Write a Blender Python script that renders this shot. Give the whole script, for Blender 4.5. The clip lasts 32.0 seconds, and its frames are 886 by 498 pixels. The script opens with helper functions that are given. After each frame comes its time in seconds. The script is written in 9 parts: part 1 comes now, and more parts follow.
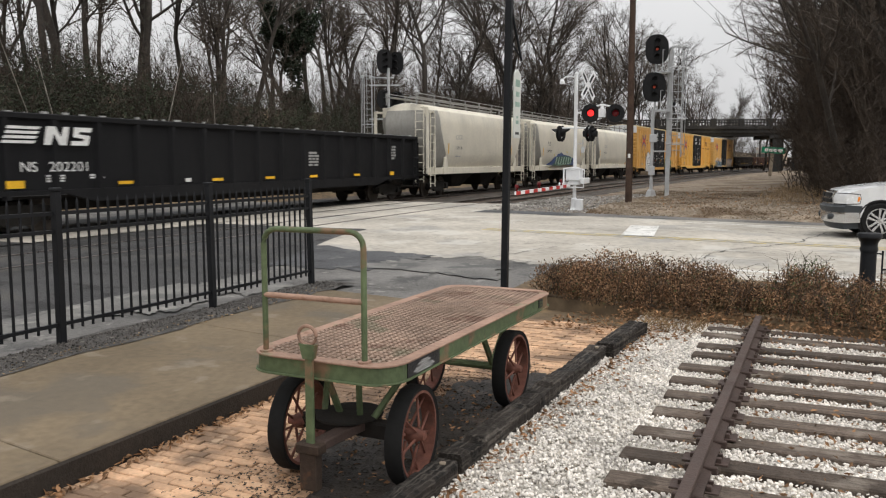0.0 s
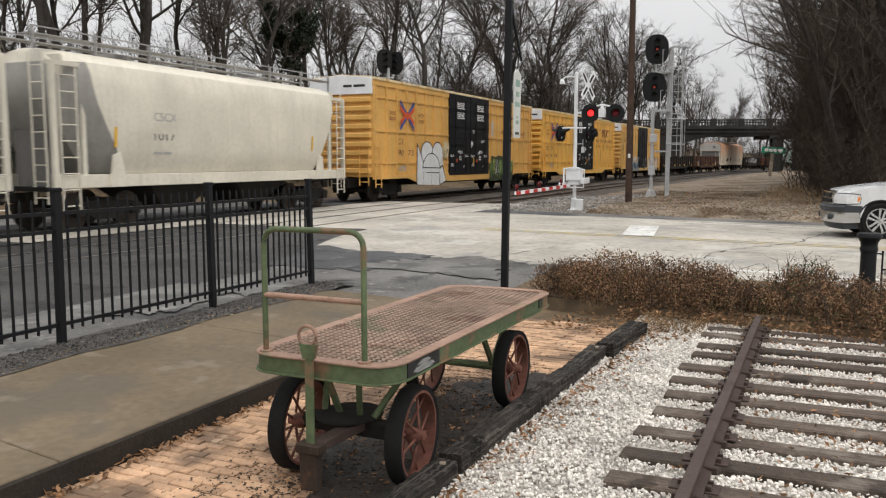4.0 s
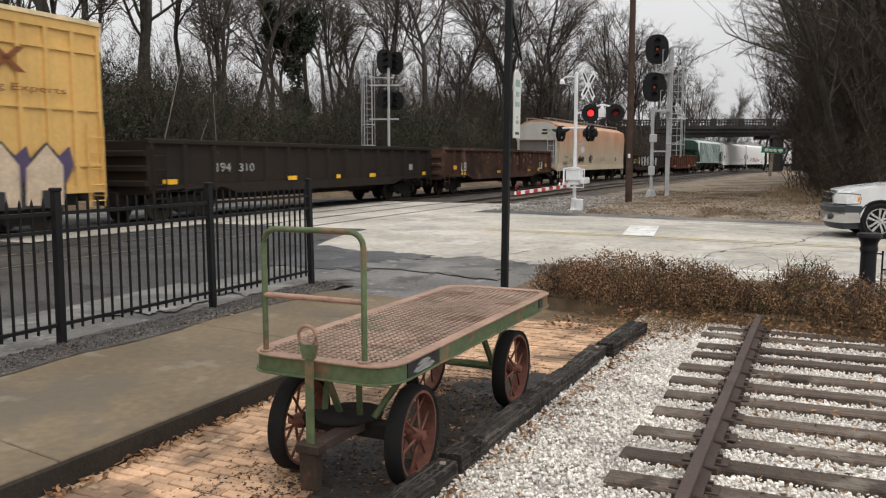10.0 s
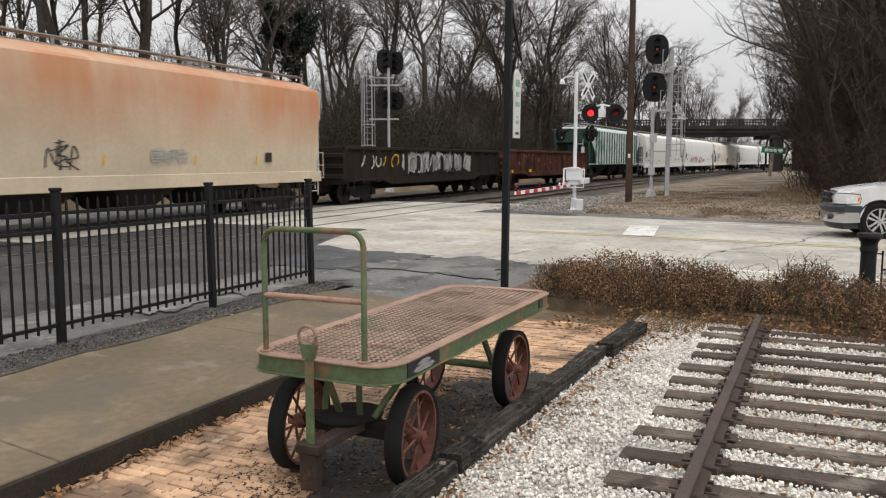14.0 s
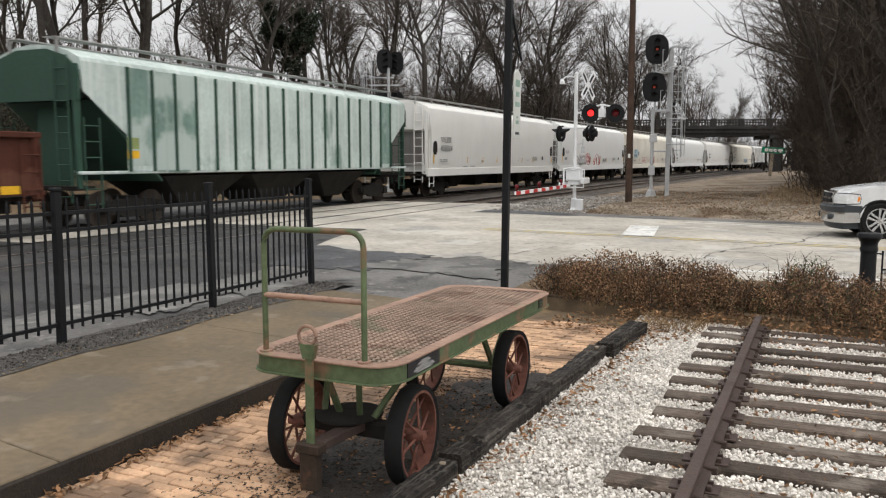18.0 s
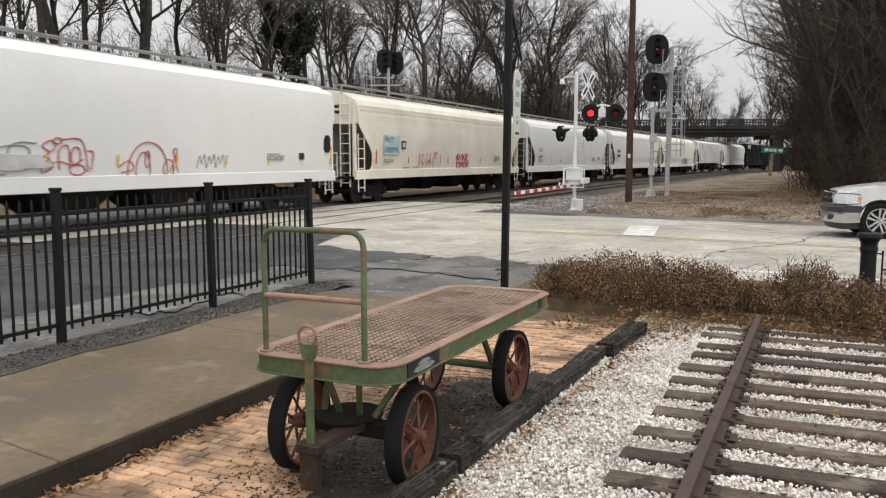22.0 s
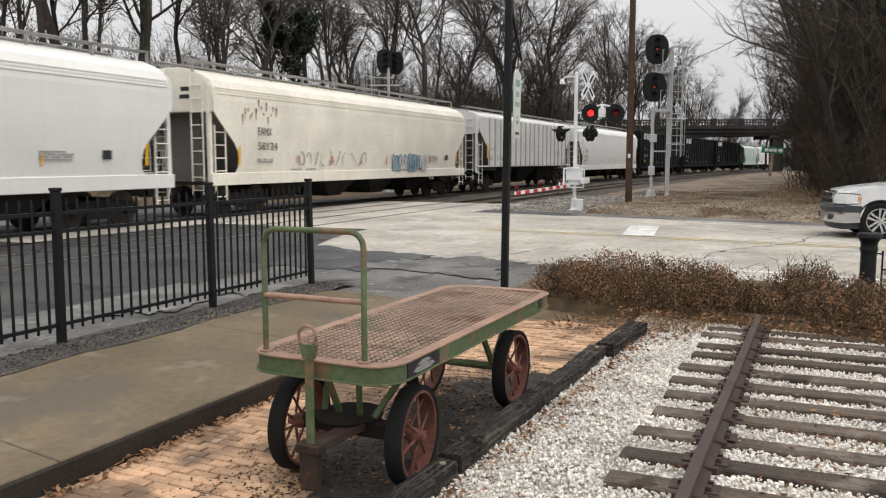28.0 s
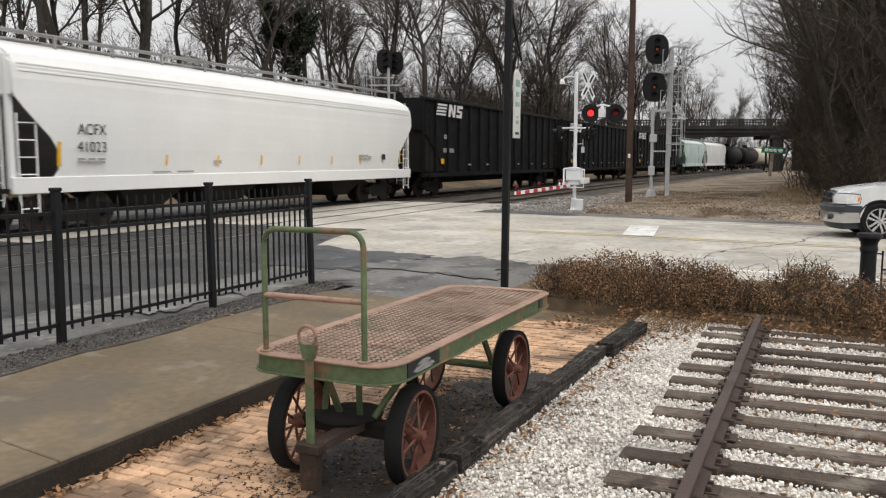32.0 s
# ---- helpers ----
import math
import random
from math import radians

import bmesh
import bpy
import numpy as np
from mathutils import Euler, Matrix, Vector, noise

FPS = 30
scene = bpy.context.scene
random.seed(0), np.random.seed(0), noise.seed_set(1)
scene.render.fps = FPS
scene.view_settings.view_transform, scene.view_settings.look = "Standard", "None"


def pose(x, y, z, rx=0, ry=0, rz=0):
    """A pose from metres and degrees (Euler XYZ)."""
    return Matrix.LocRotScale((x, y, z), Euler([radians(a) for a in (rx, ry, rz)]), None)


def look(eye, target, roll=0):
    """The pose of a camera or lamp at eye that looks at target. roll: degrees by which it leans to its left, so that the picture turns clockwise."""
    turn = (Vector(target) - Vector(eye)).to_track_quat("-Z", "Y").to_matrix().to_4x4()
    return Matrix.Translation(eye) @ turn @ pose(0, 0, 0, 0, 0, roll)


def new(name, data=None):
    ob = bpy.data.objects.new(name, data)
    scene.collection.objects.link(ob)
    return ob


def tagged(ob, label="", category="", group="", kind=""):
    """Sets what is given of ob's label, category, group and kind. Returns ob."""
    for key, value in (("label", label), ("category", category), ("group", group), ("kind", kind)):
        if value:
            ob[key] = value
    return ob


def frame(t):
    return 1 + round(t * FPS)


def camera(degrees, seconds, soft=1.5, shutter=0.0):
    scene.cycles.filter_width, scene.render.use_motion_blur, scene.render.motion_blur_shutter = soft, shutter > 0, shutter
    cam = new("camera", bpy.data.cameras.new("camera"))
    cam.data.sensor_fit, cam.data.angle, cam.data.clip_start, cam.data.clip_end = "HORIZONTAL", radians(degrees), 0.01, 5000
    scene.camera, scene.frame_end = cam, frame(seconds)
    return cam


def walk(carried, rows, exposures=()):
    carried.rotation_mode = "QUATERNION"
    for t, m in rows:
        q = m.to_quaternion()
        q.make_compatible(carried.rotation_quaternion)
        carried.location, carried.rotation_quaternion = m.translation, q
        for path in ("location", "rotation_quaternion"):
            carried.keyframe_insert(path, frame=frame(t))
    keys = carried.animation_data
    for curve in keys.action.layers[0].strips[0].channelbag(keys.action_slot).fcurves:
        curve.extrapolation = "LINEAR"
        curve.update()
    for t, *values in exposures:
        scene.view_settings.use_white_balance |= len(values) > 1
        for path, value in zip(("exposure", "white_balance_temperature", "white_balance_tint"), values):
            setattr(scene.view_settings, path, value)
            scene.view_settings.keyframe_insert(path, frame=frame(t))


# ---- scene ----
cam = camera(57, 32.0, soft=1.2, shutter=0.22)
VIEW = pose(0, 0, 2.005, 83.794, 0, 24.956)
walk(cam, [(0, VIEW), (32, VIEW)], exposures=[(0, 0.0), (32, 0.0)])

# ---- world, overcast light ----
world = bpy.data.worlds.new("world")
scene.world = world
world.use_nodes = True
wn, wl = world.node_tree.nodes, world.node_tree.links
SUN_ELEV, SUN_TURN = 62, 118
sky = wn.new("ShaderNodeTexSky")
sky.sky_type, sky.sun_disc = "NISHITA", False
sky.sun_elevation, sky.sun_rotation = radians(SUN_ELEV), radians(SUN_TURN)
sky.air_density, sky.dust_density, sky.ozone_density = 1.0, 6.0, 1.0
grey = wn.new("ShaderNodeHueSaturation")
grey.inputs["Saturation"].default_value = 0.12
cloud = wn.new("ShaderNodeTexNoise")
cloud.inputs["Scale"].default_value, cloud.inputs["Detail"].default_value = 2.2, 5
cover = wn.new("ShaderNodeMapRange")
cover.inputs["From Min"].default_value, cover.inputs["From Max"].default_value = 0.3, 0.75
cover.inputs["To Min"].default_value, cover.inputs["To Max"].default_value = 6.6, 8.2
deck = wn.new("ShaderNodeMix")
deck.data_type = "RGBA"
deck.inputs[0].default_value = 0.85
layer = wn.new("ShaderNodeVectorMath")
layer.operation = "SCALE"
layer.inputs[0].default_value = (0.985, 0.985, 0.995)
wl.new(cloud.outputs["Fac"], cover.inputs["Value"])
# an overcast sky is about twice as bright overhead as near the horizon
compass = wn.new("ShaderNodeTexCoord")
height = wn.new("ShaderNodeSeparateXYZ")
overhead = wn.new("ShaderNodeMapRange")
overhead.inputs["To Min"].default_value, overhead.inputs["To Max"].default_value = 0.92, 1.80
dome = wn.new("ShaderNodeMath")
dome.operation = "MULTIPLY"
wl.new(compass.outputs["Generated"], height.inputs[0])
wl.new(height.outputs["Z"], overhead.inputs["Value"])
wl.new(cover.outputs["Result"], dome.inputs[0])
wl.new(overhead.outputs["Result"], dome.inputs[1])
wl.new(dome.outputs[0], layer.inputs["Scale"])
wl.new(sky.outputs["Color"], grey.inputs["Color"])
wl.new(grey.outputs["Color"], deck.inputs[6])
wl.new(layer.outputs["Vector"], deck.inputs[7])
wl.new(deck.outputs[2], wn["Background"].inputs["Color"])
wn["Background"].inputs["Strength"].default_value = 0.114
sun = new("sun", bpy.data.lights.new("sun", "SUN"))
sun.data.energy, sun.data.angle, sun.data.color = 1.0, radians(35), (1.0, 0.95, 0.88)
sun.matrix_basis = look((0, 0, 50), Vector((0, 0, 50)) - Vector((math.sin(radians(SUN_TURN)) * math.cos(radians(SUN_ELEV)), math.cos(radians(SUN_TURN)) * math.cos(radians(SUN_ELEV)), math.sin(radians(SUN_ELEV)))))


# ---- materials ----
def mat(name, col, rough=0.7, metal=0.0, var=0.2, scale=2.0, fine=30.0, bump=0.15, bscale=60.0, spots=None, streak=None, rnd=0.0, island=0.0, glow=0.0, coat=0.0, spec=0.25, top=None, world=False):
    """Procedural surface: two scales of tone, optional spots (colour, scale, level, amount) and vertical streaks (colour, amount)."""
    m = bpy.data.materials.new(name)
    m.use_nodes = True
    n, l = m.node_tree.nodes, m.node_tree.links
    b = n["Principled BSDF"]
    b.inputs["Roughness"].default_value, b.inputs["Metallic"].default_value = rough, metal
    b.inputs["Specular IOR Level"].default_value = spec
    if coat:
        b.inputs["Coat Weight"].default_value = coat
    tc = n.new("ShaderNodeTexCoord")
    spot_at = n.new("ShaderNodeNewGeometry").outputs["Position"] if world else tc.outputs["Object"]

    def noise_of(s, detail=5, vec=None):
        t = n.new("ShaderNodeTexNoise")
        t.inputs["Scale"].default_value, t.inputs["Detail"].default_value = s, detail
        l.new(vec or spot_at, t.inputs["Vector"])
        return t.outputs["Fac"]

    def rng(sock, a, c, lo, hi):
        r = n.new("ShaderNodeMapRange")
        for k, v in (("From Min", a), ("From Max", c), ("To Min", lo), ("To Max", hi)):
            r.inputs[k].default_value = v
        l.new(sock, r.inputs["Value"])
        return r.outputs["Result"]

    def mul(x, y):
        r = n.new("ShaderNodeMath")
        r.operation = "MULTIPLY"
        l.new(x, r.inputs[0])
        l.new(y, r.inputs[1])
        return r.outputs[0]

    tone = mul(rng(noise_of(scale), 0.3, 0.7, 1 - var, 1 + var), rng(noise_of(fine), 0.3, 0.7, 1 - var * 0.6, 1 + var * 0.6))
    if rnd:
        oi = n.new("ShaderNodeObjectInfo")
        tone = mul(tone, rng(oi.outputs["Random"], 0, 1, 1 - rnd, 1 + rnd))
    if island:
        ge = n.new("ShaderNodeNewGeometry")
        tone = mul(tone, rng(ge.outputs["Random Per Island"], 0, 1, 1 - island, 1 + island))
    sc = n.new("ShaderNodeVectorMath")
    sc.operation = "SCALE"
    sc.inputs[0].default_value = col
    l.new(tone, sc.inputs["Scale"])
    out = sc.outputs["Vector"]

    def blend(fac, c):
        nonlocal out
        mx = n.new("ShaderNodeMix")
        mx.data_type = "RGBA"
        l.new(fac, mx.inputs[0])
        l.new(out, mx.inputs[6])
        mx.inputs[7].default_value = (*c, 1)
        out = mx.outputs[2]

    for c, s, level, amount in (spots or ()):
        blend(rng(noise_of(s, 8), level, level + 0.07, 0, amount), c)
    if streak:
        mp = n.new("ShaderNodeMapping")
        mp.inputs["Scale"].default_value = streak[2] if len(streak) > 2 else (5, 5, 0.25)
        l.new(spot_at, mp.inputs["Vector"])
        blend(rng(noise_of(1.3, 6, mp.outputs["Vector"]), 0.5, 0.75, 0, streak[1]), streak[0])
    if top:
        sp = n.new("ShaderNodeSeparateXYZ")
        l.new(tc.outputs["Object"], sp.inputs[0])
        mp = n.new("ShaderNodeMapping")
        mp.inputs["Scale"].default_value = (1.2, 1.2, 0.35)
        l.new(tc.outputs["Object"], mp.inputs["Vector"])
        blend(mul(rng(sp.outputs["Z"], top[1], top[2], 0.0, 1.0), rng(noise_of(0.9, 7, mp.outputs["Vector"]), 0.35, 0.62, 0.5, top[3])), top[0])
    l.new(out, b.inputs["Base Color"])
    if glow:
        l.new(out, b.inputs["Emission Color"])
        b.inputs["Emission Strength"].default_value = glow
    l.new(rng(noise_of(scale * 2), 0.3, 0.7, max(rough - 0.1, 0.03), min(rough + 0.1, 1)), b.inputs["Roughness"])
    if bump:
        bp = n.new("ShaderNodeBump")
        bp.inputs["Strength"].default_value, bp.inputs["Distance"].default_value = bump, 0.02
        l.new(noise_of(bscale, 4), bp.inputs["Height"])
        l.new(bp.outputs["Normal"], b.inputs["Normal"])
    return m


def car_paint(name, col, rough=0.45, dirt=0.45, rust=0.0, chalk=0.0, spec=0.2, top=None, worn=()):
    k = [0.55 * c + 0.02 for c in col]
    sp = [(k, 0.7, 0.56, dirt * 0.45 if dirt > 0.13 else dirt * 0.25)]
    if rust:
        sp.append(((0.13, 0.05, 0.026), 3.2, 0.72 - 0.22 * rust, 0.55))
    if chalk:
        sp.append(((0.62, 0.64, 0.62), 0.8, 0.62 - 0.25 * chalk, 0.55))
    sp += worn
    return mat(name, col, rough, 0.0, 0.10 if dirt > 0.13 else 0.03, 0.6, 9.0, 0.05, 18.0, sp, ([0.6 * c + 0.012 for c in col], dirt), spec=spec, top=top)


EARTH = mat("leaf litter earth", (0.13, 0.095, 0.06), 0.95, 0, 0.45, 0.35, 6.0, 0.8, 12, [((0.22, 0.15, 0.085), 3.0, 0.52, 0.7), ((0.05, 0.055, 0.025), 0.5, 0.58, 0.7)])
BANK = mat("stony dirt", (0.225, 0.178, 0.130), 0.95, 0, 0.35, 0.6, 10.0, 0.9, 14, [((0.36, 0.32, 0.27), 9.0, 0.56, 0.7), ((0.11, 0.072, 0.042), 0.5, 0.52, 0.8)])
BALLAST = mat("grey ballast", (0.08, 0.068, 0.058), 0.95, 0, 0.4, 2.0, 22.0, 1.0, 22, [((0.24, 0.22, 0.20), 16.0, 0.58, 0.7), ((0.04, 0.035, 0.03), 0.8, 0.52, 0.7)])
STONE = mat("white limestone chips", (0.68, 0.64, 0.59), 0.85, 0, 0.18, 1.3, 60.0, 0.35, 50, None, None, 0, 0.35)
GRIT = mat("pale gravel bed", (0.50, 0.47, 0.42), 0.95, 0, 0.45, 3.0, 70.0, 1.0, 60)
ROADC = mat("worn concrete road", (0.42, 0.388, 0.336), 0.8, 0, 0.26, 0.35, 7.0, 0.3, 50, [((0.26, 0.26, 0.255), 0.45, 0.57, 0.5), ((0.56, 0.54, 0.49), 0.8, 0.57, 0.6), ((0.17, 0.165, 0.155), 2.6, 0.61, 0.5), ((0.10, 0.098, 0.092), 6.0, 0.66, 0.5)])
ASPH = mat("patched asphalt", (0.160, 0.154, 0.146), 0.85, 0, 0.35, 0.7, 22.0, 0.8, 45, [((0.25, 0.24, 0.22), 0.42, 0.55, 0.7), ((0.055, 0.055, 0.056), 0.9, 0.56, 0.65), ((0.34, 0.325, 0.30), 3.6, 0.63, 0.6), ((0.04, 0.04, 0.04), 7.0, 0.62, 0.6)])
DARKFILL = mat("dark track infill", (0.046, 0.045, 0.045), 0.62, 0, 0.4, 0.9, 22.0, 0.8, 40, [((0.085, 0.078, 0.068), 1.2, 0.56, 0.6), ((0.014, 0.013, 0.012), 3.0, 0.58, 0.7)])
ASPHD = mat("dark asphalt patch", (0.085, 0.086, 0.09), 0.85, 0, 0.3, 0.9, 26.0, 0.7, 50, [((0.19, 0.185, 0.175), 1.3, 0.57, 0.6), ((0.04, 0.04, 0.042), 3.0, 0.58, 0.6)])
CRACK = mat("tar filled crack", (0.10, 0.098, 0.092), 0.7, 0, 0.2, 5)
WALKC = mat("stained concrete walk", (0.158, 0.122, 0.080), 0.85, 0, 0.22, 0.9, 14.0, 0.3, 90, [((0.12, 0.105, 0.085), 0.8, 0.54, 0.6), ((0.255, 0.215, 0.165), 2.5, 0.6, 0.5)])
KERBC = mat("dark brown kerb", (0.034, 0.028, 0.023), 0.9, 0, 0.3, 2.0, 25.0, 0.5, 60)
BRICK = mat("orange clay paver", (0.50, 0.318, 0.197), 0.85, 0, 0.22, 3.0, 30.0, 0.35, 80, [((0.12, 0.082, 0.058), 1.1, 0.50, 0.8), ((0.60, 0.44, 0.30), 5.0, 0.60, 0.5)], None, 0.25, world=True)
BRICKJ = mat("orange clay pavers further off", (0.50, 0.318, 0.197), 0.85, 0, 0.22, 3.0, 30.0, 0.35, 80, [((0.12, 0.082, 0.058), 1.1, 0.50, 0.8), ((0.60, 0.44, 0.30), 5.0, 0.60, 0.5)], None, 0, 0.25, world=True)
JOINT = mat("dark sandy joint", (0.085, 0.062, 0.042), 0.95, 0, 0.3, 8.0, 40, 0.5)
PALEST = mat("pale grey crushed stone", (0.25, 0.235, 0.215), 0.9, 0, 0.3, 2.0, 22.0, 0.6, 22, [((0.42, 0.40, 0.37), 6.0, 0.58, 0.6), ((0.11, 0.095, 0.08), 1.5, 0.55, 0.6)], None, 0, 0.6)
TIMBER = mat("weathered dark timber", (0.024, 0.020, 0.017), 0.85, 0, 0.35, 1.5, 22.0, 0.8, 40, [((0.11, 0.095, 0.08), 3.0, 0.60, 0.5), ((0.010, 0.009, 0.008), 4.0, 0.55, 0.9)], ((0.21, 0.185, 0.16), 0.6, (34, 0.9, 34)), 0.25)
TIE = mat("weathered brown tie", (0.105, 0.082, 0.066), 0.9, 0, 0.3, 2.0, 26.0, 0.8, 40, [((0.25, 0.215, 0.18), 2.6, 0.56, 0.6), ((0.04, 0.032, 0.026), 4.0, 0.60, 0.8)], ((0.035, 0.028, 0.023), 0.9, (0.9, 26, 26)), 0.35, world=True)
RAILM = mat("brown rusted rail", (0.082, 0.058, 0.050), 0.65, 0.25, 0.2, 3.0, 40, 0.2)
RAILS = mat("worn shiny rail", (0.16, 0.14, 0.13), 0.35, 0.8, 0.2, 3.0, 40, 0.1)
BLACKP = mat("black satin paint", (0.010, 0.011, 0.013), 0.45, 0, 0.2, 3.0, 30, 0.06)
SILVER = mat("aluminium paint", (0.50, 0.51, 0.52), 0.5, 0.2, 0.12, 2.0, 20, 0.05, 30, [((0.22, 0.2, 0.18), 3, 0.62, 0.4)])
WHITE = mat("white painted steel", (0.76, 0.77, 0.78), 0.5, 0, 0.08, 2.0, 20, 0.05, 30, [((0.4, 0.38, 0.35), 4, 0.64, 0.4)])
POLEW = mat("brown creosoted pole", (0.074, 0.048, 0.036), 0.9, 0, 0.3, 3.0, 18, 0.6, 30, None, ((0.05, 0.035, 0.025), 0.7))
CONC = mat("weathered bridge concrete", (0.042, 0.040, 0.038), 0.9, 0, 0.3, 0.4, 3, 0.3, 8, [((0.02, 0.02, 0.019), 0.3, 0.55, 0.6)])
PALE = mat("pale weathered wood", (0.30, 0.25, 0.19), 0.9, 0, 0.25, 3, 20, 0.3)
BARK = mat("grey brown bark", (0.058, 0.050, 0.043), 0.95, 0, 0.35, 1.0, 12, 0.7, 14, [((0.13, 0.125, 0.11), 1.5, 0.58, 0.5)], None, 0.3)
TWIG = mat("brown bare twigs", (0.098, 0.082, 0.068), 0.95, 0, 0.3, 0.4, 5, 0, 10, None, None, 0.3)
TWIGR = mat("russet undergrowth twigs", (0.066, 0.051, 0.040), 0.95, 0, 0.35, 0.5, 5, 0, 10, None, None, 0.35)
EVERG = mat("dark evergreen leaves", (0.032, 0.040, 0.022), 0.65, 0, 0.4, 0.8, 6, 0, 10, None, None, 0.3, 0.5)
IVY = mat("dark ivy leaves", (0.022, 0.032, 0.018), 0.6, 0, 0.4, 0.8, 6, 0, 10, None, None, 0.1, 0.5)
DRYLEAF = mat("dry russet shrub leaves", (0.20, 0.118, 0.066), 0.85, 0, 0.40, 2.5, 20, 0, 10, [((0.10, 0.10, 0.05), 1.6, 0.60, 0.5)], None, 0.15, 0.75)
GREENLEAF = mat("dull green shrub leaves", (0.085, 0.11, 0.045), 0.7, 0, 0.35, 2.0, 20, 0, 10, None, None, 0.1, 0.5)
LITTER = mat("curled brown fallen leaves", (0.24, 0.135, 0.07), 0.9, 0, 0.3, 4.0, 30, 0, 10, None, None, 0, 0.6)
GRASS = mat("dry straw grass", (0.27, 0.19, 0.11), 0.9, 0, 0.3, 4.0, 30, 0, 10, None, None, 0, 0.4)


# ---- mesh helpers ----
class Shape:
    """A mesh put together from simple solids."""

    def __init__(self):
        self.v, self.f = [], []

    def add(self, vs, fs):
        o = len(self.v)
        self.v += [tuple(p) for p in vs]
        self.f += [tuple(i + o for i in f) for f in fs]
        return self

    def box(self, x0, x1, y0, y1, z0, z1):
        vs = [(x, y, z) for x in (x0, x1) for y in (y0, y1) for z in (z0, z1)]
        return self.add(vs, [(0, 1, 3, 2), (4, 6, 7, 5), (0, 4, 5, 1), (2, 3, 7, 6), (0, 2, 6, 4), (1, 5, 7, 3)])

    def cyl(self, p0, p1, r0, r1=None, n=10, caps=True):
        p0, p1 = Vector(p0), Vector(p1)
        r1 = r0 if r1 is None else r1
        d = (p1 - p0).normalized()
        a = d.cross(Vector((0, 0, 1)) if abs(d.z) < 0.9 else Vector((1, 0, 0))).normalized()
        b = d.cross(a)
        vs = []
        for p, r in ((p0, r0), (p1, r1)):
            vs += [p + (a * math.cos(2 * math.pi * i / n) + b * math.sin(2 * math.pi * i / n)) * r for i in range(n)]
        fs = [(i, (i + 1) % n, n + (i + 1) % n, n + i) for i in range(n)]
        if caps:
            fs += [tuple(range(n))[::-1], tuple(range(n, 2 * n))]
        return self.add(vs, fs)

    def sweep(self, pts, r, n=6, closed=False):
        pts = [Vector(p) for p in pts]
        rs = r if isinstance(r, (list, tuple)) else [r] * len(pts)
        k, vs = len(pts), []
        for i, p in enumerate(pts):
            q0 = pts[i - 1] if i or closed else p
            q1 = pts[(i + 1) % k] if i < k - 1 or closed else p
            d = (q1 - q0).normalized()
            a = d.cross(Vector((0.13, 0.31, 1)) if abs(d.z) < 0.95 else Vector((1, 0.2, 0))).normalized()
            b = d.cross(a)
            vs += [p + (a * math.cos(2 * math.pi * j / n) + b * math.sin(2 * math.pi * j / n)) * rs[i] for j in range(n)]
        fs = [(i * n + j, i * n + (j + 1) % n, ((i + 1) % k) * n + (j + 1) % n, ((i + 1) % k) * n + j) for i in range(k if closed else k - 1) for j in range(n)]
        if not closed:
            fs += [tuple(range(n))[::-1], tuple(range((k - 1) * n, k * n))]
        return self.add(vs, fs)

    def prism(self, prof, axis, a, b):
        """A 2D outline drawn out along an axis (0, 1, 2) from a to b."""
        n = len(prof)

        def at(p, t):
            q = list(p)
            q.insert(axis, t)
            return q
        vs = [at(p, a) for p in prof] + [at(p, b) for p in prof]
        fs = [(i, (i + 1) % n, n + (i + 1) % n, n + i) for i in range(n)] + [tuple(range(n))[::-1], tuple(range(n, 2 * n))]
        return self.add(vs, fs)

    def lathe(self, prof, n=16, at=(0, 0, 0), axis=2):
        vs = []
        for r, h in prof:
            for i in range(n):
                a = 2 * math.pi * i / n
                p = [r * math.cos(a), r * math.sin(a)]
                p.insert(axis, h)
                vs.append(Vector(p) + Vector(at))
        k = len(prof)
        fs = [(i * n + j, i * n + (j + 1) % n, (i + 1) * n + (j + 1) % n, (i + 1) * n + j) for i in range(k - 1) for j in range(n)]
        fs += [tuple(range(n))[::-1], tuple(range((k - 1) * n, k * n))]
        return self.add(vs, fs)

    def mesh(self, name, bevel=0.0, smooth=False):
        me = bpy.data.meshes.new(name)
        me.from_pydata(self.v, [], self.f)
        bm = bmesh.new()
        bm.from_mesh(me)
        bmesh.ops.recalc_face_normals(bm, faces=bm.faces)
        if bevel:
            es = [e for e in bm.edges if len(e.link_faces) == 2 and e.calc_face_angle(0) > 0.6]
            bmesh.ops.bevel(bm, geom=es, offset=bevel, segments=1, affect="EDGES", clamp_overlap=True)
        bm.to_mesh(me)
        bm.free()
        if smooth:
            for p in me.polygons:
                p.use_smooth = True
            me.set_sharp_from_angle(angle=0.7)
        return me


# ---- from the site plan's grid to the world: its second axis runs along the display track ----
GRID = Matrix(((1.0370, 0, 0, -0.0392), (-0.1562, 1.1505, 0, 0.0842), (0, 0, 1, 0), (0, 0, 0, 1)))
DRAWN_IN = {}  # things whose parts are drawn in a grid of their own


def in_grid(grid, m):
    """The pose m moved to its place by a grid, its turn kept."""
    m = m.copy()
    m.translation = grid @ m.translation
    return m


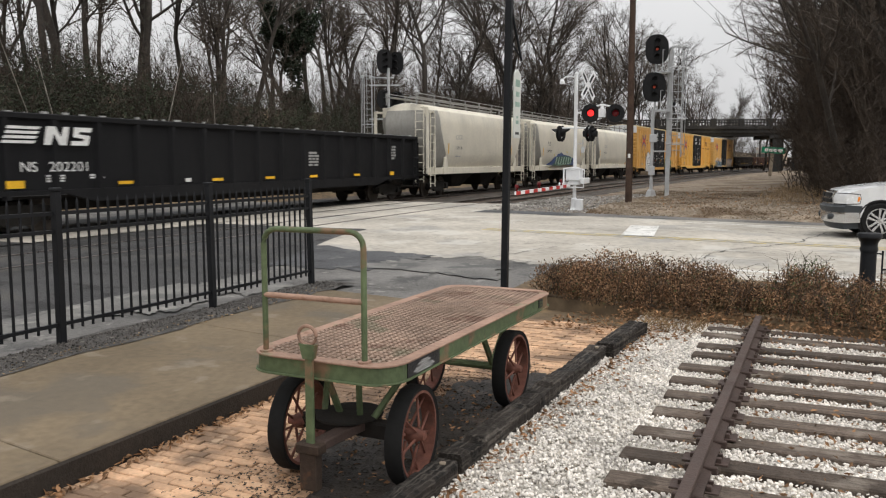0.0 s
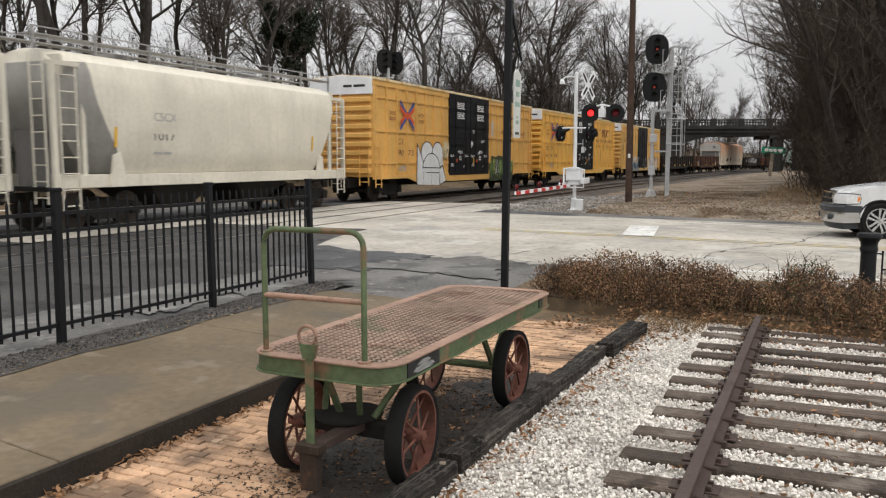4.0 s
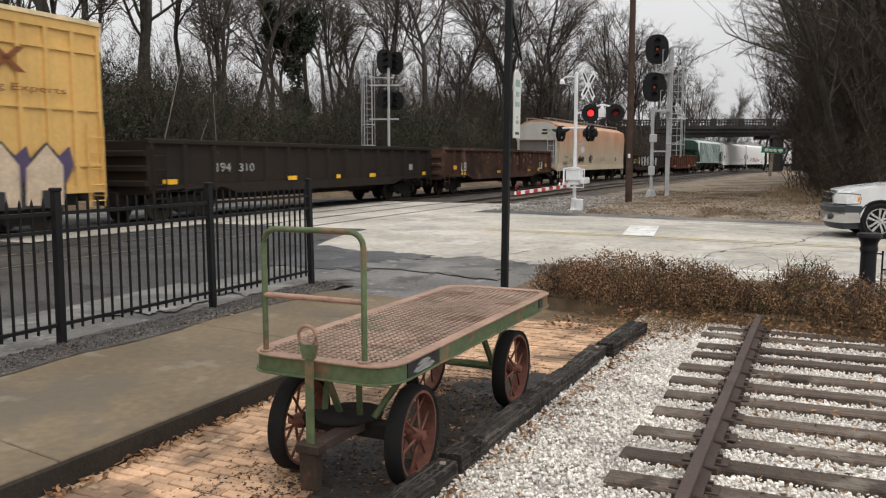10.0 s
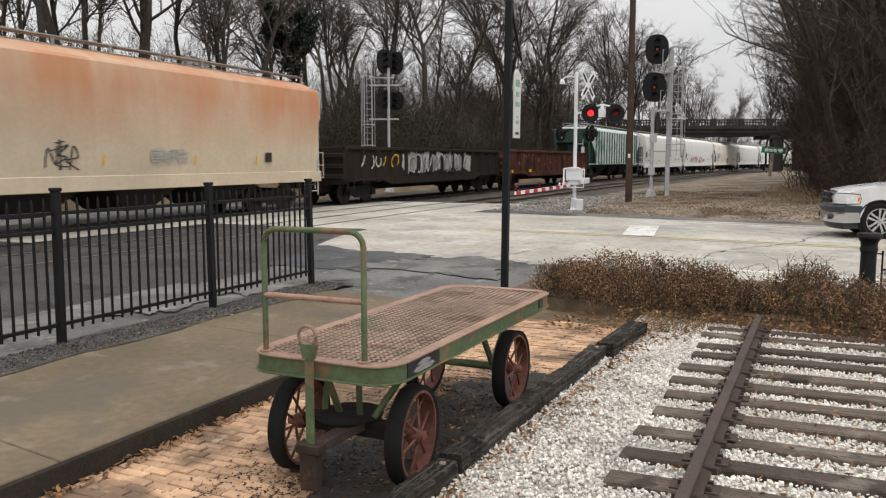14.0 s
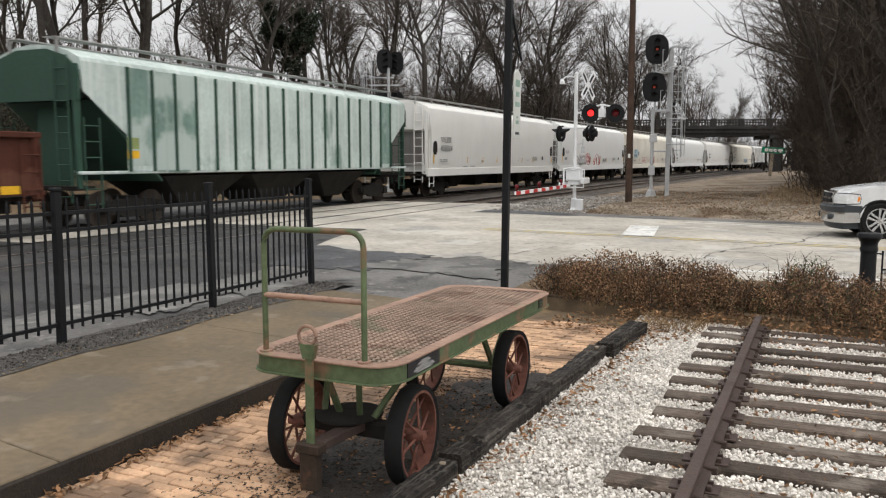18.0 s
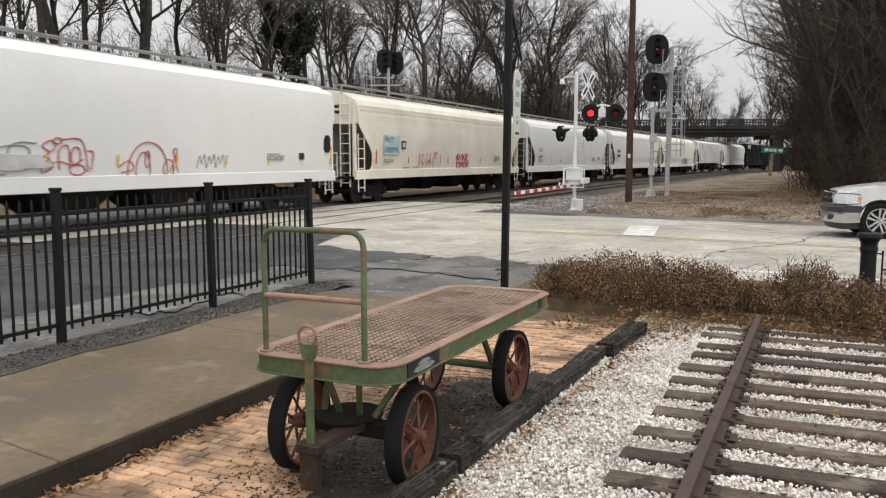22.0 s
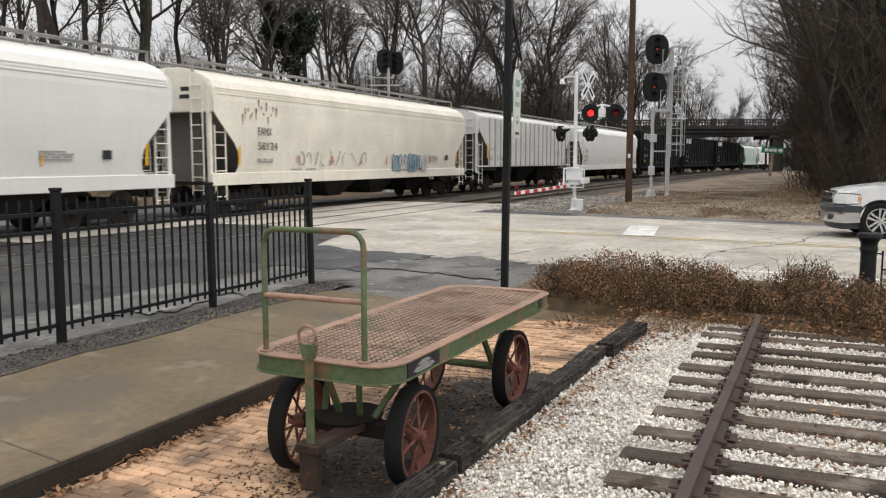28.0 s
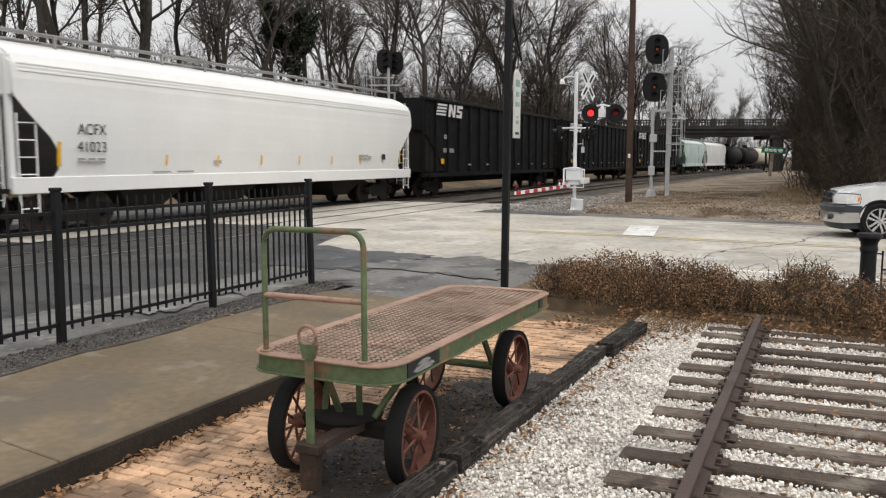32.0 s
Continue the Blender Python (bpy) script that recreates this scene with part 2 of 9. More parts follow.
def part(name, shape, material, parent=None, label="", bevel=0.0, smooth=False, m=None, plan=True):
    """One mesh object, as a thing or under a thing."""
    me = shape if isinstance(shape, bpy.types.Mesh) else shape.mesh(name, bevel, smooth)
    grid = (DRAWN_IN.get(parent.name) if parent else GRID) if plan else None
    if grid is not None:
        if m is None:
            me.transform(grid)
        else:
            m = in_grid(grid, m)
    if not me.materials:
        me.materials.append(material)
    ob = new(name, me)
    if parent:
        ob.parent = parent
        if grid is not None and m is None:
            DRAWN_IN[ob.name] = grid
    if m is not None:
        ob.matrix_basis = m
    return tagged(ob, label)


def thing(name, label, category, group="", m=None, plan=True, grid=None):
    ob = tagged(new(name), label, category, group)
    ob.empty_display_size = 0.2
    if m is not None:
        ob.matrix_basis = in_grid(GRID, m) if plan else m
    if grid is not None:
        DRAWN_IN[ob.name] = grid
    return ob


def structure(name, shape, material, label="", bevel=0.0, smooth=False, plan=True):
    return tagged(part(name, shape, material, None, label, bevel, smooth, plan=plan), kind="structure")


SIDE = Matrix(((0, 0, 1, 0), (1, 0, 0, 0), (0, 1, 0, 0), (0, 0, 0, 1)))  # writing upon a side that faces +x


def writing(name, words, size, y, z, x, material, parent, width=1.0, place=None):
    cu = bpy.data.curves.new(name, "FONT")
    cu.body, cu.size, cu.extrude = words, size, 0.002
    tmp = bpy.data.objects.new(name, cu)
    me = bpy.data.meshes.new_from_object(tmp)
    bpy.data.objects.remove(tmp)
    me.materials.clear()
    m = place or (Matrix.Translation((x, y, z)) @ SIDE @ Matrix.Diagonal((width, 1, 1, 1)))
    me.transform(m)
    return part(name, me, material, parent)


def smooth_step(a, b, x):
    t = min(max((x - a) / (b - a), 0), 1)
    return t * t * (3 - 2 * t)


# ---- the line of the main track: an arc that bends to the right ----
RAIL_Z, OFFSET, START, TURN, RADIUS = 0.28, 17.828, 25.7726, -0.02492, 1176.5


def line(s, lat=0.0, z=0.0):
    """Place and heading at s metres along the main track, lat metres to its right."""
    if s < -29:
        x, y, h = line(-29, lat, z)
        return x + (s + 29) * math.sin(h), y + (s + 29) * math.cos(h), h
    h = TURN + s / RADIUS
    x = -OFFSET + RADIUS * (math.cos(TURN) - math.cos(h)) + lat * math.cos(h)
    y = START + RADIUS * (math.sin(h) - math.sin(TURN)) - lat * math.sin(h)
    return x, y, h


def ribbon(shape, s0, s1, step, prof):
    """A profile of (lat, z) drawn out along the track."""
    k = max(int((s1 - s0) / step), 1)
    n, vs = len(prof), []
    for i in range(k + 1):
        s = s0 + (s1 - s0) * i / k
        for lat, z in prof:
            x, y, _ = line(s, lat)
            vs.append((x, y, z))
    fs = [(i * n + j, i * n + j + 1, (i + 1) * n + j + 1, (i + 1) * n + j) for i in range(k) for j in range(n - 1)]
    return shape.add(vs, fs)


# ---- ground ----
def ground_z(x, y):
    """Foreground bed at 0, the lot and the road higher, a wooded rise behind the tracks and to the right."""
    z = 0.10 + 0.13 * smooth_step(8, 14, max(y, -x - 2))
    if x > -4.1 and y < 8.9:
        z = -0.07
    z += 3.6 * smooth_step(-22.5, -32, x) + 5.0 * smooth_step(-33, -64, x)
    lat = x + 17.15 - 0.00055 * (y - 20) ** 2 + 0.0277 * (y - 20)
    z -= 0.22 * smooth_step(21.4, 22.4, y) * smooth_step(-5.2, -4.0, lat) * smooth_step(9.6, 8.4, lat)
    if y > 21:
        rise = smooth_step(22, 30, y) * smooth_step(150, 100, y)
        z += 2.6 * smooth_step(0.0, 9.0, x - 0.5) * rise + 0.10 * smooth_step(-9.5, -6, x) * smooth_step(22, 26, y)
    return z


xs = [-900, -500, -250, -120, -90, -70, -55, -45, -38, -34, -31, -28, -26, -24.5, -23] + [-22 + 1.0 * i for i in range(17)] + [-5, -4.11, -4.09, -3, -2, -1, 0, 1, 2, 3, 4, 5, 6, 7, 8, 9.5, 12, 16, 22, 30, 45, 70, 120, 250, 500, 900]
ys = [-900, -400, -150, -60, -30, -12, -6, -3, 0, 3, 6, 8, 8.89, 8.91, 10, 11, 12, 13, 14, 16, 18, 20, 21, 22, 23, 24, 25, 26, 28, 30, 33, 37, 42, 50, 60, 75, 90, 100, 110, 120, 130, 150, 200, 300, 500, 900, 1600]
g = Shape()
g.add([(x, y, ground_z(x, y)) for x in xs for y in ys], [(i * len(ys) + j, (i + 1) * len(ys) + j, (i + 1) * len(ys) + j + 1, i * len(ys) + j + 1) for i in range(len(xs) - 1) for j in range(len(ys) - 1)])
structure("ground", g, EARTH, "brown earth with fallen leaves under bare woods", smooth=True)


def bank_z(x, y):
    """Height of the dirt bank right of the tracks."""
    q = x + 16.6 - 0.00055 * (y - 20) ** 2 + 0.0277 * (y - 20)
    up = 0.16 * smooth_step(7.6, 9.2, q) + 0.12 * smooth_step(9, 17, q) + 0.5 * smooth_step(17, 26, q)
    return 0.225 + (up + 0.05 * noise.noise((x * 0.7, y * 0.7, 0)) + 0.02 * noise.noise((x * 3, y * 3, 4))) * smooth_step(21.2, 24.5, y + 0.35 * noise.noise((x * 0.9, 0, 2)))


def slab(name, x0, x1, y0, y1, up, material, label, nx=12, ny=12, skew=0.0):
    """A thin paved sheet that follows the ground, up metres above it."""
    s = Shape()
    vs = []
    for i in range(nx + 1):
        for j in range(ny + 1):
            x, y = x0 + (x1 - x0) * i / nx, y0 + (y1 - y0) * j / ny
            y += skew * (x - x0)
            vs.append((x, y, 0.10 + 0.13 * smooth_step(8, 14, max(y, -x - 2)) + up))
    s.add(vs, [(i * (ny + 1) + j, (i + 1) * (ny + 1) + j, (i + 1) * (ny + 1) + j + 1, i * (ny + 1) + j + 1) for i in range(nx) for j in range(ny)])
    return structure(name, s, material, label)


slab("asphalt_lot", -24, -6.3, -60, 21.5, 0.012, ASPH, "patched grey asphalt lot beside the crossing", 40, 160)
EDGE = ((-15.5, 8.7), (-12.0, 8.95), (-10.8, 9.8), (-9.3, 11.0), (-6.7, 11.0), (-5.7, 11.25), (-4.5, 11.3), (-1.5, 10.95))


def road_edge(x):
    """The broken near edge of the road: it widens towards the tracks."""
    y = 11.2
    for (xa, ya), (xb, yb) in zip(EDGE, EDGE[1:]):
        if xa <= x < xb:
            y = ya + (yb - ya) * (x - xa) / (xb - xa)
    ragged = 0.13 * math.sin(3.1 * x) + 0.08 * math.sin(7.7 * x + 1) + 0.05 * math.sin(19 * x)
    return y + ragged * smooth_step(1.5, 4.0, -x)


rs = Shape()
RX = [-15.5 + 0.1 * i for i in range(160)] + [0.5 + 59.5 * i / 90 for i in range(91)]
rs.add([(x, y, 0.10 + 0.13 * smooth_step(8, 14, max(y, -x - 2)) + 0.024) for x in RX for j in range(37) for y in (road_edge(x) + (21.6 - road_edge(x)) * j / 36,)],
       [(i * 37 + j, (i + 1) * 37 + j, (i + 1) * 37 + j + 1, i * 37 + j + 1) for i in range(len(RX) - 1) for j in range(36)])
structure("road", rs, ROADC, "worn pale concrete road over the level crossing")
slab("road_beyond", -40, -15.4, 11.2, 21.6, 0.020, ASPH, "patched road over the level crossing", 60, 36)
slab("pavement", -8.2, -3.9, 7.6, 11.5, 0.018, ASPH, "cracked asphalt apron at the road's edge", 30, 30)
slab("verge", -3.95, 14, 8.9, 11.3, 0.016, EARTH, "bare earth strip under the hedge", 10, 6)


# ---- railway tracks ----
def rail_profile(c, top, h=0.15):
    return [(c - 0.065, top - h), (c - 0.065, top - h + 0.02), (c - 0.012, top - h + 0.035), (c - 0.012, top - 0.04), (c - 0.036, top - 0.032), (c - 0.036, top - 0.004), (c - 0.03, top), (c + 0.03, top), (c + 0.036, top - 0.004), (c + 0.036, top - 0.032), (c + 0.012, top - 0.04), (c + 0.012, top - h + 0.035), (c + 0.065, top - h + 0.02), (c + 0.065, top - h)]


SECOND = 4.60
bed = Shape()
ribbon(bed, 1.7, 550, 6, [(-5.2, 0.10), (-4.4, 0.12), (-2.4, 0.165), (2.0, 0.165), (2.6, 0.15), (6.9, 0.165), (8.7, 0.15), (10.2, 0.05)])
structure("ballast_bed", bed, BALLAST, "dirty grey ballast under two tracks", smooth=True, plan=False)
bank = Shape()
OFF_GRID = GRID.inverted()
lats = [7.4, 8.0, 8.8, 10, 11, 12, 13, 14, 15, 16, 17, 18, 20, 23, 26]
rows = []
for i in range(70):
    s = -2.4 + 0.52 * i if i < 24 else 10.08 + 3.3 * (i - 24)
    for q in lats:
        x, y, _ = line(s, q * 1.037)
        p = OFF_GRID @ Vector((x, y, 0))
        rows.append((x, y, bank_z(p.x, p.y)))
n = len(lats)
bank.add(rows, [(i * n + j, i * n + j + 1, (i + 1) * n + j + 1, (i + 1) * n + j) for i in range(69) for j in range(n - 1)])
structure("dirt_bank", bank, BANK, "stony brown dirt bank beside the tracks", smooth=True, plan=False)
for lat, nm in ((0.0, "main_track"), (SECOND, "second_track")):
    tr = tagged(thing(nm, "steel rails on wooden ties crossing the road", "railway track"), kind="structure")
    for side in (-0.755, 0.755):
        part("rail", ribbon(Shape(), -380, 550, 5, rail_profile(lat + side, RAIL_Z)), RAILS, tr)
    tm = Shape().box(-1.3, 1.3, -0.11, 0.11, 0, 0.17).mesh("tie", 0.012)
    for i in range(110):
        x, y, h = line(5.2 + 0.56 * i, lat)
        part("tie", tm, TIE, tr, m=pose(x, y, RAIL_Z - 0.275, 0, 0, -math.degrees(h)))
    rest = Shape()
    for i in range(110, 480):
        x, y, h = line(5.2 + 0.56 * i, lat)
        mm = pose(x, y, RAIL_Z - 0.275, 0, 0, -math.degrees(h))
        rest.add([mm @ Vector(p) for p in ((-1.3, -0.11, 0.17), (1.3, -0.11, 0.17), (1.3, 0.11, 0.17), (-1.3, 0.11, 0.17))], [(0, 1, 2, 3)])
    tagged(part("far_ties", rest, TIE, tr), kind="stuff")
    for a, b in ((-2.4, -0.80), (-0.68, 0.68), (0.80, 2.4)):
        for s0, s1, m in ((-69, -14.0, DARKFILL), (-13.98, -8.1, ROADC if a > 0 and not lat else DARKFILL), (-8.08, 4.85, ROADC if lat or a > 0 else ASPHD)):
            zp = RAIL_Z - 0.012
            prof = [(lat + a, zp), (lat + b, zp)]
            if a < -2:
                prof = [(lat + a - 1.9, 0.09)] + prof
            if b > 2:
                prof = prof + [(lat + b + 1.9, 0.09)]
            part("crossing_panel", ribbon(Shape(), s0, s1, 2, prof), m, tr, "worn infill between the rails")


# ---- train: lengths along the cars are drawn in units of LONG metres ----
LONG = 1.1533
CAR_GRID = Matrix.Diagonal((1, LONG, 1, 1))


def pos(t):
    """Metres that the train has run since the start."""
    return LONG * (11.1 * t - 0.013 * t * t)


TRAIN = []
DARKU = mat("grimy underframe", (0.018, 0.016, 0.014), 0.9, 0, 0.3, 2.0, 15, 0.2)
WHEELM = mat("grimy steel wheel", (0.055, 0.045, 0.038), 0.6, 0.4, 0.25, 3.0, 15, 0.1)
INKB = mat("black lettering", (0.03, 0.032, 0.035), 0.6)
INKW = mat("white lettering", (0.74, 0.74, 0.72), 0.6)
INKY = mat("yellow reflector", (0.80, 0.46, 0.03), 0.45)
INKBR = mat("brown lettering", (0.22, 0.08, 0.035), 0.6)
INKBL = mat("blue stripe", (0.06, 0.09, 0.28), 0.6)
INKO = mat("orange red stripe", (0.62, 0.10, 0.04), 0.6)

frame_shape = Shape()
for sx in (-1.0, 1.0):
    frame_shape.prism([(-1.15, 0.45), (-1.15, 0.62), (-0.55, 0.72), (0.55, 0.72), (1.15, 0.62), (1.15, 0.45), (0.75, 0.45), (0.4, 0.25), (-0.4, 0.25), (-0.75, 0.45)], 0, sx - 0.07, sx + 0.07)
    for yy in (-0.89, 0.89):
        frame_shape.box(sx - 0.13, sx + 0.13, yy - 0.14, yy + 0.14, 0.34, 0.6)
    for yy in (-0.18, 0.0, 0.18):
        frame_shape.cyl((sx, yy, 0.3), (sx, yy, 0.56), 0.075, n=8)
frame_shape.box(-1.0, 1.0, -0.2, 0.2, 0.45, 0.8)
TRUCK_MESH = frame_shape.mesh("truck")
WHEEL_MESH = Shape()
for sx in (-0.78, 0.66):
    WHEEL_MESH.lathe([(0.10, sx - 0.02), (0.30, sx + 0.0), (0.42, sx - 0.01), (0.457, sx), (0.457, sx + 0.09), (0.485, sx + 0.10 if sx < 0 else sx + 0.09), (0.485, sx + 0.12), (0.40, sx + 0.12), (0.30, sx + 0.08), (0.10, sx + 0.14)], 18, (0, 0, 0), 0)
WHEEL_MESH.cyl((-1.05, 0, 0), (1.05, 0, 0), 0.08, n=8)
WHEEL_MESH = WHEEL_MESH.mesh("wheelset", 0, True)
COUPLER_MESH = Shape().box(-0.12, 0.12, 0, 0.75, 0.72, 0.95).box(-0.2, 0.2, -0.25, 0.1, 0.68, 1.0).mesh("coupler", 0.03)


def running_gear(car, length, inset):
    for yy in (inset, length - inset):
        tr = part("truck", TRUCK_MESH, DARKU, car, m=pose(0, yy - length / 2, 0))
        for d in (-0.89, 0.89):
            part("wheelset", WHEEL_MESH, WHEELM, tr, m=pose(0, d, 0.46))
    part("coupler", COUPLER_MESH, DARKU, car, m=pose(0, -length / 2 - 0.35, 0))
    part("coupler", COUPLER_MESH, DARKU, car, m=pose(0, length / 2 + 0.35, 0, 0, 0, 180))


def new_car(name, label, category, u0, u1):
    car = thing(name, label, category, "cars of the freight train", grid=CAR_GRID)
    length = u1 - u0
    TRAIN.append((car, LONG * (u0 + u1) / 2 - 0.22))
    return car, length


def ladder(car, x, y, z0, z1, material, w=0.42, along=True, step=0.38):
    s = Shape()
    a, b = (y - w / 2, y + w / 2) if along else (x - w / 2, x + w / 2)
    for q in (a, b):
        p = (x, q) if along else (q, y)
        s.cyl((*p, z0), (*p, z1), 0.022, n=5)
    z = z0 + 0.15
    while z < z1:
        s.cyl((x, a, z) if along else (a, y, z), (x, b, z) if along else (b, y, z), 0.016, n=5)
        z += step
    return part("ladder", s, material, car)


LETTER_BASE = 0.35  # lettering heights count from here above the rail


def bars(name, car, x, y, z, w, h, rows, material, gap=0.5):
    """Rows of small writing too far to read, as plain bars."""
    s = Shape()
    z += LETTER_BASE
    for i in range(rows):
        zz = z - i * h * (1 + gap)
        n = 1 + (i * 7 + int(w * 10)) % 3
        left = y
        for j in range(n):
            ww = w / n * (0.72 + 0.18 * ((i + 2 * j) % 2))
            s.box(x, x + 0.004, left, left + ww, zz, zz + h)
            left += w / n
    return part(name, s, material, car)


def blob(car, x, y, z, w, h, material, seed, name="graffiti"):
    """A patch of sprayed paint with an uneven outline."""
    r = random.Random(seed)
    z += LETTER_BASE
    n = 22
    s = Shape()
    pts = []
    for i in range(n):
        a = 2 * math.pi * i / n
        k = 1 + r.uniform(-0.22, 0.22)
        cx, cz = max(-1, min(1, 1.25 * math.cos(a))) * k, max(-1, min(1, 1.25 * math.sin(a))) * k
        pts.append((y + w / 2 * cx, z + h / 2 * cz))
    s.prism(pts, 0, x, x + 0.003)
    return part(name, s, material, car)


def strokes(car, x, y, z, w, h, material, seed, count=6, thick=0.045, name="graffiti"):
    """Sprayed letter-like strokes side by side: hooks, loops and slashes of uneven width."""
    r = random.Random(seed)
    z += LETTER_BASE
    s = Shape()
    for i in range(count):
        y0 = y - w / 2 + w * (i + 0.5) / count
        kind = r.randrange(3)
        cw, ch = w / count * r.uniform(0.5, 0.95), h * r.uniform(0.6, 1.0)
        a0 = r.uniform(0, 6.28)
        turn = r.choice((-1, 1)) * (r.uniform(3.4, 5.6) if kind == 0 else r.uniform(1.6, 2.6))
        tilt = r.uniform(-0.25, 0.35)
        pts = []
        for k in range(11):
            t = k / 10
            if kind == 2:
                p = (cw * (t - 0.5) * 0.5 + 0.08 * cw * math.sin(t * 5), ch * (t - 0.5))
            else:
                p = (cw / 2 * math.cos(a0 + turn * t), ch / 2 * math.sin(a0 + turn * t))
            pts.append((x + 0.004, y0 + p[0] + tilt * p[1], z + p[1]))
        left, right = [], []
        for k, p in enumerate(pts):
            d = Vector(pts[min(k + 1, 10)]) - Vector(pts[max(k - 1, 0)])
            nrm = Vector((0, -d.z, d.y)).normalized() * thick * 0.5 * r.uniform(0.6, 1.3)
            left.append(Vector(p) + nrm)
            right.append(Vector(p) - nrm)
        s.add(left + right, [(k, k + 1, 12 + k, 11 + k) for k in range(10)])
    return tagged(part(name, s, material, car), kind="stuff")


def used_only(vs, fs):
    """The faces fs with only those points of vs that they use."""
    keep = sorted({i for f in fs for i in f})
    at = {i: j for j, i in enumerate(keep)}
    return [vs[i] for i in keep], [tuple(at[i] for i in f) for f in fs]


def covered_hopper(label, u0, u1, paint, end_dark, top=4.72, small=False, ribs=0, rib_paint=None, roof_paint=None, streak_band=True, plate_end=False, port=False):
    car, L = new_car("covered_hopper", label, "hopper car", u0, u1)
    h2 = L / 2
    end_paint = P_GREEND if paint == P_GREEN else P_DULLW if paint == P_PEACH else paint
    roof_paint = roof_paint or P_WALK
    # levels: height, half width, how far the body keeps from the car's end at its sides (and at its middle)
    if small:
        lv = [(1.39, 1.30, 1.85, 1.3), (1.7, 1.44, 1.75, 1.05), (2.05, 1.52, 1.6, 0.8), (2.6, 1.55, 1.32, 0.5), (3.1, 1.55, 1.12, 0.35), (3.45, 1.55, 1.02, 0.3), (3.8, 1.51, 0.98, 0.35), (4.05, 1.42, 0.95, 0.4), (4.2, 1.2, 0.85, 0.45), (4.33, 0.8, 0.8, 0.5), (4.40, 0.3, 0.75, 0.55)]
        edge = []
    elif ribs:
        lv = [(1.42, 1.48, 2.9), (2.2, 1.48, 2.05), (2.9, 1.48, 1.3), (3.36, 1.48, 0.75), (3.4, 1.48, 0.2), (4.05, 1.48, 0.16), (4.16, 1.44, 0.16), (4.32, 1.1, 0.16), (4.46, 0.6, 0.16), (4.5, 0.2, 0.16)]
        edge = [(1.42, 1.5, 1.36), (2.35, 1.5, 1.36), (3.36, 1.5, 0.2), (4.06, 1.5, 0.14)]
    elif plate_end:
        lv = [(1.2, 1.46, 0.3), (1.6, 1.50, 0.3), (2.0, 1.53, 0.3), (2.8, 1.56, 0.3), (3.4, 1.555, 0.16), (3.8, 1.53, 0.16), (4.1, 1.48, 0.16), (4.18, 1.40, 0.16), (4.22, 1.25, 0.16), (4.38, 0.95, 0.16), (4.48, 0.6, 0.16), (4.52, 0.25, 0.16)]
        edge = []
    else:
        lv = [(1.3, 1.42, 2.35), (1.7, 1.46, 2.1), (2.0, 1.50, 1.85), (2.4, 1.53, 1.45), (2.8, 1.54, 1.0), (3.1, 1.535, 0.7), (3.2, 1.535, 0.16), (3.5, 1.53, 0.16), (3.8, 1.50, 0.16), (3.92, 1.44, 0.16), (4.06, 1.36, 0.16), (4.24, 1.05, 0.16), (4.40, 0.65, 0.16), (4.46, 0.25, 0.16)]
        edge = [(1.34, 1.46, 1.0), (1.5, 1.48, 1.1), (1.75, 1.505, 1.12), (2.0, 1.53, 1.06), (2.25, 1.545, 0.9), (2.5, 1.555, 0.66), (2.8, 1.56, 0.38), (3.1, 1.555, 0.14), (3.2, 1.55, 0.1), (3.5, 1.545, 0.1), (3.8, 1.515, 0.1)]
    s, k = Shape(), top / 4.72
    vs = []
    for q in lv:
        z, w, a = q[0] * k, q[1], h2 - q[2]
        if small:
            b, c = h2 - q[3], 0.62 * w
            vs += [(w, -a, z), (w, a, z), (c, b, z), (-c, b, z), (-w, a, z), (-w, -a, z), (-c, -b, z), (c, -b, z)]
        else:
            vs += [(w, -a, z), (w, a, z), (-w, a, z), (-w, -a, z)]
    n, m = len(lv), 8 if small else 4
    fs = [(m * i + j, m * i + (j + 1) % m, m * i + m + (j + 1) % m, m * i + m + j) for i in range(n - 1) for j in range(m)]
    fs += [tuple(reversed(range(m))), tuple(range(m * n - m, m * n))]
    if small:
        sides = [f for i, f in enumerate(fs) if i >= (n - 1) * m or i % m in (0, 4) or i // m > 6]
        for e in (-1, 1):
            cap = [f for i, f in enumerate(fs) if i < (n - 1) * m and i // m <= 6 and i % m in ((5, 6, 7) if e < 0 else (1, 2, 3))]
            part("end_cap", Shape().add(*used_only(vs, cap)), P_CAP, car, "grey bulging end of the hopper body", 0, True)
        vs, fs = used_only(vs, sides)
    s.add(vs, fs)
    hull = part("body", s, paint, car, "", 0, True)
    hull.data.set_sharp_from_angle(angle=radians(20 if small else 22))
    if edge:
        ne = len(edge)
        for sx in (-1, 1):
            sh = Shape()
            vv = []
            for d in (0.0, -0.018):
                for z, w, e in edge:
                    vv += [(sx * (w + d), -h2 + e, z * k), (sx * (w + d), h2 - e, z * k)]
            ff = [(2 * i + o, 2 * i + 1 + o, 2 * i + 3 + o, 2 * i + 2 + o) for i in range(ne - 1) for o in (0, 2 * ne)]
            ff += [(2 * i + o, 2 * i + 2 + o, 2 * i + 2 + o + 2 * ne, 2 * i + o + 2 * ne) for i in range(ne - 1) for o in (0, 1)]
            ff += [(0, 1, 1 + 2 * ne, 2 * ne), (2 * ne - 2, 2 * ne - 1, 4 * ne - 1, 4 * ne - 2)]
            part("side_sheet", sh.add(vv, ff), paint, car)
    sill_z = (1.38, 1.46) if ribs else ((1.06, 1.38) if small else (0.98, 1.35))
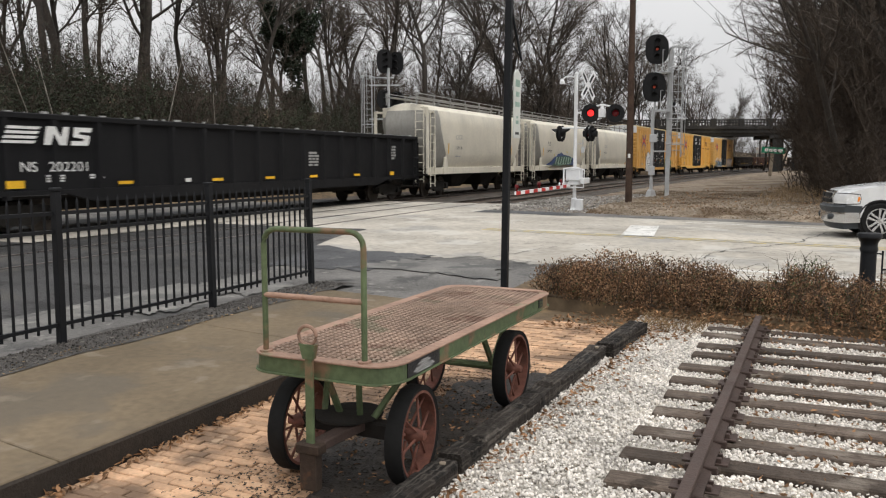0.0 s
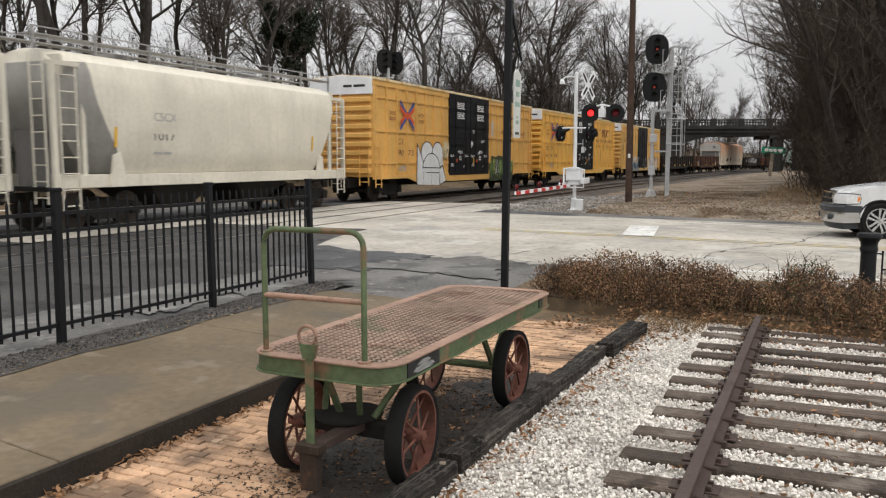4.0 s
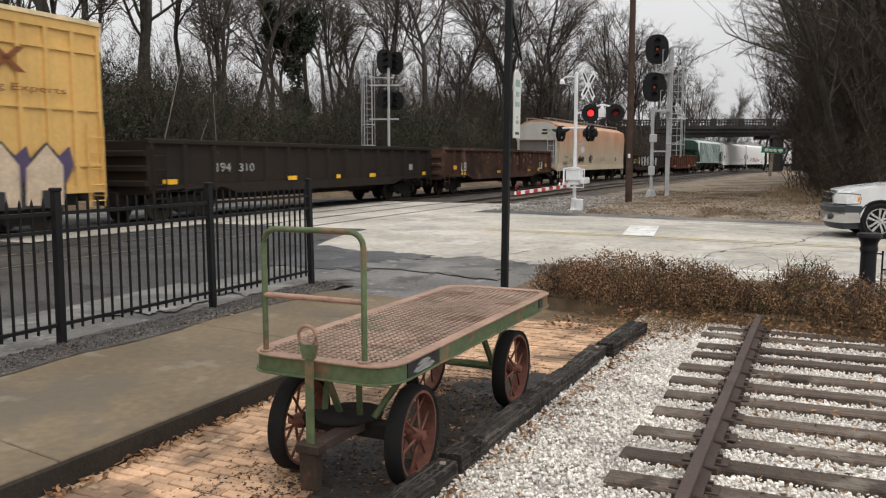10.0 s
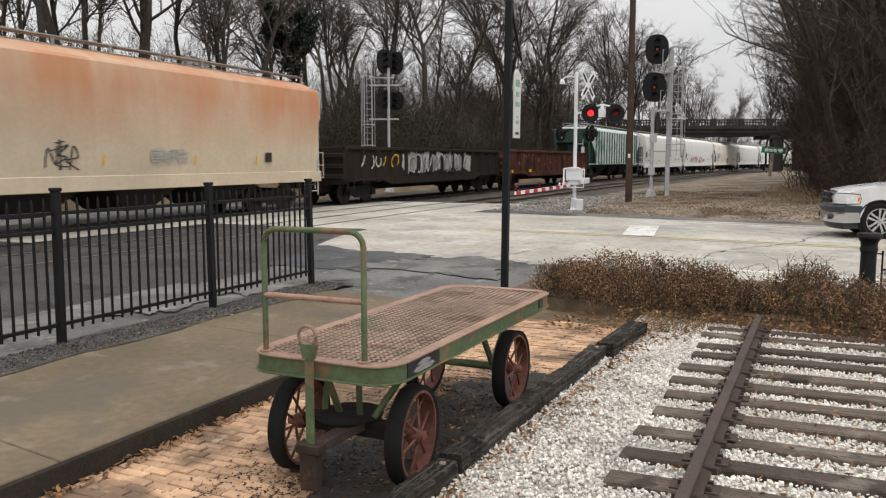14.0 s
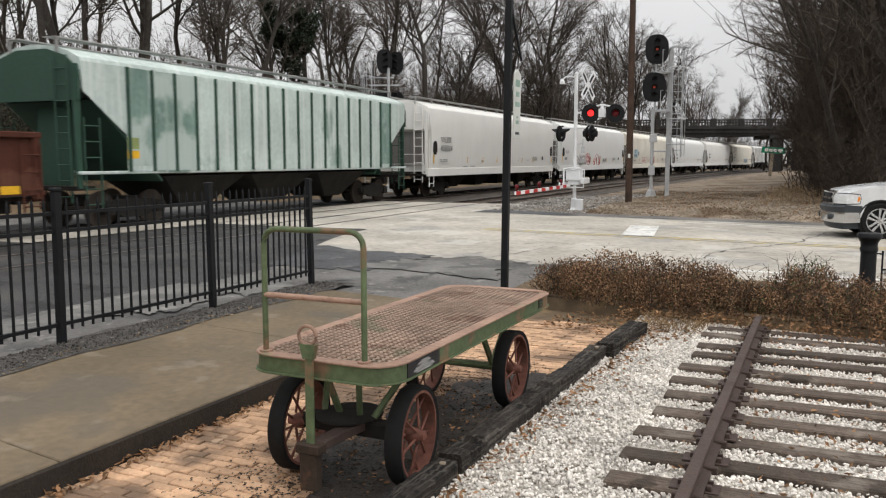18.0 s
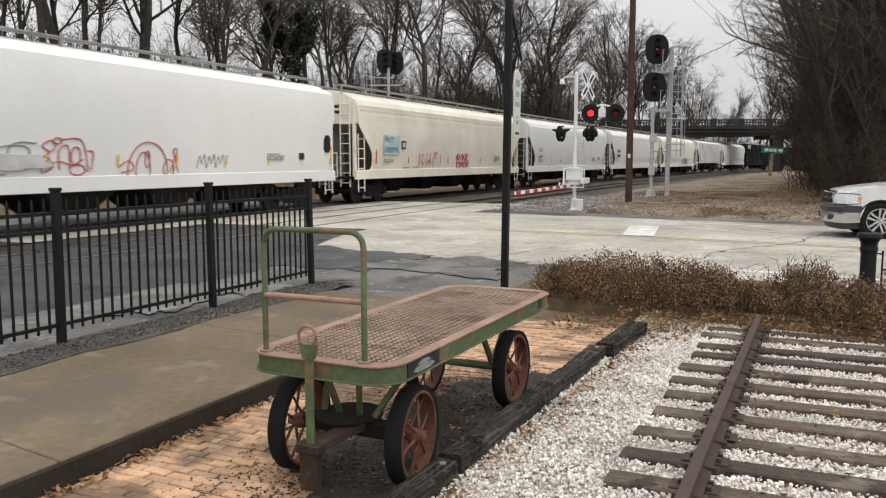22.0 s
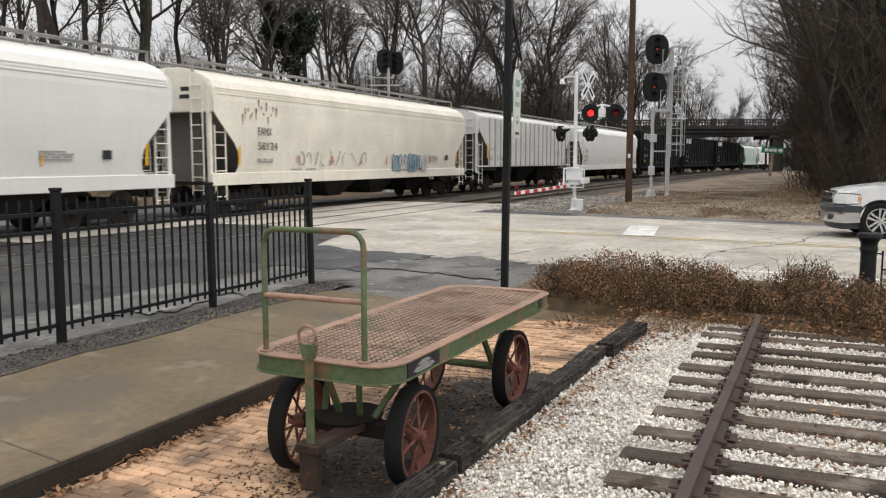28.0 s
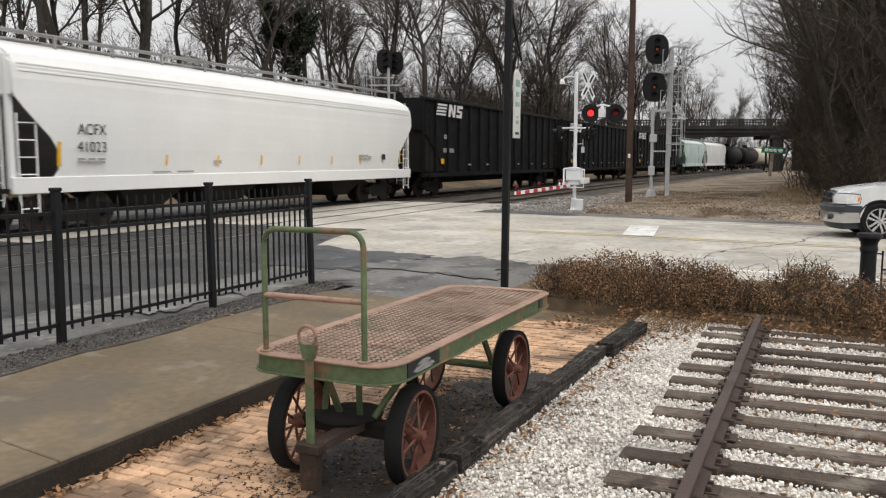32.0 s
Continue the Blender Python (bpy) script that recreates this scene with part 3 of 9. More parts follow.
    for sx in (-1, 1):
        a, b = (1.38, 1.50) if not small else (1.30, 1.42)
        part("side_sill", Shape().box(sx * a, sx * b, -h2 + 0.05, h2 - 0.05, sill_z[0] * k, sill_z[1] * k), paint, car, bevel=0.015)
    for e in (-1, 1):
        part("end_platform", Shape().box(-1.4, 1.4, e * h2 - 0.25 * e - 0.25, e * h2 - 0.25 * e + 0.25, 1.0, 1.10), DARKU, car)
        part("end_sheet", Shape().prism([(-1.53, 3.15), (1.50, 3.15), (1.50, 3.85), (1.1, 4.2), (0.5, 4.38), (-0.5, 4.38), (-1.1, 4.2), (-1.53, 3.85)], 1, e * (h2 - 0.10) - 0.02, e * (h2 - 0.10) + 0.02) if not small else Shape().box(-1.2, 1.2, e * (h2 - 0.5) - 0.03, e * (h2 - 0.5) + 0.03, 3.75, 4.2), end_paint, car)
        if plate_end:
            part("end_recess", Shape().box(-1.33, 1.33, e * (h2 - 0.27) - 0.03, e * (h2 - 0.27) + 0.03, 1.5, 3.12), end_dark, car, "dark grey lower end panel")
            part("end_railing", Shape().sweep([(1.4, e * (h2 - 0.25), 1.1), (1.4, e * (h2 + 0.2), 1.1), (1.4, e * (h2 + 0.2), 2.0), (-1.4, e * (h2 + 0.2), 2.0), (-1.4, e * (h2 + 0.2), 1.1)], 0.02, 5).sweep([(1.4, e * (h2 + 0.2), 1.55), (-1.4, e * (h2 + 0.2), 1.55)], 0.016, 5), paint, car)
            if port:
                yy = e * (h2 - 0.62)
                part("side_port", Shape().prism([(yy - 0.19, 2.12), (yy - 0.19, 2.48), (yy - 0.08, 2.62), (yy + 0.10, 2.62), (yy + 0.19, 2.48), (yy + 0.19, 2.12), (yy + 0.09, 2.0), (yy - 0.09, 2.0)], 0, 1.50, 1.565), DARKU, car, "dark eight-sided opening")
            continue_slope = False
        else:
            continue_slope = True
        part("end_plate", Shape().box(-0.55, 0.55, e * (h2 - 0.6) - 0.03, e * (h2 - 0.6) + 0.03, 1.1, 3.1), end_dark, car)
        if continue_slope and not small:
            part("slope_sheet", Shape().add([(1.42, e * (h2 - 2.5), 1.2), (-1.42, e * (h2 - 2.5), 1.2), (-1.46, e * (h2 - 0.52), 3.2), (1.46, e * (h2 - 0.52), 3.2), (1.42, e * (h2 - 2.46), 1.16), (-1.42, e * (h2 - 2.46), 1.16), (-1.46, e * (h2 - 0.45), 3.16), (1.46, e * (h2 - 0.45), 3.16)], [(0, 1, 2, 3), (4, 5, 6, 7), (0, 1, 5, 4), (2, 3, 7, 6), (1, 2, 6, 5), (0, 3, 7, 4)]), end_dark, car)
        for sx in (-1, 1):
            pp = Shape().box(sx * 1.36 - 0.05, sx * 1.36 + 0.05, e * (h2 - 0.12) - 0.06, e * (h2 - 0.12) + 0.06, 1.05, 4.0 * k)
            if small:
                pp.box(sx * 1.30 - 0.04, sx * 1.30 + 0.04, e * (h2 - 0.9) - 0.05, e * (h2 - 0.9) + 0.05, 1.2, 3.6)
                pp.box(sx * 1.3 - 0.04, sx * 1.3 + 0.04, e * (h2 - 1.0) - 0.95, e * (h2 - 1.0) + 0.95, 3.92, 4.02)
            part("corner_post", pp, end_paint, car)
        ladder(car, 1.46, e * (h2 - 0.42), 0.5, (2.75 if not small else 3.9) * k, end_paint)
        ladder(car, -1.46, e * (h2 - 0.42), 0.5, 2.75, end_paint)
        ladder(car, 1.0, e * (h2 - 0.03), 0.7, 4.2 * k, end_paint, along=False)
    bays = 2 if small else (4 if not ribs else 3)
    for i in range(bays):
        c = -h2 + 2.6 + (L - 5.2) * (i + 0.5) / bays
        wd = (L - 5.2) / bays * 0.46
        lo = 0.38
        part("chute", Shape().add([(1.2, c - wd, 1.3), (1.2, c + wd, 1.3), (-1.2, c + wd, 1.3), (-1.2, c - wd, 1.3), (0.7, c - wd * 0.3, lo), (0.7, c + wd * 0.3, lo), (-0.7, c + wd * 0.3, lo), (-0.7, c - wd * 0.3, lo)], [(0, 1, 2, 3), (4, 5, 6, 7), (0, 1, 5, 4), (1, 2, 6, 5), (2, 3, 7, 6), (3, 0, 4, 7)]), DARKU, car)
    wk = Shape()
    for sx in (-0.62, 0.62):
        wk.box(sx - 0.2, sx + 0.2, -h2 + 0.1, h2 - 0.1, top - 0.08, top - 0.05)
        nn = max(int(L / 1.55), 2)
        for i in range(nn + 1):
            yy = -h2 + 0.15 + (L - 0.3) * i / nn
            wk.box(sx - 0.03 + (0.16 if sx > 0 else -0.16), sx + 0.03 + (0.16 if sx > 0 else -0.16), yy - 0.025, yy + 0.025, 4.3 * k, top - 0.05 if not small else top + 0.12)
        if small:
            wk.box(sx + (0.14 if sx > 0 else -0.18), sx + (0.18 if sx > 0 else -0.14), -h2 + 0.15, h2 - 0.15, top + 0.09, top + 0.12)
    part("running_board", wk, roof_paint or paint, car, "grey roof walkway on short posts")
    for i in range(4 if not small else 2):
        c = -h2 + L * (i + 0.5) / (4 if not small else 2)
        part("hatch", Shape().cyl((0, c, 4.35 * k), (0, c, 4.52 * k), 0.38, n=12), roof_paint or paint, car)
    if ribs and rib_paint == P_GREEND:
        step = (L - 2.82) / (ribs - 1)
        for i in (0, 1, 2, ribs - 2):
            y0 = -h2 + 1.41 + step * i
            part("side_panel", Shape().box(1.5, 1.508, y0 + 0.03, y0 + step - 0.03, (1.46 + (0.0 if 0 < i < ribs - 2 else 0.12)) * k, 4.05 * k), P_GREENM, car, "darker green panel")
    if ribs:
        for i in range(ribs):
            yy = -h2 + 1.41 + (L - 2.82) * i / (ribs - 1)
            z0 = 1.44
            for sx in (-1, 1):
                part("rib", Shape().box(sx * 1.5, sx * 1.56, yy - 0.03, yy + 0.03, z0 * k, 4.06 * k), rib_paint or paint, car)
    elif not small and streak_band:
        for zz in (3.66, 3.74, 3.82):
            part("side_band", Shape().box(1.48, 1.545 - (zz - 3.66) * 0.2, -h2 + 0.25, h2 - 0.25, zz, zz + 0.03), paint, car)
    running_gear(car, L, 1.9 if not small else 1.7)
    return car, L


def gondola(label, u0, u1, paint, top=2.95, posts=14):
    car, L = new_car("gondola_car", label, "gondola car", u0, u1)
    h2 = L / 2
    for sx in (-1, 1):
        a, b = sx * 1.38, sx * 1.42
        part("side_panel", Shape().box(min(a, b), max(a, b), -h2 + 0.05, h2 - 0.05, 0.95, top), paint, car)
        a, b = sx * 1.36, sx * 1.52
        part("top_chord", Shape().box(min(a, b), max(a, b), -h2, h2, top - 0.07, top + 0.07), paint, car, bevel=0.02)
        part("side_sill", Shape().prism([(-h2, 0.95), (-h2 + 2.6, 0.95), (-h2 + 3.3, 0.74), (h2 - 3.3, 0.74), (h2 - 2.6, 0.95), (h2, 0.95), (h2, 1.05), (-h2, 1.05)], 0, min(a, b), max(a, b)), paint, car)
        for i in range(posts + 1):
            yy = -h2 + 0.12 + (L - 0.24) * i / posts
            a2, b2 = sx * 1.42, sx * 1.53
            part("side_post", Shape().prism([(min(a2, b2), yy - 0.11), (max(a2, b2), yy - 0.05), (max(a2, b2), yy + 0.05), (min(a2, b2), yy + 0.11)] if sx > 0 else [(max(a2, b2), yy - 0.11), (min(a2, b2), yy - 0.05), (min(a2, b2), yy + 0.05), (max(a2, b2), yy + 0.11)], 2, 0.86, top - 0.06), paint, car)
    part("floor", Shape().box(-1.36, 1.36, -h2 + 0.1, h2 - 0.1, 0.86, 0.92), DARKU, car)
    part("centre_sill", Shape().box(-0.35, 0.35, -h2 - 0.05, h2 + 0.05, 0.5, 0.86), DARKU, car)
    for e in (-1, 1):
        part("end_wall", Shape().box(-1.4, 1.4, e * (h2 - 0.1) - 0.03, e * (h2 - 0.1) + 0.03, 0.8, top), paint, car)
        for zz in (1.1, 1.5, 1.9):
            part("end_rib", Shape().box(-1.4, 1.4, e * (h2 - 0.04) - 0.06, e * (h2 - 0.04) + 0.06, zz - 0.09, zz + 0.09), paint, car, bevel=0.03)
        ladder(car, 1.56, e * (h2 - 0.3), 0.55, top - 0.2, paint)
    running_gear(car, L, 1.75)
    return car, L


def boxcar(label, u0, u1, paint, door_paint, top=5.15, first=0.64, pitch=0.84, door=(0.34, 0.60), roof=None):
    car, L = new_car("boxcar", label, "boxcar", u0, u1)
    h2 = L / 2
    part("body", Shape().box(-1.42, 1.42, -h2 + 0.1, h2 - 0.1, 1.05, top - 0.18), paint, car)
    part("roof", Shape().prism([(-1.50, top - 0.2), (1.50, top - 0.2), (1.50, top - 0.1), (0.0, top + 0.03), (-1.50, top - 0.1)], 1, -h2 + 0.05, h2 - 0.05), roof or paint, car)
    d0, d1 = -h2 + L * door[0], -h2 + L * door[1]
    for sx in (-1, 1):
        a, b = sorted((sx * 1.42, sx * 1.47))
        part("side_sill", Shape().prism([(-h2 + 0.08, 0.95), (-h2 + 2.8, 0.95), (-h2 + 3.6, 0.72), (h2 - 3.6, 0.72), (h2 - 2.8, 0.95), (h2 - 0.08, 0.95), (h2 - 0.08, 1.12), (-h2 + 0.08, 1.12)], 0, a, b), paint, car)
        part("top_rail", Shape().box(a, b, -h2 + 0.06, h2 - 0.06, top - 0.42, top - 0.2), paint, car)
        for yy in [-h2 + 0.15, h2 - 0.15] + [-h2 + first + pitch * i for i in range(int((L - first - 0.3) / pitch) + 1)]:
            if d0 - 0.12 < yy < d1 + 0.12:
                continue
            part("side_post", Shape().box(a, b + (0.01 if sx > 0 else 0), yy - 0.05, yy + 0.05, 1.1, top - 0.4), paint, car)
        for q0, q1 in ((-h2 + 0.1, d0), (d1, h2 - 0.1)):
            for zz in (1.61, 2.92, 4.27):
                part("side_rail", Shape().box(a, b - (0.005 if sx > 0 else 0), q0, q1, zz - 0.035, zz + 0.035), paint, car)
        mid = (d0 + d1) / 2
        for q0, q1 in ((d0, mid - 0.02), (mid + 0.02, d1)):
            leaf = part("door", Shape().box(sx * 1.42 if sx > 0 else -1.50, 1.50 if sx > 0 else -1.42, q0, q1, 1.0, top - 0.2), door_paint, car, "black sliding plug door", bevel=0.02)
            if sx > 0:
                for zz in (1.6, 2.5, 3.4, 4.2):
                    part("door_rib", Shape().box(1.50, 1.525, q0 + 0.08, q1 - 0.08, zz - 0.03, zz + 0.03), door_paint, leaf)
                for f in (0.25, 0.75):
                    yy = q0 + (q1 - q0) * f
                    part("lock_rod", Shape().cyl((1.535, yy, 1.1), (1.535, yy, top - 0.4), 0.018, n=6), door_paint, leaf)
    for e in (-1, 1):
        for i in range(9):
            zz = 1.3 + i * (top - 2.3) / 8
            part("end_rib", Shape().box(-1.36, 1.36, e * (h2 - 0.06) - 0.07, e * (h2 - 0.06) + 0.07, zz - 0.11, zz + 0.11), paint, car, bevel=0.04)
        part("end_header", Shape().prism([(-1.44, top - 0.78), (1.44, top - 0.78), (1.44, top - 0.14), (0, top + 0.0), (-1.44, top - 0.14)], 1, e * (h2 - 0.05) - 0.05, e * (h2 - 0.05) + 0.05), WHITE, car, "white upper end panel with small black print", 0.01)
        part("end_print", Shape().box(0.15, 0.55, e * (h2 + 0.001) - 0.003, e * (h2 + 0.001) + 0.003, top - 0.5, top - 0.4).box(0.62, 1.15, e * (h2 + 0.001) - 0.003, e * (h2 + 0.001) + 0.003, top - 0.5, top - 0.4), INKB, car)
        ladder(car, 1.52, e * (h2 - 0.35), 0.6, 2.6, paint)
        ladder(car, 1.1, e * (h2 + 0.04), 0.7, 2.2, paint, along=False)
    part("centre_sill", Shape().box(-0.35, 0.35, -h2 - 0.05, h2 + 0.05, 0.6, 1.0), DARKU, car)
    running_gear(car, L, 1.9)
    return car, L


def coal_hopper(label, u0, u1, paint, top=4.55, posts=15):
    car, L = new_car("coal_hopper", label, "hopper car", u0, u1)
    h2 = L / 2
    for sx in (-1, 1):
        a, b = sorted((sx * 1.40, sx * 1.44))
        part("side_panel", Shape().prism([(-h2 + 2.6, 1.05), (h2 - 2.6, 1.05), (h2 - 0.1, 3.2), (h2 - 0.1, top), (-h2 + 0.1, top), (-h2 + 0.1, 3.2)], 0, a, b), paint, car)
        a, b = sorted((sx * 1.38, sx * 1.54))
        part("top_chord", Shape().box(a, b, -h2, h2, top - 0.09, top + 0.06), paint, car, bevel=0.02)
        part("side_sill", Shape().box(a, b, -h2, h2, 0.95, 1.15), paint, car)
        for i in range(posts + 1):
            yy = -h2 + 0.12 + (L - 0.24) * i / posts
            a2, b2 = sorted((sx * 1.44, sx * 1.54))
            part("side_post", Shape().box(a2, b2, yy - 0.06, yy + 0.06, 1.1, top - 0.06), paint, car)
    for e in (-1, 1):
        part("slope_sheet", Shape().add([(1.4, e * (h2 - 2.7), 1.1), (-1.4, e * (h2 - 2.7), 1.1), (-1.4, e * (h2 - 0.15), 3.2), (1.4, e * (h2 - 0.15), 3.2)], [(0, 1, 2, 3)]), paint, car)
        part("end_wall", Shape().box(-1.4, 1.4, e * (h2 - 0.15) - 0.03, e * (h2 - 0.15) + 0.03, 3.1, top), paint, car)
        ladder(car, 1.56, e * (h2 - 0.35), 0.55, top - 0.3, paint)
    part("coal_load", Shape().prism([(-h2 + 0.2, 1.2), (h2 - 0.2, 1.2), (h2 - 0.2, top - 0.35), (-h2 + 0.2, top - 0.35)], 0, -1.39, 1.39), DARKU, car)
    part("centre_sill", Shape().box(-0.35, 0.35, -h2 - 0.05, h2 + 0.05, 0.6, 1.0), DARKU, car)
    running_gear(car, L, 1.75)
    return car, L


def tank_car(label, u0, u1, paint):
    car, L = new_car("tank_car", label, "tank car", u0, u1)
    h2 = L / 2
    prof = [(0.4, -h2 + 0.6), (1.0, -h2 + 0.72), (1.35, -h2 + 0.95), (1.5, -h2 + 1.3), (1.5, h2 - 1.3), (1.35, h2 - 0.95), (1.0, h2 - 0.72), (0.4, h2 - 0.6)]
    part("tank", Shape().lathe(prof, 20, (0, 0, 2.55), 1), paint, car, "", 0, True)
    part("dome", Shape().cyl((0, 0, 3.95), (0, 0, 4.45), 0.45, n=14), paint, car)
    part("centre_sill", Shape().box(-0.4, 0.4, -h2, h2, 0.75, 1.1), DARKU, car)
    part("walkway", Shape().box(-1.4, 1.4, -1.2, 1.2, 4.0, 4.05), DARKU, car)
    running_gear(car, L, 1.9)
    return car, L


P_GOND = car_paint("black gondola paint", (0.013, 0.013, 0.014), 0.6, 0.25, spec=0.12)
P_CAP = car_paint("grey hopper end paint", (0.36, 0.35, 0.32), 0.6, 0.5)
P_CREAM = car_paint("dusty cream hopper paint", (0.71, 0.665, 0.56), 0.5, 0.25)
P_YEL = car_paint("yellow boxcar paint", (0.72, 0.415, 0.125), 0.5, 0.28)
P_YEL2 = car_paint("bright yellow boxcar paint", (0.80, 0.46, 0.11), 0.5, 0.18)
P_YEL3 = car_paint("faded yellow boxcar paint", (0.72, 0.45, 0.155), 0.55, 0.32)
P_DOOR = car_paint("black door paint", (0.012, 0.012, 0.013), 0.55, 0.15, spec=0.12)
P_RUST = car_paint("rusty dark brown gondola paint", (0.078, 0.042, 0.031), 0.8, 0.4, 0.3, spec=0.1, worn=[((0.17, 0.105, 0.08), 0.9, 0.57, 0.55), ((0.028, 0.02, 0.018), 0.55, 0.56, 0.7)])
P_RUSTD = car_paint("dark grimy gondola paint", (0.029, 0.023, 0.019), 0.8, 0.4, 0.15, spec=0.1)
P_RED = car_paint("oxide red gondola paint", (0.092, 0.036, 0.025), 0.8, 0.35, 0.3, spec=0.1, worn=[((0.18, 0.085, 0.06), 1.0, 0.57, 0.55), ((0.034, 0.018, 0.016), 0.55, 0.57, 0.7)])
P_DULLW = car_paint("dull grey-white end paint", (0.56, 0.54, 0.49), 0.6, 0.3)
P_PEACH = car_paint("faded cream paint with orange rust stains", (0.60, 0.50, 0.37), 0.6, 0.2, 0.0, top=((0.52, 0.235, 0.12), 1.9, 3.6, 0.95))
P_GREEN = mat("pale green hopper paint", (0.52, 0.61, 0.575), 0.5, 0, 0.15, 0.6, 9, 0.05, 18, [((0.13, 0.225, 0.185), 0.5, 0.60, 0.7)], ((0.72, 0.76, 0.74), 1.0), spec=0.2)
P_GREENM = mat("darker green hopper paint", (0.20, 0.30, 0.26), 0.45, 0, 0.2, 0.6, 9, 0.05, 18, [((0.52, 0.60, 0.57), 0.5, 0.50, 0.85)], ((0.40, 0.49, 0.45), 0.7), spec=0.2)
P_GREEND = car_paint("dark green rib paint", (0.040, 0.085, 0.062), 0.6, 0.2)
P_RIBG = car_paint("grey rib paint", (0.42, 0.42, 0.41), 0.6, 0.2)
P_WHITE = car_paint("off-white hopper paint", (0.83, 0.82, 0.785), 0.45, 0.12)
P_WHITE2 = car_paint("clean white hopper paint", (0.85, 0.85, 0.83), 0.45, 0.06)
P_PALE = car_paint("pale grey-white hopper paint", (0.83, 0.835, 0.815), 0.45, 0.06)
P_IVORY = car_paint("ivory hopper paint", (0.84, 0.80, 0.70), 0.5, 0.14)
P_GREYW = car_paint("light grey hopper paint", (0.74, 0.735, 0.715), 0.5, 0.18)
P_BLACK = car_paint("black coal hopper paint", (0.013, 0.013, 0.014), 0.6, 0.2, spec=0.1)
P_ENDG = car_paint("grey slope sheet", (0.20, 0.19, 0.18), 0.6, 0.4)
P_ROOFY = mat("chalky cream roof paint", (0.74, 0.60, 0.36), 0.7, 0, 0.25, 1.2, 9, 0.1, 20, [((0.60, 0.36, 0.12), 1.5, 0.55, 0.8)])
P_WALK = mat("grey galvanised walkway", (0.34, 0.335, 0.325), 0.6, 0.2, 0.2, 1.0, 12, 0.05)
P_TANKW = car_paint("cream tank paint", (0.60, 0.54, 0.42), 0.5, 0.2)

black_gondola, L0 = gondola("black steel gondola car with white lettering and yellow markers", -13.0, 6.3, P_GOND, 2.70, 17)
hop1, L1 = covered_hopper("short dusty cream covered hopper with tapered ends", 7.3, 19.4, P_CREAM, P_ENDG, 4.72, True)
hop2, L2 = covered_hopper("short dusty cream covered hopper with blue graffiti", 20.4, 32.6, P_CREAM, P_ENDG, 4.72, True)
hop3, L3 = covered_hopper("short dusty cream covered hopper with grey ends", 33.5, 45.1, P_CREAM, P_ENDG, 4.72, True)
box1, L4 = boxcar("yellow boxcar with black plug doors and white graffiti", 46.9, 64.7, P_YEL, P_DOOR, 5.15, 0.28, 0.81, (0.372, 0.63), P_ROOFY)
box2, L5 = boxcar("bright yellow boxcar with black plug doors", 66.5, 83.8, P_YEL2, P_DOOR, 5.15, 0.64, 0.84, (0.381, 0.639), P_ROOFY)
box3, L6 = boxcar("faded yellow boxcar with black doors and graffiti along its foot", 85.8, 100.4, P_YEL3, P_DOOR, 5.12, 0.34, 0.64, (0.397, 0.628), P_ROOFY)
gon1, L7 = gondola("dark grimy gondola car with yellow markers", 101.6, 117.2, P_RUSTD, 2.23, 14)
gon2, L8 = gondola("rusty brown gondola car with white chalk marks", 118.4, 133.6, P_RUST, 2.27, 14)
hop4, L9 = covered_hopper("peach stained cream covered hopper with rust streaks", 134.9, 152.2, P_PEACH, P_ENDG, 4.72, streak_band=False, plate_end=True)
gon3, L10 = gondola("dark gondola car with white graffiti", 153.6, 168.2, P_RUSTD, 2.2, 13)
gon4, L11 = gondola("oxide red gondola car with yellow markers", 169.4, 184.6, P_RED, 2.28, 14)
hop5, L12 = covered_hopper("pale green ribbed covered hopper", 185.5, 200.9, P_GREEN, P_GREEND, 4.72, ribs=18, rib_paint=P_GREEND)
hop6, L13 = covered_hopper("off-white covered hopper with curved sides", 202.8, 220.0, P_WHITE, P_ENDG, streak_band=False, plate_end=True, port=True)
hop7, L14 = covered_hopper("off-white covered hopper with red graffiti", 221.3, 238.1, P_WHITE2, P_ENDG, streak_band=False, plate_end=True, port=True)
hop8, L15 = covered_hopper("ivory covered hopper with red graffiti", 239.4, 256.3, P_IVORY, P_ENDG)
hop9, L16 = covered_hopper("clean white covered hopper with yellow ticks", 257.75, 274.9, P_PALE, P_ENDG, streak_band=False)
hop10, L17 = covered_hopper("off-white covered hopper with yellow ticks", 276.4, 293.4, P_WHITE, P_ENDG)
hop11, L18 = covered_hopper("ivory covered hopper with blue graffiti", 294.7, 311.7, P_IVORY, P_ENDG)
hop12, L19 = covered_hopper("light grey ribbed covered hopper", 313.2, 328.7, P_GREYW, P_ENDG, 4.65, ribs=18, rib_paint=P_RIBG)
hop13, L20 = covered_hopper("clean white covered hopper with black lettering", 330.2, 347.6, P_WHITE2, P_ENDG)
coal1, L21 = coal_hopper("black ribbed coal hopper with white lettering", 348.6, 366.8, P_BLACK)
coal2, L22 = coal_hopper("black ribbed coal hopper with white lettering", 368.0, 386.6, P_BLACK)
coal3, L23 = coal_hopper("black ribbed coal hopper with white lettering", 387.8, 406.4, P_BLACK)
hop14, L24 = covered_hopper("pale green covered hopper", 409.5, 421.5, P_GREEN, P_GREEN, 4.6)
hop15, L25 = covered_hopper("light grey covered hopper", 422.6, 436.4, P_GREYW, P_ENDG, 4.6)
tank1, L26 = tank_car("black tank car with dark dome", 437.6, 451.0, P_BLACK)
tank2, L27 = tank_car("black tank car with dark dome", 452.2, 465.6, P_BLACK)
tank3, L28 = tank_car("cream tank car with black ends", 466.8, 480.2, P_TANKW)


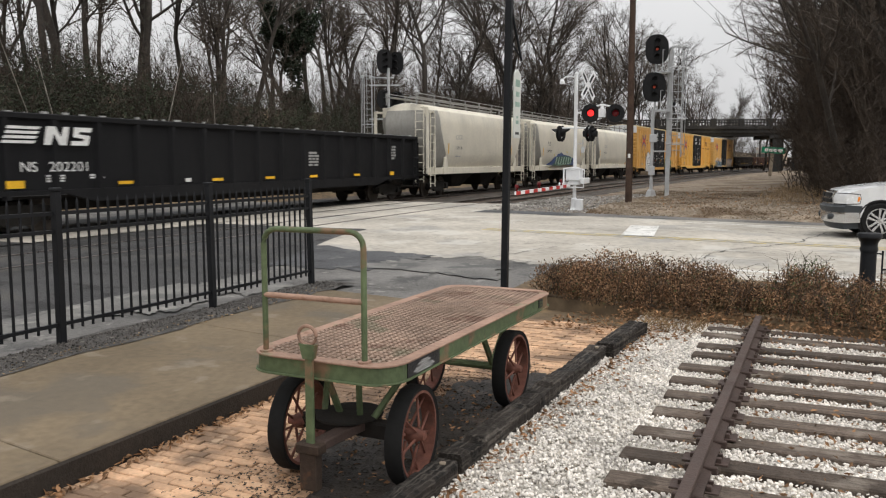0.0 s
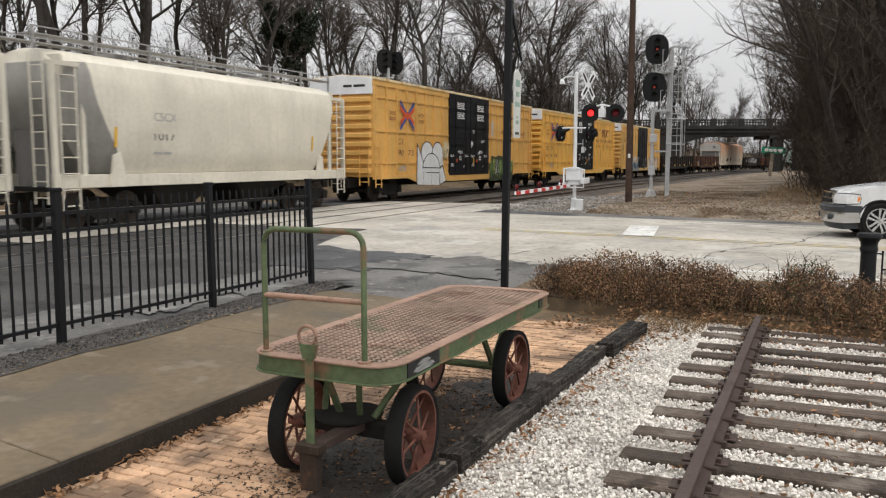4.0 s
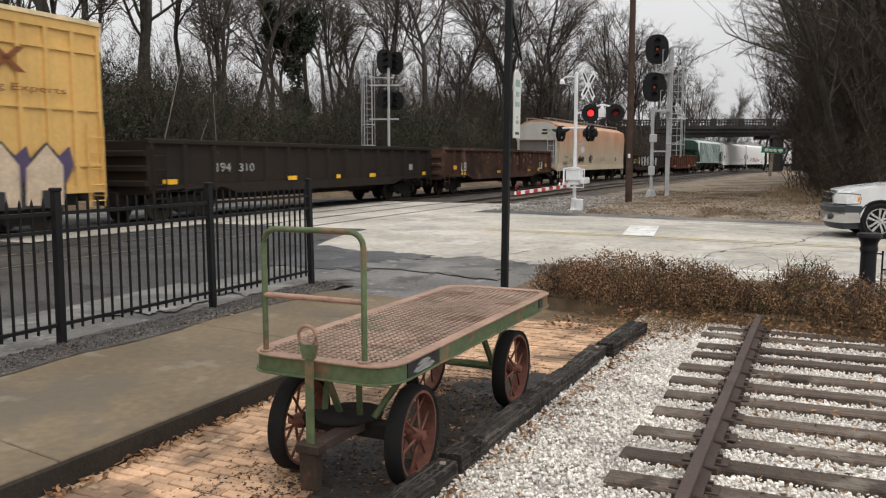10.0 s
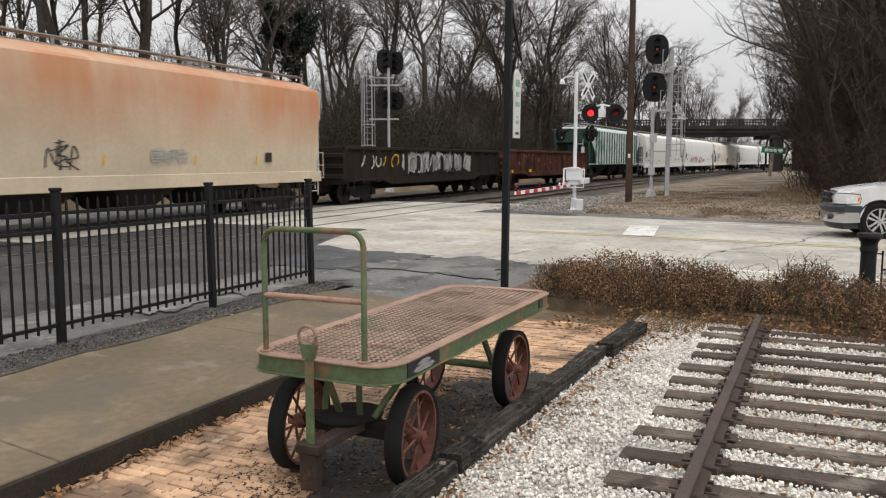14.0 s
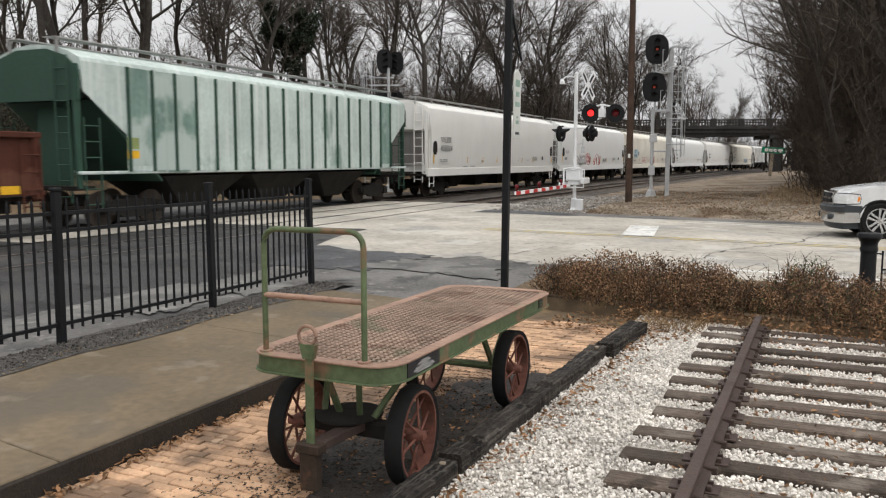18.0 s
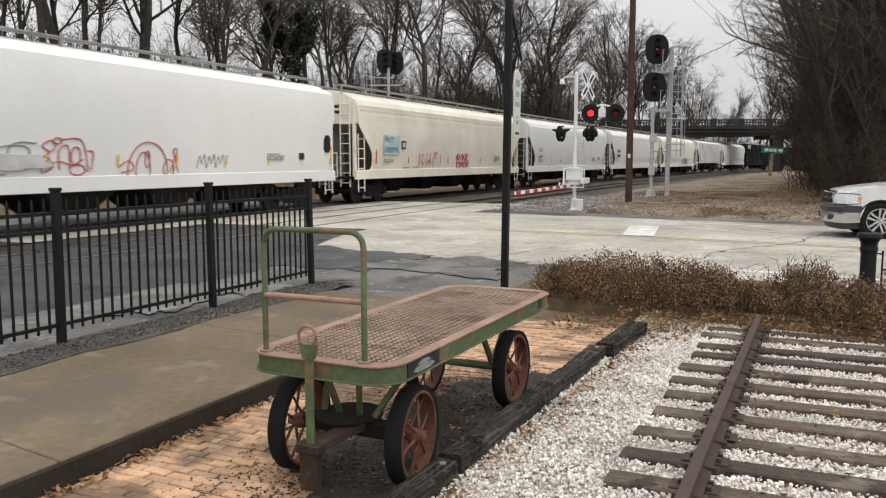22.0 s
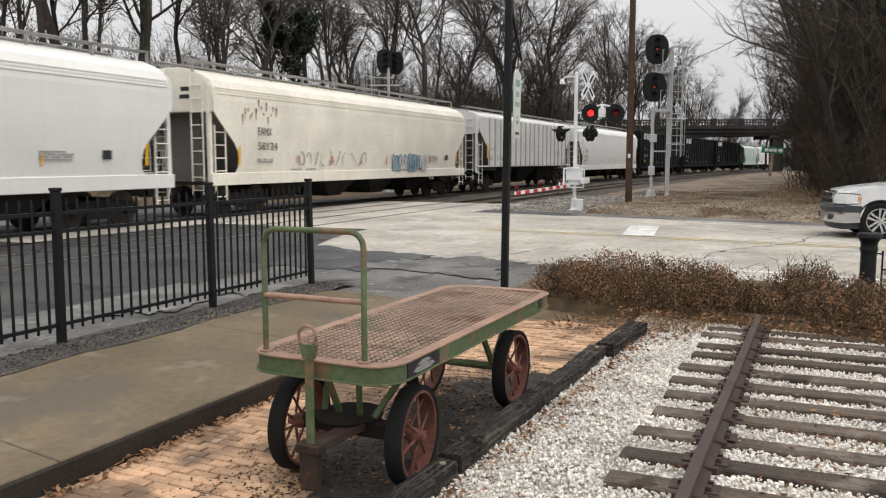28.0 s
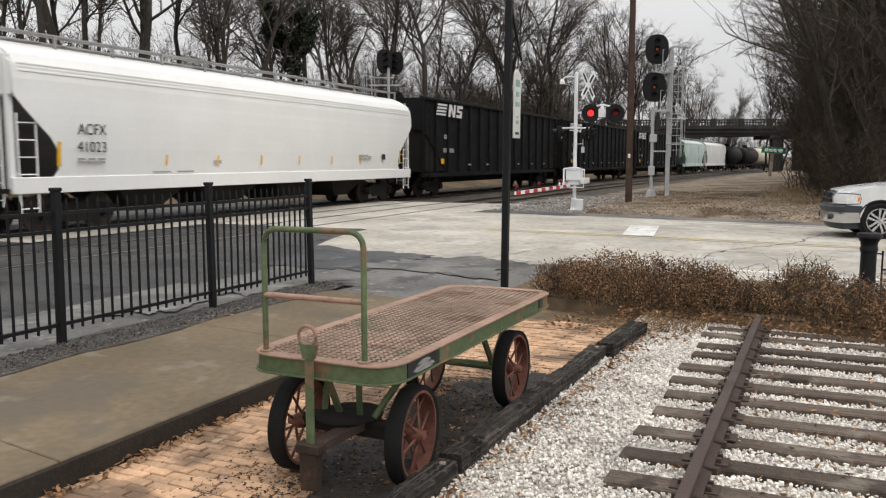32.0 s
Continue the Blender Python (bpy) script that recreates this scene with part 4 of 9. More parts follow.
# ---- foreground: walk, kerb, pavers, gravel, display track ----
RND = random.Random(5)
walk_thing = tagged(thing("footway", "stained brown concrete footway in slabs", "pavement", grid=GRID), kind="structure")
for a, b in ((-6.4, -3.49), (-3.48, -0.58), (-0.57, 2.345), (2.355, 5.265), (5.275, 7.62)):
    part("slab", Shape().box(-6.16, -4.012, a, b, -0.05, 0.16), WALKC, walk_thing, bevel=0.008)
structure("kerb", Shape().box(-4.011, -3.98, -6.4, 7.62, -0.08, 0.157), KERBC, "dark kerb edge of the footway", bevel=0.015)
strip = Shape()
r = random.Random(3)
n = 60
vs = []
for i in range(n + 1):
    y = -8 + 16.2 * i / n
    vs += [(-6.85 + r.uniform(-0.08, 0.08), y, 0.121), (-6.55, y, 0.165 + r.uniform(0, 0.012)), (-6.14 + r.uniform(-0.05, 0.14), y, 0.168)]
strip.add(vs, [(3 * i + j, 3 * i + j + 1, 3 * i + j + 4, 3 * i + j + 3) for i in range(n) for j in range(2)])
structure("gravel_strip", strip, mat("dark crumbled asphalt", (0.085, 0.080, 0.075), 0.95, 0, 0.35, 3, 40, 1.0, 60, [((0.22, 0.2, 0.17), 14, 0.6, 0.7)]), "dark crumbled strip under the fence")

structure("paver_bed", Shape().box(-4.17, -1.8, -4.6, 9.78, -0.09, -0.012), JOINT, "dark sandy bed between the pavers", plan=False)
paving = tagged(thing("brick_paving", "orange clay pavers in running bond", "paving"), kind="structure")
brick_me = Shape().box(-0.098, 0.098, -0.0405, 0.0405, -0.05, 0.0).mesh("brick", 0.006)
rest, count = Shape(), 0
for row in range(162):
    y = 9.70 - 0.0885 * row
    for col in range(-1, 12):
        x = -4.05 + 0.2055 * col + (0.1027 if row % 2 else 0.0)
        if x < -4.17 or x > -2.05:
            continue
        j = (RND.uniform(-0.005, 0.005), RND.uniform(-0.004, 0.004), RND.uniform(-0.006, 0.004))
        if 2.9 < y < 5.6 and count < 300:
            count += 1
            part("brick", brick_me, BRICK, paving, m=pose(x + j[0], y + j[1], j[2], RND.uniform(-1, 1), RND.uniform(-0.8, 0.8), RND.uniform(-1.2, 1.2)))
        else:
            rest.box(x - 0.098 + j[0], x + 0.098 + j[0], y - 0.0405 + j[1], y + 0.0405 + j[1], -0.05, j[2])
tagged(part("further_bricks", rest, BRICKJ, paving), kind="stuff")

structure("gravel_bed", Shape().box(-1.98, 7.0, -3.0, 9.0, -0.1, -0.005), GRIT, "pale limestone gravel bed of the display track")


def stones(seed, n, x0, x1, y0, y1, lo, hi, z, keep=None):
    """Many loose stones, each a rough lump."""
    g = np.random.default_rng(seed)
    c = np.stack([g.uniform(x0, x1, n), g.uniform(y0, y1, n), g.uniform(-0.006, 0.014, n)], 1)
    c[:, 2] += [z(p[0], p[1]) for p in c] if callable(z) else z
    if keep is not None:
        c = c[keep(c)]
        n = len(c)
    gold = (1 + 5 ** 0.5) / 2
    base = np.array([(-1, gold, 0), (1, gold, 0), (-1, -gold, 0), (1, -gold, 0), (0, -1, gold), (0, 1, gold), (0, -1, -gold), (0, 1, -gold), (gold, 0, -1), (gold, 0, 1), (-gold, 0, -1), (-gold, 0, 1)]) / 1.9
    size = g.uniform(lo, hi, (n, 1, 1)) * g.uniform(0.6, 1.15, (n, 1, 3)) * 0.5
    pts = (base[None] * g.uniform(0.72, 1.15, (n, 12, 1)) + g.uniform(-0.20, 0.20, (n, 12, 3))) * size
    a = g.uniform(0, 6.28, n)
    t = g.uniform(-0.6, 0.6, n)
    ca, sa, ct, st = np.cos(a), np.sin(a), np.cos(t), np.sin(t)
    x, y, q = pts[..., 0], pts[..., 1], pts[..., 2]
    y, q = y * ct[:, None] - q * st[:, None], y * st[:, None] + q * ct[:, None]
    x, y = x * ca[:, None] - y * sa[:, None], x * sa[:, None] + y * ca[:, None]
    v = (np.stack([x, y, q], 2) + c[:, None]).reshape(-1, 3)
    tri = np.array([(0, 11, 5), (0, 5, 1), (0, 1, 7), (0, 7, 10), (0, 10, 11), (1, 5, 9), (5, 11, 4), (11, 10, 2), (10, 7, 6), (7, 1, 8), (3, 9, 4), (3, 4, 2), (3, 2, 6), (3, 6, 8), (3, 8, 9), (4, 9, 5), (2, 4, 11), (6, 2, 10), (8, 6, 7), (9, 8, 1)])
    f = (tri[None] + 12 * np.arange(n)[:, None, None]).reshape(-1, 3)
    me = bpy.data.meshes.new("stones")
    me.from_pydata(v.tolist(), [], f.tolist())
    return me


tagged(part("gravel", stones(2, 54000, -1.93, 1.7, 2.3, 8.75, 0.015, 0.036, 0.005), STONE, None, "loose white limestone chips between the ties"), category="gravel", kind="stuff")
tagged(part("strip_gravel", stones(15, 4500, -6.72, -6.14, 2.0, 8.1, 0.010, 0.028, lambda x, y: 0.125 + 0.043 * smooth_step(-6.85, -6.55, x)), mat("dark grit", (0.10, 0.092, 0.085), 0.95, 0, 0.2, 3, 40, 0.3, 40, None, None, 0, 0.6), None, "dark grit along the fence"), category="gravel", kind="stuff")
tagged(part("track_ballast", stones(4, 9000, -11.0, -6.9, 22.0, 33.0, 0.05, 0.11, lambda x, y: max(bank_z(x, y), 0.2)), PALEST, None, "grey crushed stone beside the crossing"), category="gravel", kind="stuff")
tagged(part("bank_stones", stones(6, 12000, -9.0, 1.0, 22.0, 37.0, 0.035, 0.10, bank_z), BANK, None, "scattered stones upon the dirt bank"), category="stones", kind="stuff")

disp = thing("display_track", "short length of rusty rail on weathered ties", "railway track")
tie_m = Shape().box(-1.35, 1.35, -0.10, 0.10, -0.12, 0.046)
tie_me = tie_m.mesh("tie", 0.012)
TIES = [9.92, 9.51, 8.91, 8.46, 7.87, 7.36, 6.91, 6.39, 5.87, 5.35, 4.85, 4.36, 3.87, 3.37, 2.88, 2.39]
for y in TIES:
    part("tie", tie_me, TIE, disp, m=pose(0.185 + RND.uniform(-0.025, 0.025), y + 0.07, RND.uniform(-0.014, 0.008), 0, RND.uniform(-0.4, 0.4), RND.uniform(-0.2, 1.2)))
for cx in (-0.618, 0.93):
    part("rail", Shape().prism([(p[0], p[1]) for p in rail_profile(cx, 0.205)], 1, 1.5, 10.06), RAILM, disp, "rust-brown steel rail")
plate = Shape().box(-0.145, 0.145, -0.075, 0.075, 0, 0.014).box(-0.1, -0.07, -0.02, 0.02, 0, 0.045).box(0.07, 0.1, -0.06, -0.02, 0, 0.045).box(0.07, 0.1, 0.04, 0.07, 0, 0.04).mesh("tie_plate", 0.003)
for y in TIES:
    part("tie_plate", plate, RAILM, disp, m=pose(-0.618, y + 0.07, 0.046))
anchor = Shape().box(-0.10, 0.10, -0.02, 0.02, 0.02, 0.07).mesh("rail_anchor", 0.006)
for y in TIES[:-2]:
    part("rail_anchor", anchor, RAILM, disp, m=pose(-0.618, y - 0.17, 0.03))

for i, (x0, y0, x1, y1, top, w) in enumerate(((-2.185, 1.44, -2.10, 4.57, 0.12, 0.083), (-2.10, 4.60, -2.015, 8.08, 0.13, 0.088), (-1.955, 8.10, -1.875, 9.40, 0.16, 0.098))):
    ln = math.hypot(x1 - x0, y1 - y0)
    s = Shape()
    k = 70
    r = random.Random(20 + i)
    vs = []
    for q in range(k + 1):
        yy = ln * q / k
        for dx, zz in ((-w, -0.06), (-w, top - 0.02), (-w + 0.02, top), (w - 0.02, top), (w, top - 0.02), (w, -0.06)):
            vs.append((dx + r.uniform(-0.007, 0.007) + 0.006 * math.sin(5 * yy + i), yy, zz + (r.uniform(-0.011, 0.006) + 0.008 * math.sin(3.3 * yy + 2 * i) - (0.03 if zz > top - 0.01 and abs(math.sin(2.1 * yy + i)) > 0.985 else 0) if zz > 0 else 0)))
    s.add(vs, [(q * 6 + j, q * 6 + (j + 1) % 6, (q + 1) * 6 + (j + 1) % 6, (q + 1) * 6 + j) for q in range(k) for j in range(6)] + [tuple(range(6)), tuple(range(k * 6, k * 6 + 6))])
    tim = tagged(part("landscape_timber", s, TIMBER, None, "cracked black weathered timber edging the gravel", m=pose(x0, y0, 0, 0, 0, -math.degrees(math.atan2(x1 - x0, y1 - y0))), plan=False), category="timber", group="timbers edging the gravel")
    part("spike", Shape().cyl((0.02, ln - 0.1, top - 0.02), (0.02, ln - 0.1, top + 0.006), 0.022, n=8), PALE, tim)


# ---- loose leaves ----
def flakes(seed, n, box, size, keep=None, flat=0.5, wide=0.45):
    """Small leaf blades, each a bent quad, strewn through a box."""
    g = np.random.default_rng(seed)
    lo, hi = np.array(box[:3]), np.array(box[3:])
    c = lo + (hi - lo) * g.random((n, 3))
    if keep is not None:
        c = c[keep(c)]
        n = len(c)
    u = g.normal(size=(n, 3)) * (1, 1, flat)
    u /= np.linalg.norm(u, axis=1, keepdims=True)
    w = np.cross(u, g.normal(size=(n, 3)) * (flat, flat, 1) + (0, 0, 0.01))
    w /= np.linalg.norm(w, axis=1, keepdims=True)
    s = size * g.uniform(0.6, 1.3, (n, 1))
    nn = np.cross(u, w) * s * 0.25
    v = np.stack([c - u * s, c + w * s * wide + nn * min(1, wide * 3), c + u * s, c - w * s * wide + nn * min(1, wide * 3)], 1).reshape(-1, 3)
    f = np.concatenate([np.stack([4 * np.arange(n), 4 * np.arange(n) + 1, 4 * np.arange(n) + 2], 1), np.stack([4 * np.arange(n), 4 * np.arange(n) + 2, 4 * np.arange(n) + 3], 1)])
    me = bpy.data.meshes.new("leaves")
    me.from_pydata(v.tolist(), [], f.tolist())
    return me


def near_timber(c):
    line_x = -1.87 + (c[:, 1] - 3.7) * 0.045
    d = c[:, 0] - line_x
    return (d > 0) & (np.random.default_rng(1).random(len(c)) < np.exp(-d * 9))


tagged(part("fallen_leaves", flakes(7, 4200, (-1.95, 2.5, 0.024, -1.2, 8.5, 0.048), 0.026, keep=near_timber, flat=0.3), LITTER, None, "brown curled leaves along the timbers"), category="leaves", kind="stuff")
tagged(part("fallen_leaves", flakes(8, 500, (-2.9, 7.6, 0.005, -1.2, 8.6, 0.05), 0.028, flat=0.4), LITTER, None, "heap of dry leaves before the hedge"), category="leaves", kind="stuff")
tagged(part("fallen_leaves", flakes(9, 900, (-0.8, 2.6, 0.02, 1.6, 8.6, 0.06), 0.026, flat=0.4), LITTER, None, "scattered dry leaves between the ties"), category="leaves", kind="stuff")
tagged(part("fallen_leaves", flakes(10, 260, (-3.98, 2.0, 0.005, -3.86, 5.0, 0.03), 0.028, flat=0.4), LITTER, None, "brown leaf crumbs at the foot of the kerb"), category="leaves", kind="stuff")
tagged(part("fallen_leaves", flakes(12, 300, (-2.9, 3.0, 0.005, -2.1, 5.2, 0.02), 0.022, flat=0.3), LITTER, None, "dead leaves under the cart"), category="leaves", kind="stuff")
tagged(part("fallen_leaves", flakes(11, 1500, (-5.5, 22.6, 0.40, 2.2, 42.0, 0.58), 0.045, flat=0.4), LITTER, None, "dead leaves upon the dirt bank"), category="leaves", kind="stuff")
tagged(part("dry_grass", flakes(13, 9000, (-1.9, 25.0, 0.3, 1.2, 42.0, 1.0), 0.17, flat=3.0, wide=0.05, keep=lambda c: (c[:, 2] - 0.3) < 0.75 * np.random.default_rng(3).random(len(c)) ** 2), GRASS, None, "tufts of dry straw-coloured grass at the wood's edge"), category="grass", kind="stuff")
tagged(part("dry_grass", flakes(14, 500, (-1.85, 8.0, 0.0, -1.1, 8.8, 0.10), 0.06, flat=1.0, wide=0.1), GRASS, None, "flattened dry grass before the hedge"), category="grass", kind="stuff")
tagged(part("fallen_leaves", flakes(17, 1800, (-2.2, 8.5, 0.0, 1.9, 9.05, 0.16), 0.026, flat=0.6), LITTER, None, "brown leaf litter under the row of shrubs"), category="leaves", kind="stuff")
tagged(part("dry_grass", flakes(16, 220, (-6.3, 2.5, 0.162, -6.05, 7.6, 0.18), 0.02, flat=0.4), GRASS, None, "dry grass crumbs along the footway edge"), category="grass", kind="stuff")


# ---- dark stain upon the pavers, with the cart's shade painted in ----
STAIN_SHADE = mat("dark stain with cart shade", (0.030, 0.025, 0.021), 0.6, 0, 0.4, 3.0, 30, 0.5, 60, [((0.085, 0.066, 0.052), 4.0, 0.55, 0.7), ((0.15, 0.105, 0.07), 9.0, 0.64, 0.5)])
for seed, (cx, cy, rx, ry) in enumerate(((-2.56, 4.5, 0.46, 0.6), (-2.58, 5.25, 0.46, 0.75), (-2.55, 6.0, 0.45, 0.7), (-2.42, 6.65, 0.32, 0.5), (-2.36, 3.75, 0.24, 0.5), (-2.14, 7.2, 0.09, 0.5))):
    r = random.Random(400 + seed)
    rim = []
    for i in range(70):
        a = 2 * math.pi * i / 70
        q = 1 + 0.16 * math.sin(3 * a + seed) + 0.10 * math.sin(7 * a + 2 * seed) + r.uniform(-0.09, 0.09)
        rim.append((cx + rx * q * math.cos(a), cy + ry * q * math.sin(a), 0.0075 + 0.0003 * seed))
    structure("dirt_patch", Shape().add([(cx, cy, 0.009)] + rim, [(0, 1 + i, 1 + (i + 1) % 70) for i in range(70)]), STAIN_SHADE, "dark stain and painted cart shade upon the pavers", plan=False)


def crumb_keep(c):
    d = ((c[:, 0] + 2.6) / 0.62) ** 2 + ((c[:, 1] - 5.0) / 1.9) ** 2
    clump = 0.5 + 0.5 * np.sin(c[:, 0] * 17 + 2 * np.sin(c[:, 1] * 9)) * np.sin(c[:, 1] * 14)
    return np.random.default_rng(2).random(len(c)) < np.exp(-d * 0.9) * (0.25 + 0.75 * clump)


# dark flakes carry the stain and the painted shade past the patches
tagged(part("dirt_crumbs", flakes(410, 26000, (-3.6, 2.8, 0.004, -2.05, 7.6, 0.012), 0.014, keep=crumb_keep, flat=0.12), STAIN_SHADE, None, "dark crumbs of the stain and painted cart shade", plan=False), category="dirt", kind="stuff")

# ---- baggage cart ----
CGREEN = mat("chipped green cart paint", (0.10, 0.132, 0.068), 0.6, 0, 0.25, 2.5, 20, 0.15, 40, [((0.24, 0.125, 0.08), 3.6, 0.53, 0.7), ((0.05, 0.06, 0.04), 7, 0.62, 0.6)])
CRUST = mat("rust-pink cart deck paint", (0.32, 0.205, 0.152), 0.75, 0, 0.22, 3.0, 25, 0.2, 50, [((0.14, 0.15, 0.085), 3.2, 0.6, 0.6), ((0.16, 0.08, 0.05), 6.0, 0.6, 0.6)])
CWHEEL = mat("rusty red wheel", (0.15, 0.062, 0.045), 0.75, 0, 0.3, 5.0, 30, 0.2, 50, [((0.06, 0.035, 0.028), 6, 0.58, 0.6)])
TYRE = mat("black solid tyre", (0.009, 0.009, 0.009), 0.85, 0, 0.2, 6.0, 30, 0.1)
cart = thing("baggage_cart", "old green baggage cart with rusty mesh deck and spoked wheels", "cart", m=pose(-2.64, 5.41, 0), plan=False, grid=Matrix.Diagonal((0.972, 1.0857, 1, 1)))
hw, hl, zt = 0.53, 1.40, 0.85


def round_rect(w, l, rad, n=6):
    pts = []
    for cx, cy, a0 in ((w - rad, l - rad, 0), (-w + rad, l - rad, 90), (-w + rad, -l + rad, 180), (w - rad, -l + rad, 270)):
        for i in range(n + 1):
            a = radians(a0 + 90 * i / n)
            pts.append((cx + rad * math.cos(a), cy + rad * math.sin(a)))
    return pts


def band(outer, inner, z0, z1):
    n, s = len(outer), Shape()
    vs = [(*p, z0) for p in outer] + [(*p, z1) for p in outer] + [(*p, z1) for p in inner] + [(*p, z0) for p in inner]
    s.add(vs, [(k * n + i, k * n + (i + 1) % n, ((k + 1) % 4) * n + (i + 1) % n, ((k + 1) % 4) * n + i) for k in range(4) for i in range(n)])
    return s


part("deck_rim", band(round_rect(hw, hl, 0.20), round_rect(hw - 0.085, hl - 0.085, 0.11), zt - 0.012, zt), CRUST, cart, "rust-pink flat steel rim", 0.003)
part("side_frame", band(round_rect(hw - 0.012, hl - 0.012, 0.19), round_rect(hw - 0.022, hl - 0.022, 0.18), zt - 0.105, zt - 0.012), CGREEN, cart, "chipped green steel skirt")
part("lower_flange", band(round_rect(hw + 0.004, hl + 0.004, 0.2), round_rect(hw - 0.05, hl - 0.05, 0.15), zt - 0.115, zt - 0.105), CGREEN, cart, "", 0.002)
grid = Shape()
wx, wy = hw - 0.08, hl - 0.08
px_, py_ = 0.105, 0.046
for sgn in (1, -1):
    k = -int((wy * 2 + wx * 2 * py_ / px_) / py_)
    while k * py_ < 2 * wy + 2 * wx:
        y0 = -wy + k * py_
        x_a, x_b = -wx, wx
        sl = sgn * py_ / px_
        ya, yb = y0, y0 + sl * 2 * wx
        ta, tb = 0.0, 1.0
        if abs(yb - ya) > 1e-6:
            lo_t, hi_t = sorted(((-wy - ya) / (yb - ya), (wy - ya) / (yb - ya)))
            ta, tb = max(0, lo_t), min(1, hi_t)
        if tb - ta > 0.02:
            p = Vector((x_a + 2 * wx * ta, ya + (yb - ya) * ta, zt - 0.013))
            q = Vector((x_a + 2 * wx * tb, ya + (yb - ya) * tb, zt - 0.013))
            d = (q - p).normalized()
            nrm = Vector((-d.y, d.x, 0)) * 0.0066
            up = Vector((0, 0, 0.011))
            grid.add([p + nrm - up, p - nrm - up, q - nrm - up, q + nrm - up, p + nrm + up, p - nrm + up, q - nrm + up, q + nrm + up], [(0, 1, 2, 3), (4, 5, 6, 7), (0, 1, 5, 4), (2, 3, 7, 6), (1, 2, 6, 5), (0, 3, 7, 4)])
        k += 1
part("mesh_deck", grid, mat("rusty brown mesh", (0.31, 0.22, 0.168), 0.8, 0, 0.3, 2.0, 12, 0.1, 40, [((0.15, 0.155, 0.10), 2.2, 0.58, 0.6), ((0.12, 0.055, 0.04), 3.0, 0.56, 0.6)]), cart, "rusty expanded metal deck")
for yy in (-0.95, -0.3, 0.35, 1.0):
    part("cross_bearer", Shape().box(-hw + 0.03, hw - 0.03, yy - 0.025, yy + 0.025, zt - 0.075, zt - 0.02), CGREEN, cart)
hx, hy, hc = 0.356, -1.331, -0.048
arc = [(-hx, hy, zt - 0.01), (-hx, hy, 1.51)] + [(-hx + 0.09 * (1 - math.cos(a)), hy, 1.51 + 0.09 * math.sin(a)) for a in (0.4, 0.8, 1.2, 1.57)]
arc += [(-p[0], p[1], p[2]) for p in reversed(arc)]
arc = [(p[0] + hc, p[1], p[2]) for p in arc]
part("push_handle", Shape().sweep(arc, 0.0175, 10), CGREEN, cart, "bent green steel tube handle", smooth=True)
part("handle_bar", Shape().cyl((hc - hx, hy, 1.20), (hc + hx, hy, 1.20), 0.017, n=10), CRUST, cart, smooth=True)
for sx in (hc - hx, hc + hx):
    part("foot_flange", Shape().cyl((sx, hy, zt), (sx, hy, zt + 0.012), 0.04, n=12), CRUST, cart)

WR = 0.312
wheel_rim = Shape().lathe([(WR - 0.035, -0.045), (WR - 0.006, -0.055), (WR, -0.045), (WR, 0.045), (WR - 0.006, 0.055), (WR - 0.035, 0.045), (WR - 0.042, 0.0)], 36, (0, 0, 0), 0)
wheel_rim.f = [f for f in wheel_rim.f if len(f) == 4]
wheel_rim.f += [(6 * 36 + j, 6 * 36 + (j + 1) % 36, (j + 1) % 36, j) for j in range(36)]
RIM_ME = wheel_rim.mesh("tyre", 0, True)
FEL_ME = band([(0.278 * math.cos(2 * math.pi * i / 36), 0.278 * math.sin(2 * math.pi * i / 36)) for i in range(36)], [(0.262 * math.cos(2 * math.pi * i / 36), 0.262 * math.sin(2 * math.pi * i / 36)) for i in range(36)], -0.048, 0.048)
FEL_ME.v = [(z, x, y) for x, y, z in FEL_ME.v]
FEL_ME = FEL_ME.mesh("rim")
HUB_ME = Shape().lathe([(0.012, -0.085), (0.030, -0.08), (0.034, -0.045), (0.048, -0.028), (0.048, 0.028), (0.034, 0.045), (0.030, 0.08), (0.012, 0.09)], 14, (0, 0, 0), 0).mesh("hub", 0, True)
SPOKE_ME = Shape().cyl((0.035, 0, 0.05), (0.0, 0, 0.27), 0.009, 0.008, 6).mesh("spoke")
SPOKE_ME2 = Shape().cyl((-0.035, 0, 0.05), (0.0, 0, 0.27), 0.009, 0.008, 6).mesh("spoke")
for wx0, wy0, turn in ((0.41, -0.955, 4), (-0.405, -1.013, 4), (0.40, 0.70, 0), (-0.405, 0.70, 0)):
    w = part("wheel", FEL_ME, CWHEEL, cart, "rusty spoked iron wheel with black tyre", m=pose(wx0, wy0, WR, 17 * wx0 * 10, 0, turn))
    part("tyre", RIM_ME, TYRE, w)
    part("hub", HUB_ME, CWHEEL, w)
    for i in range(12):
        part("spoke", SPOKE_ME if i % 2 else SPOKE_ME2, CWHEEL, w, m=pose(0, 0, 0, 30 * i + 7))
part("axle", Shape().cyl((-0.43, 0.69, WR), (0.345, 0.69, WR), 0.03, n=10), CGREEN, cart)
part("axle", Shape().cyl((-0.41, -1.013, WR), (0.35, -0.967, WR), 0.028, n=10), DARKU, cart)
for sx in (-0.30, 0.23):
    for yy in (0.33, 1.0):
        part("brace", Shape().sweep([(sx * 1.15, yy, zt - 0.1), (sx, 0.69, WR + 0.02)], 0.026, 6), CGREEN, cart)
part("fifth_wheel", Shape().lathe([(0.19, 0.385), (0.215, 0.39), (0.215, 0.405), (0.19, 0.41), (0.06, 0.41)], 24, (-0.04, -0.98, 0)), DARKU, cart, "dark turntable plate", smooth=True)
fr = Shape()
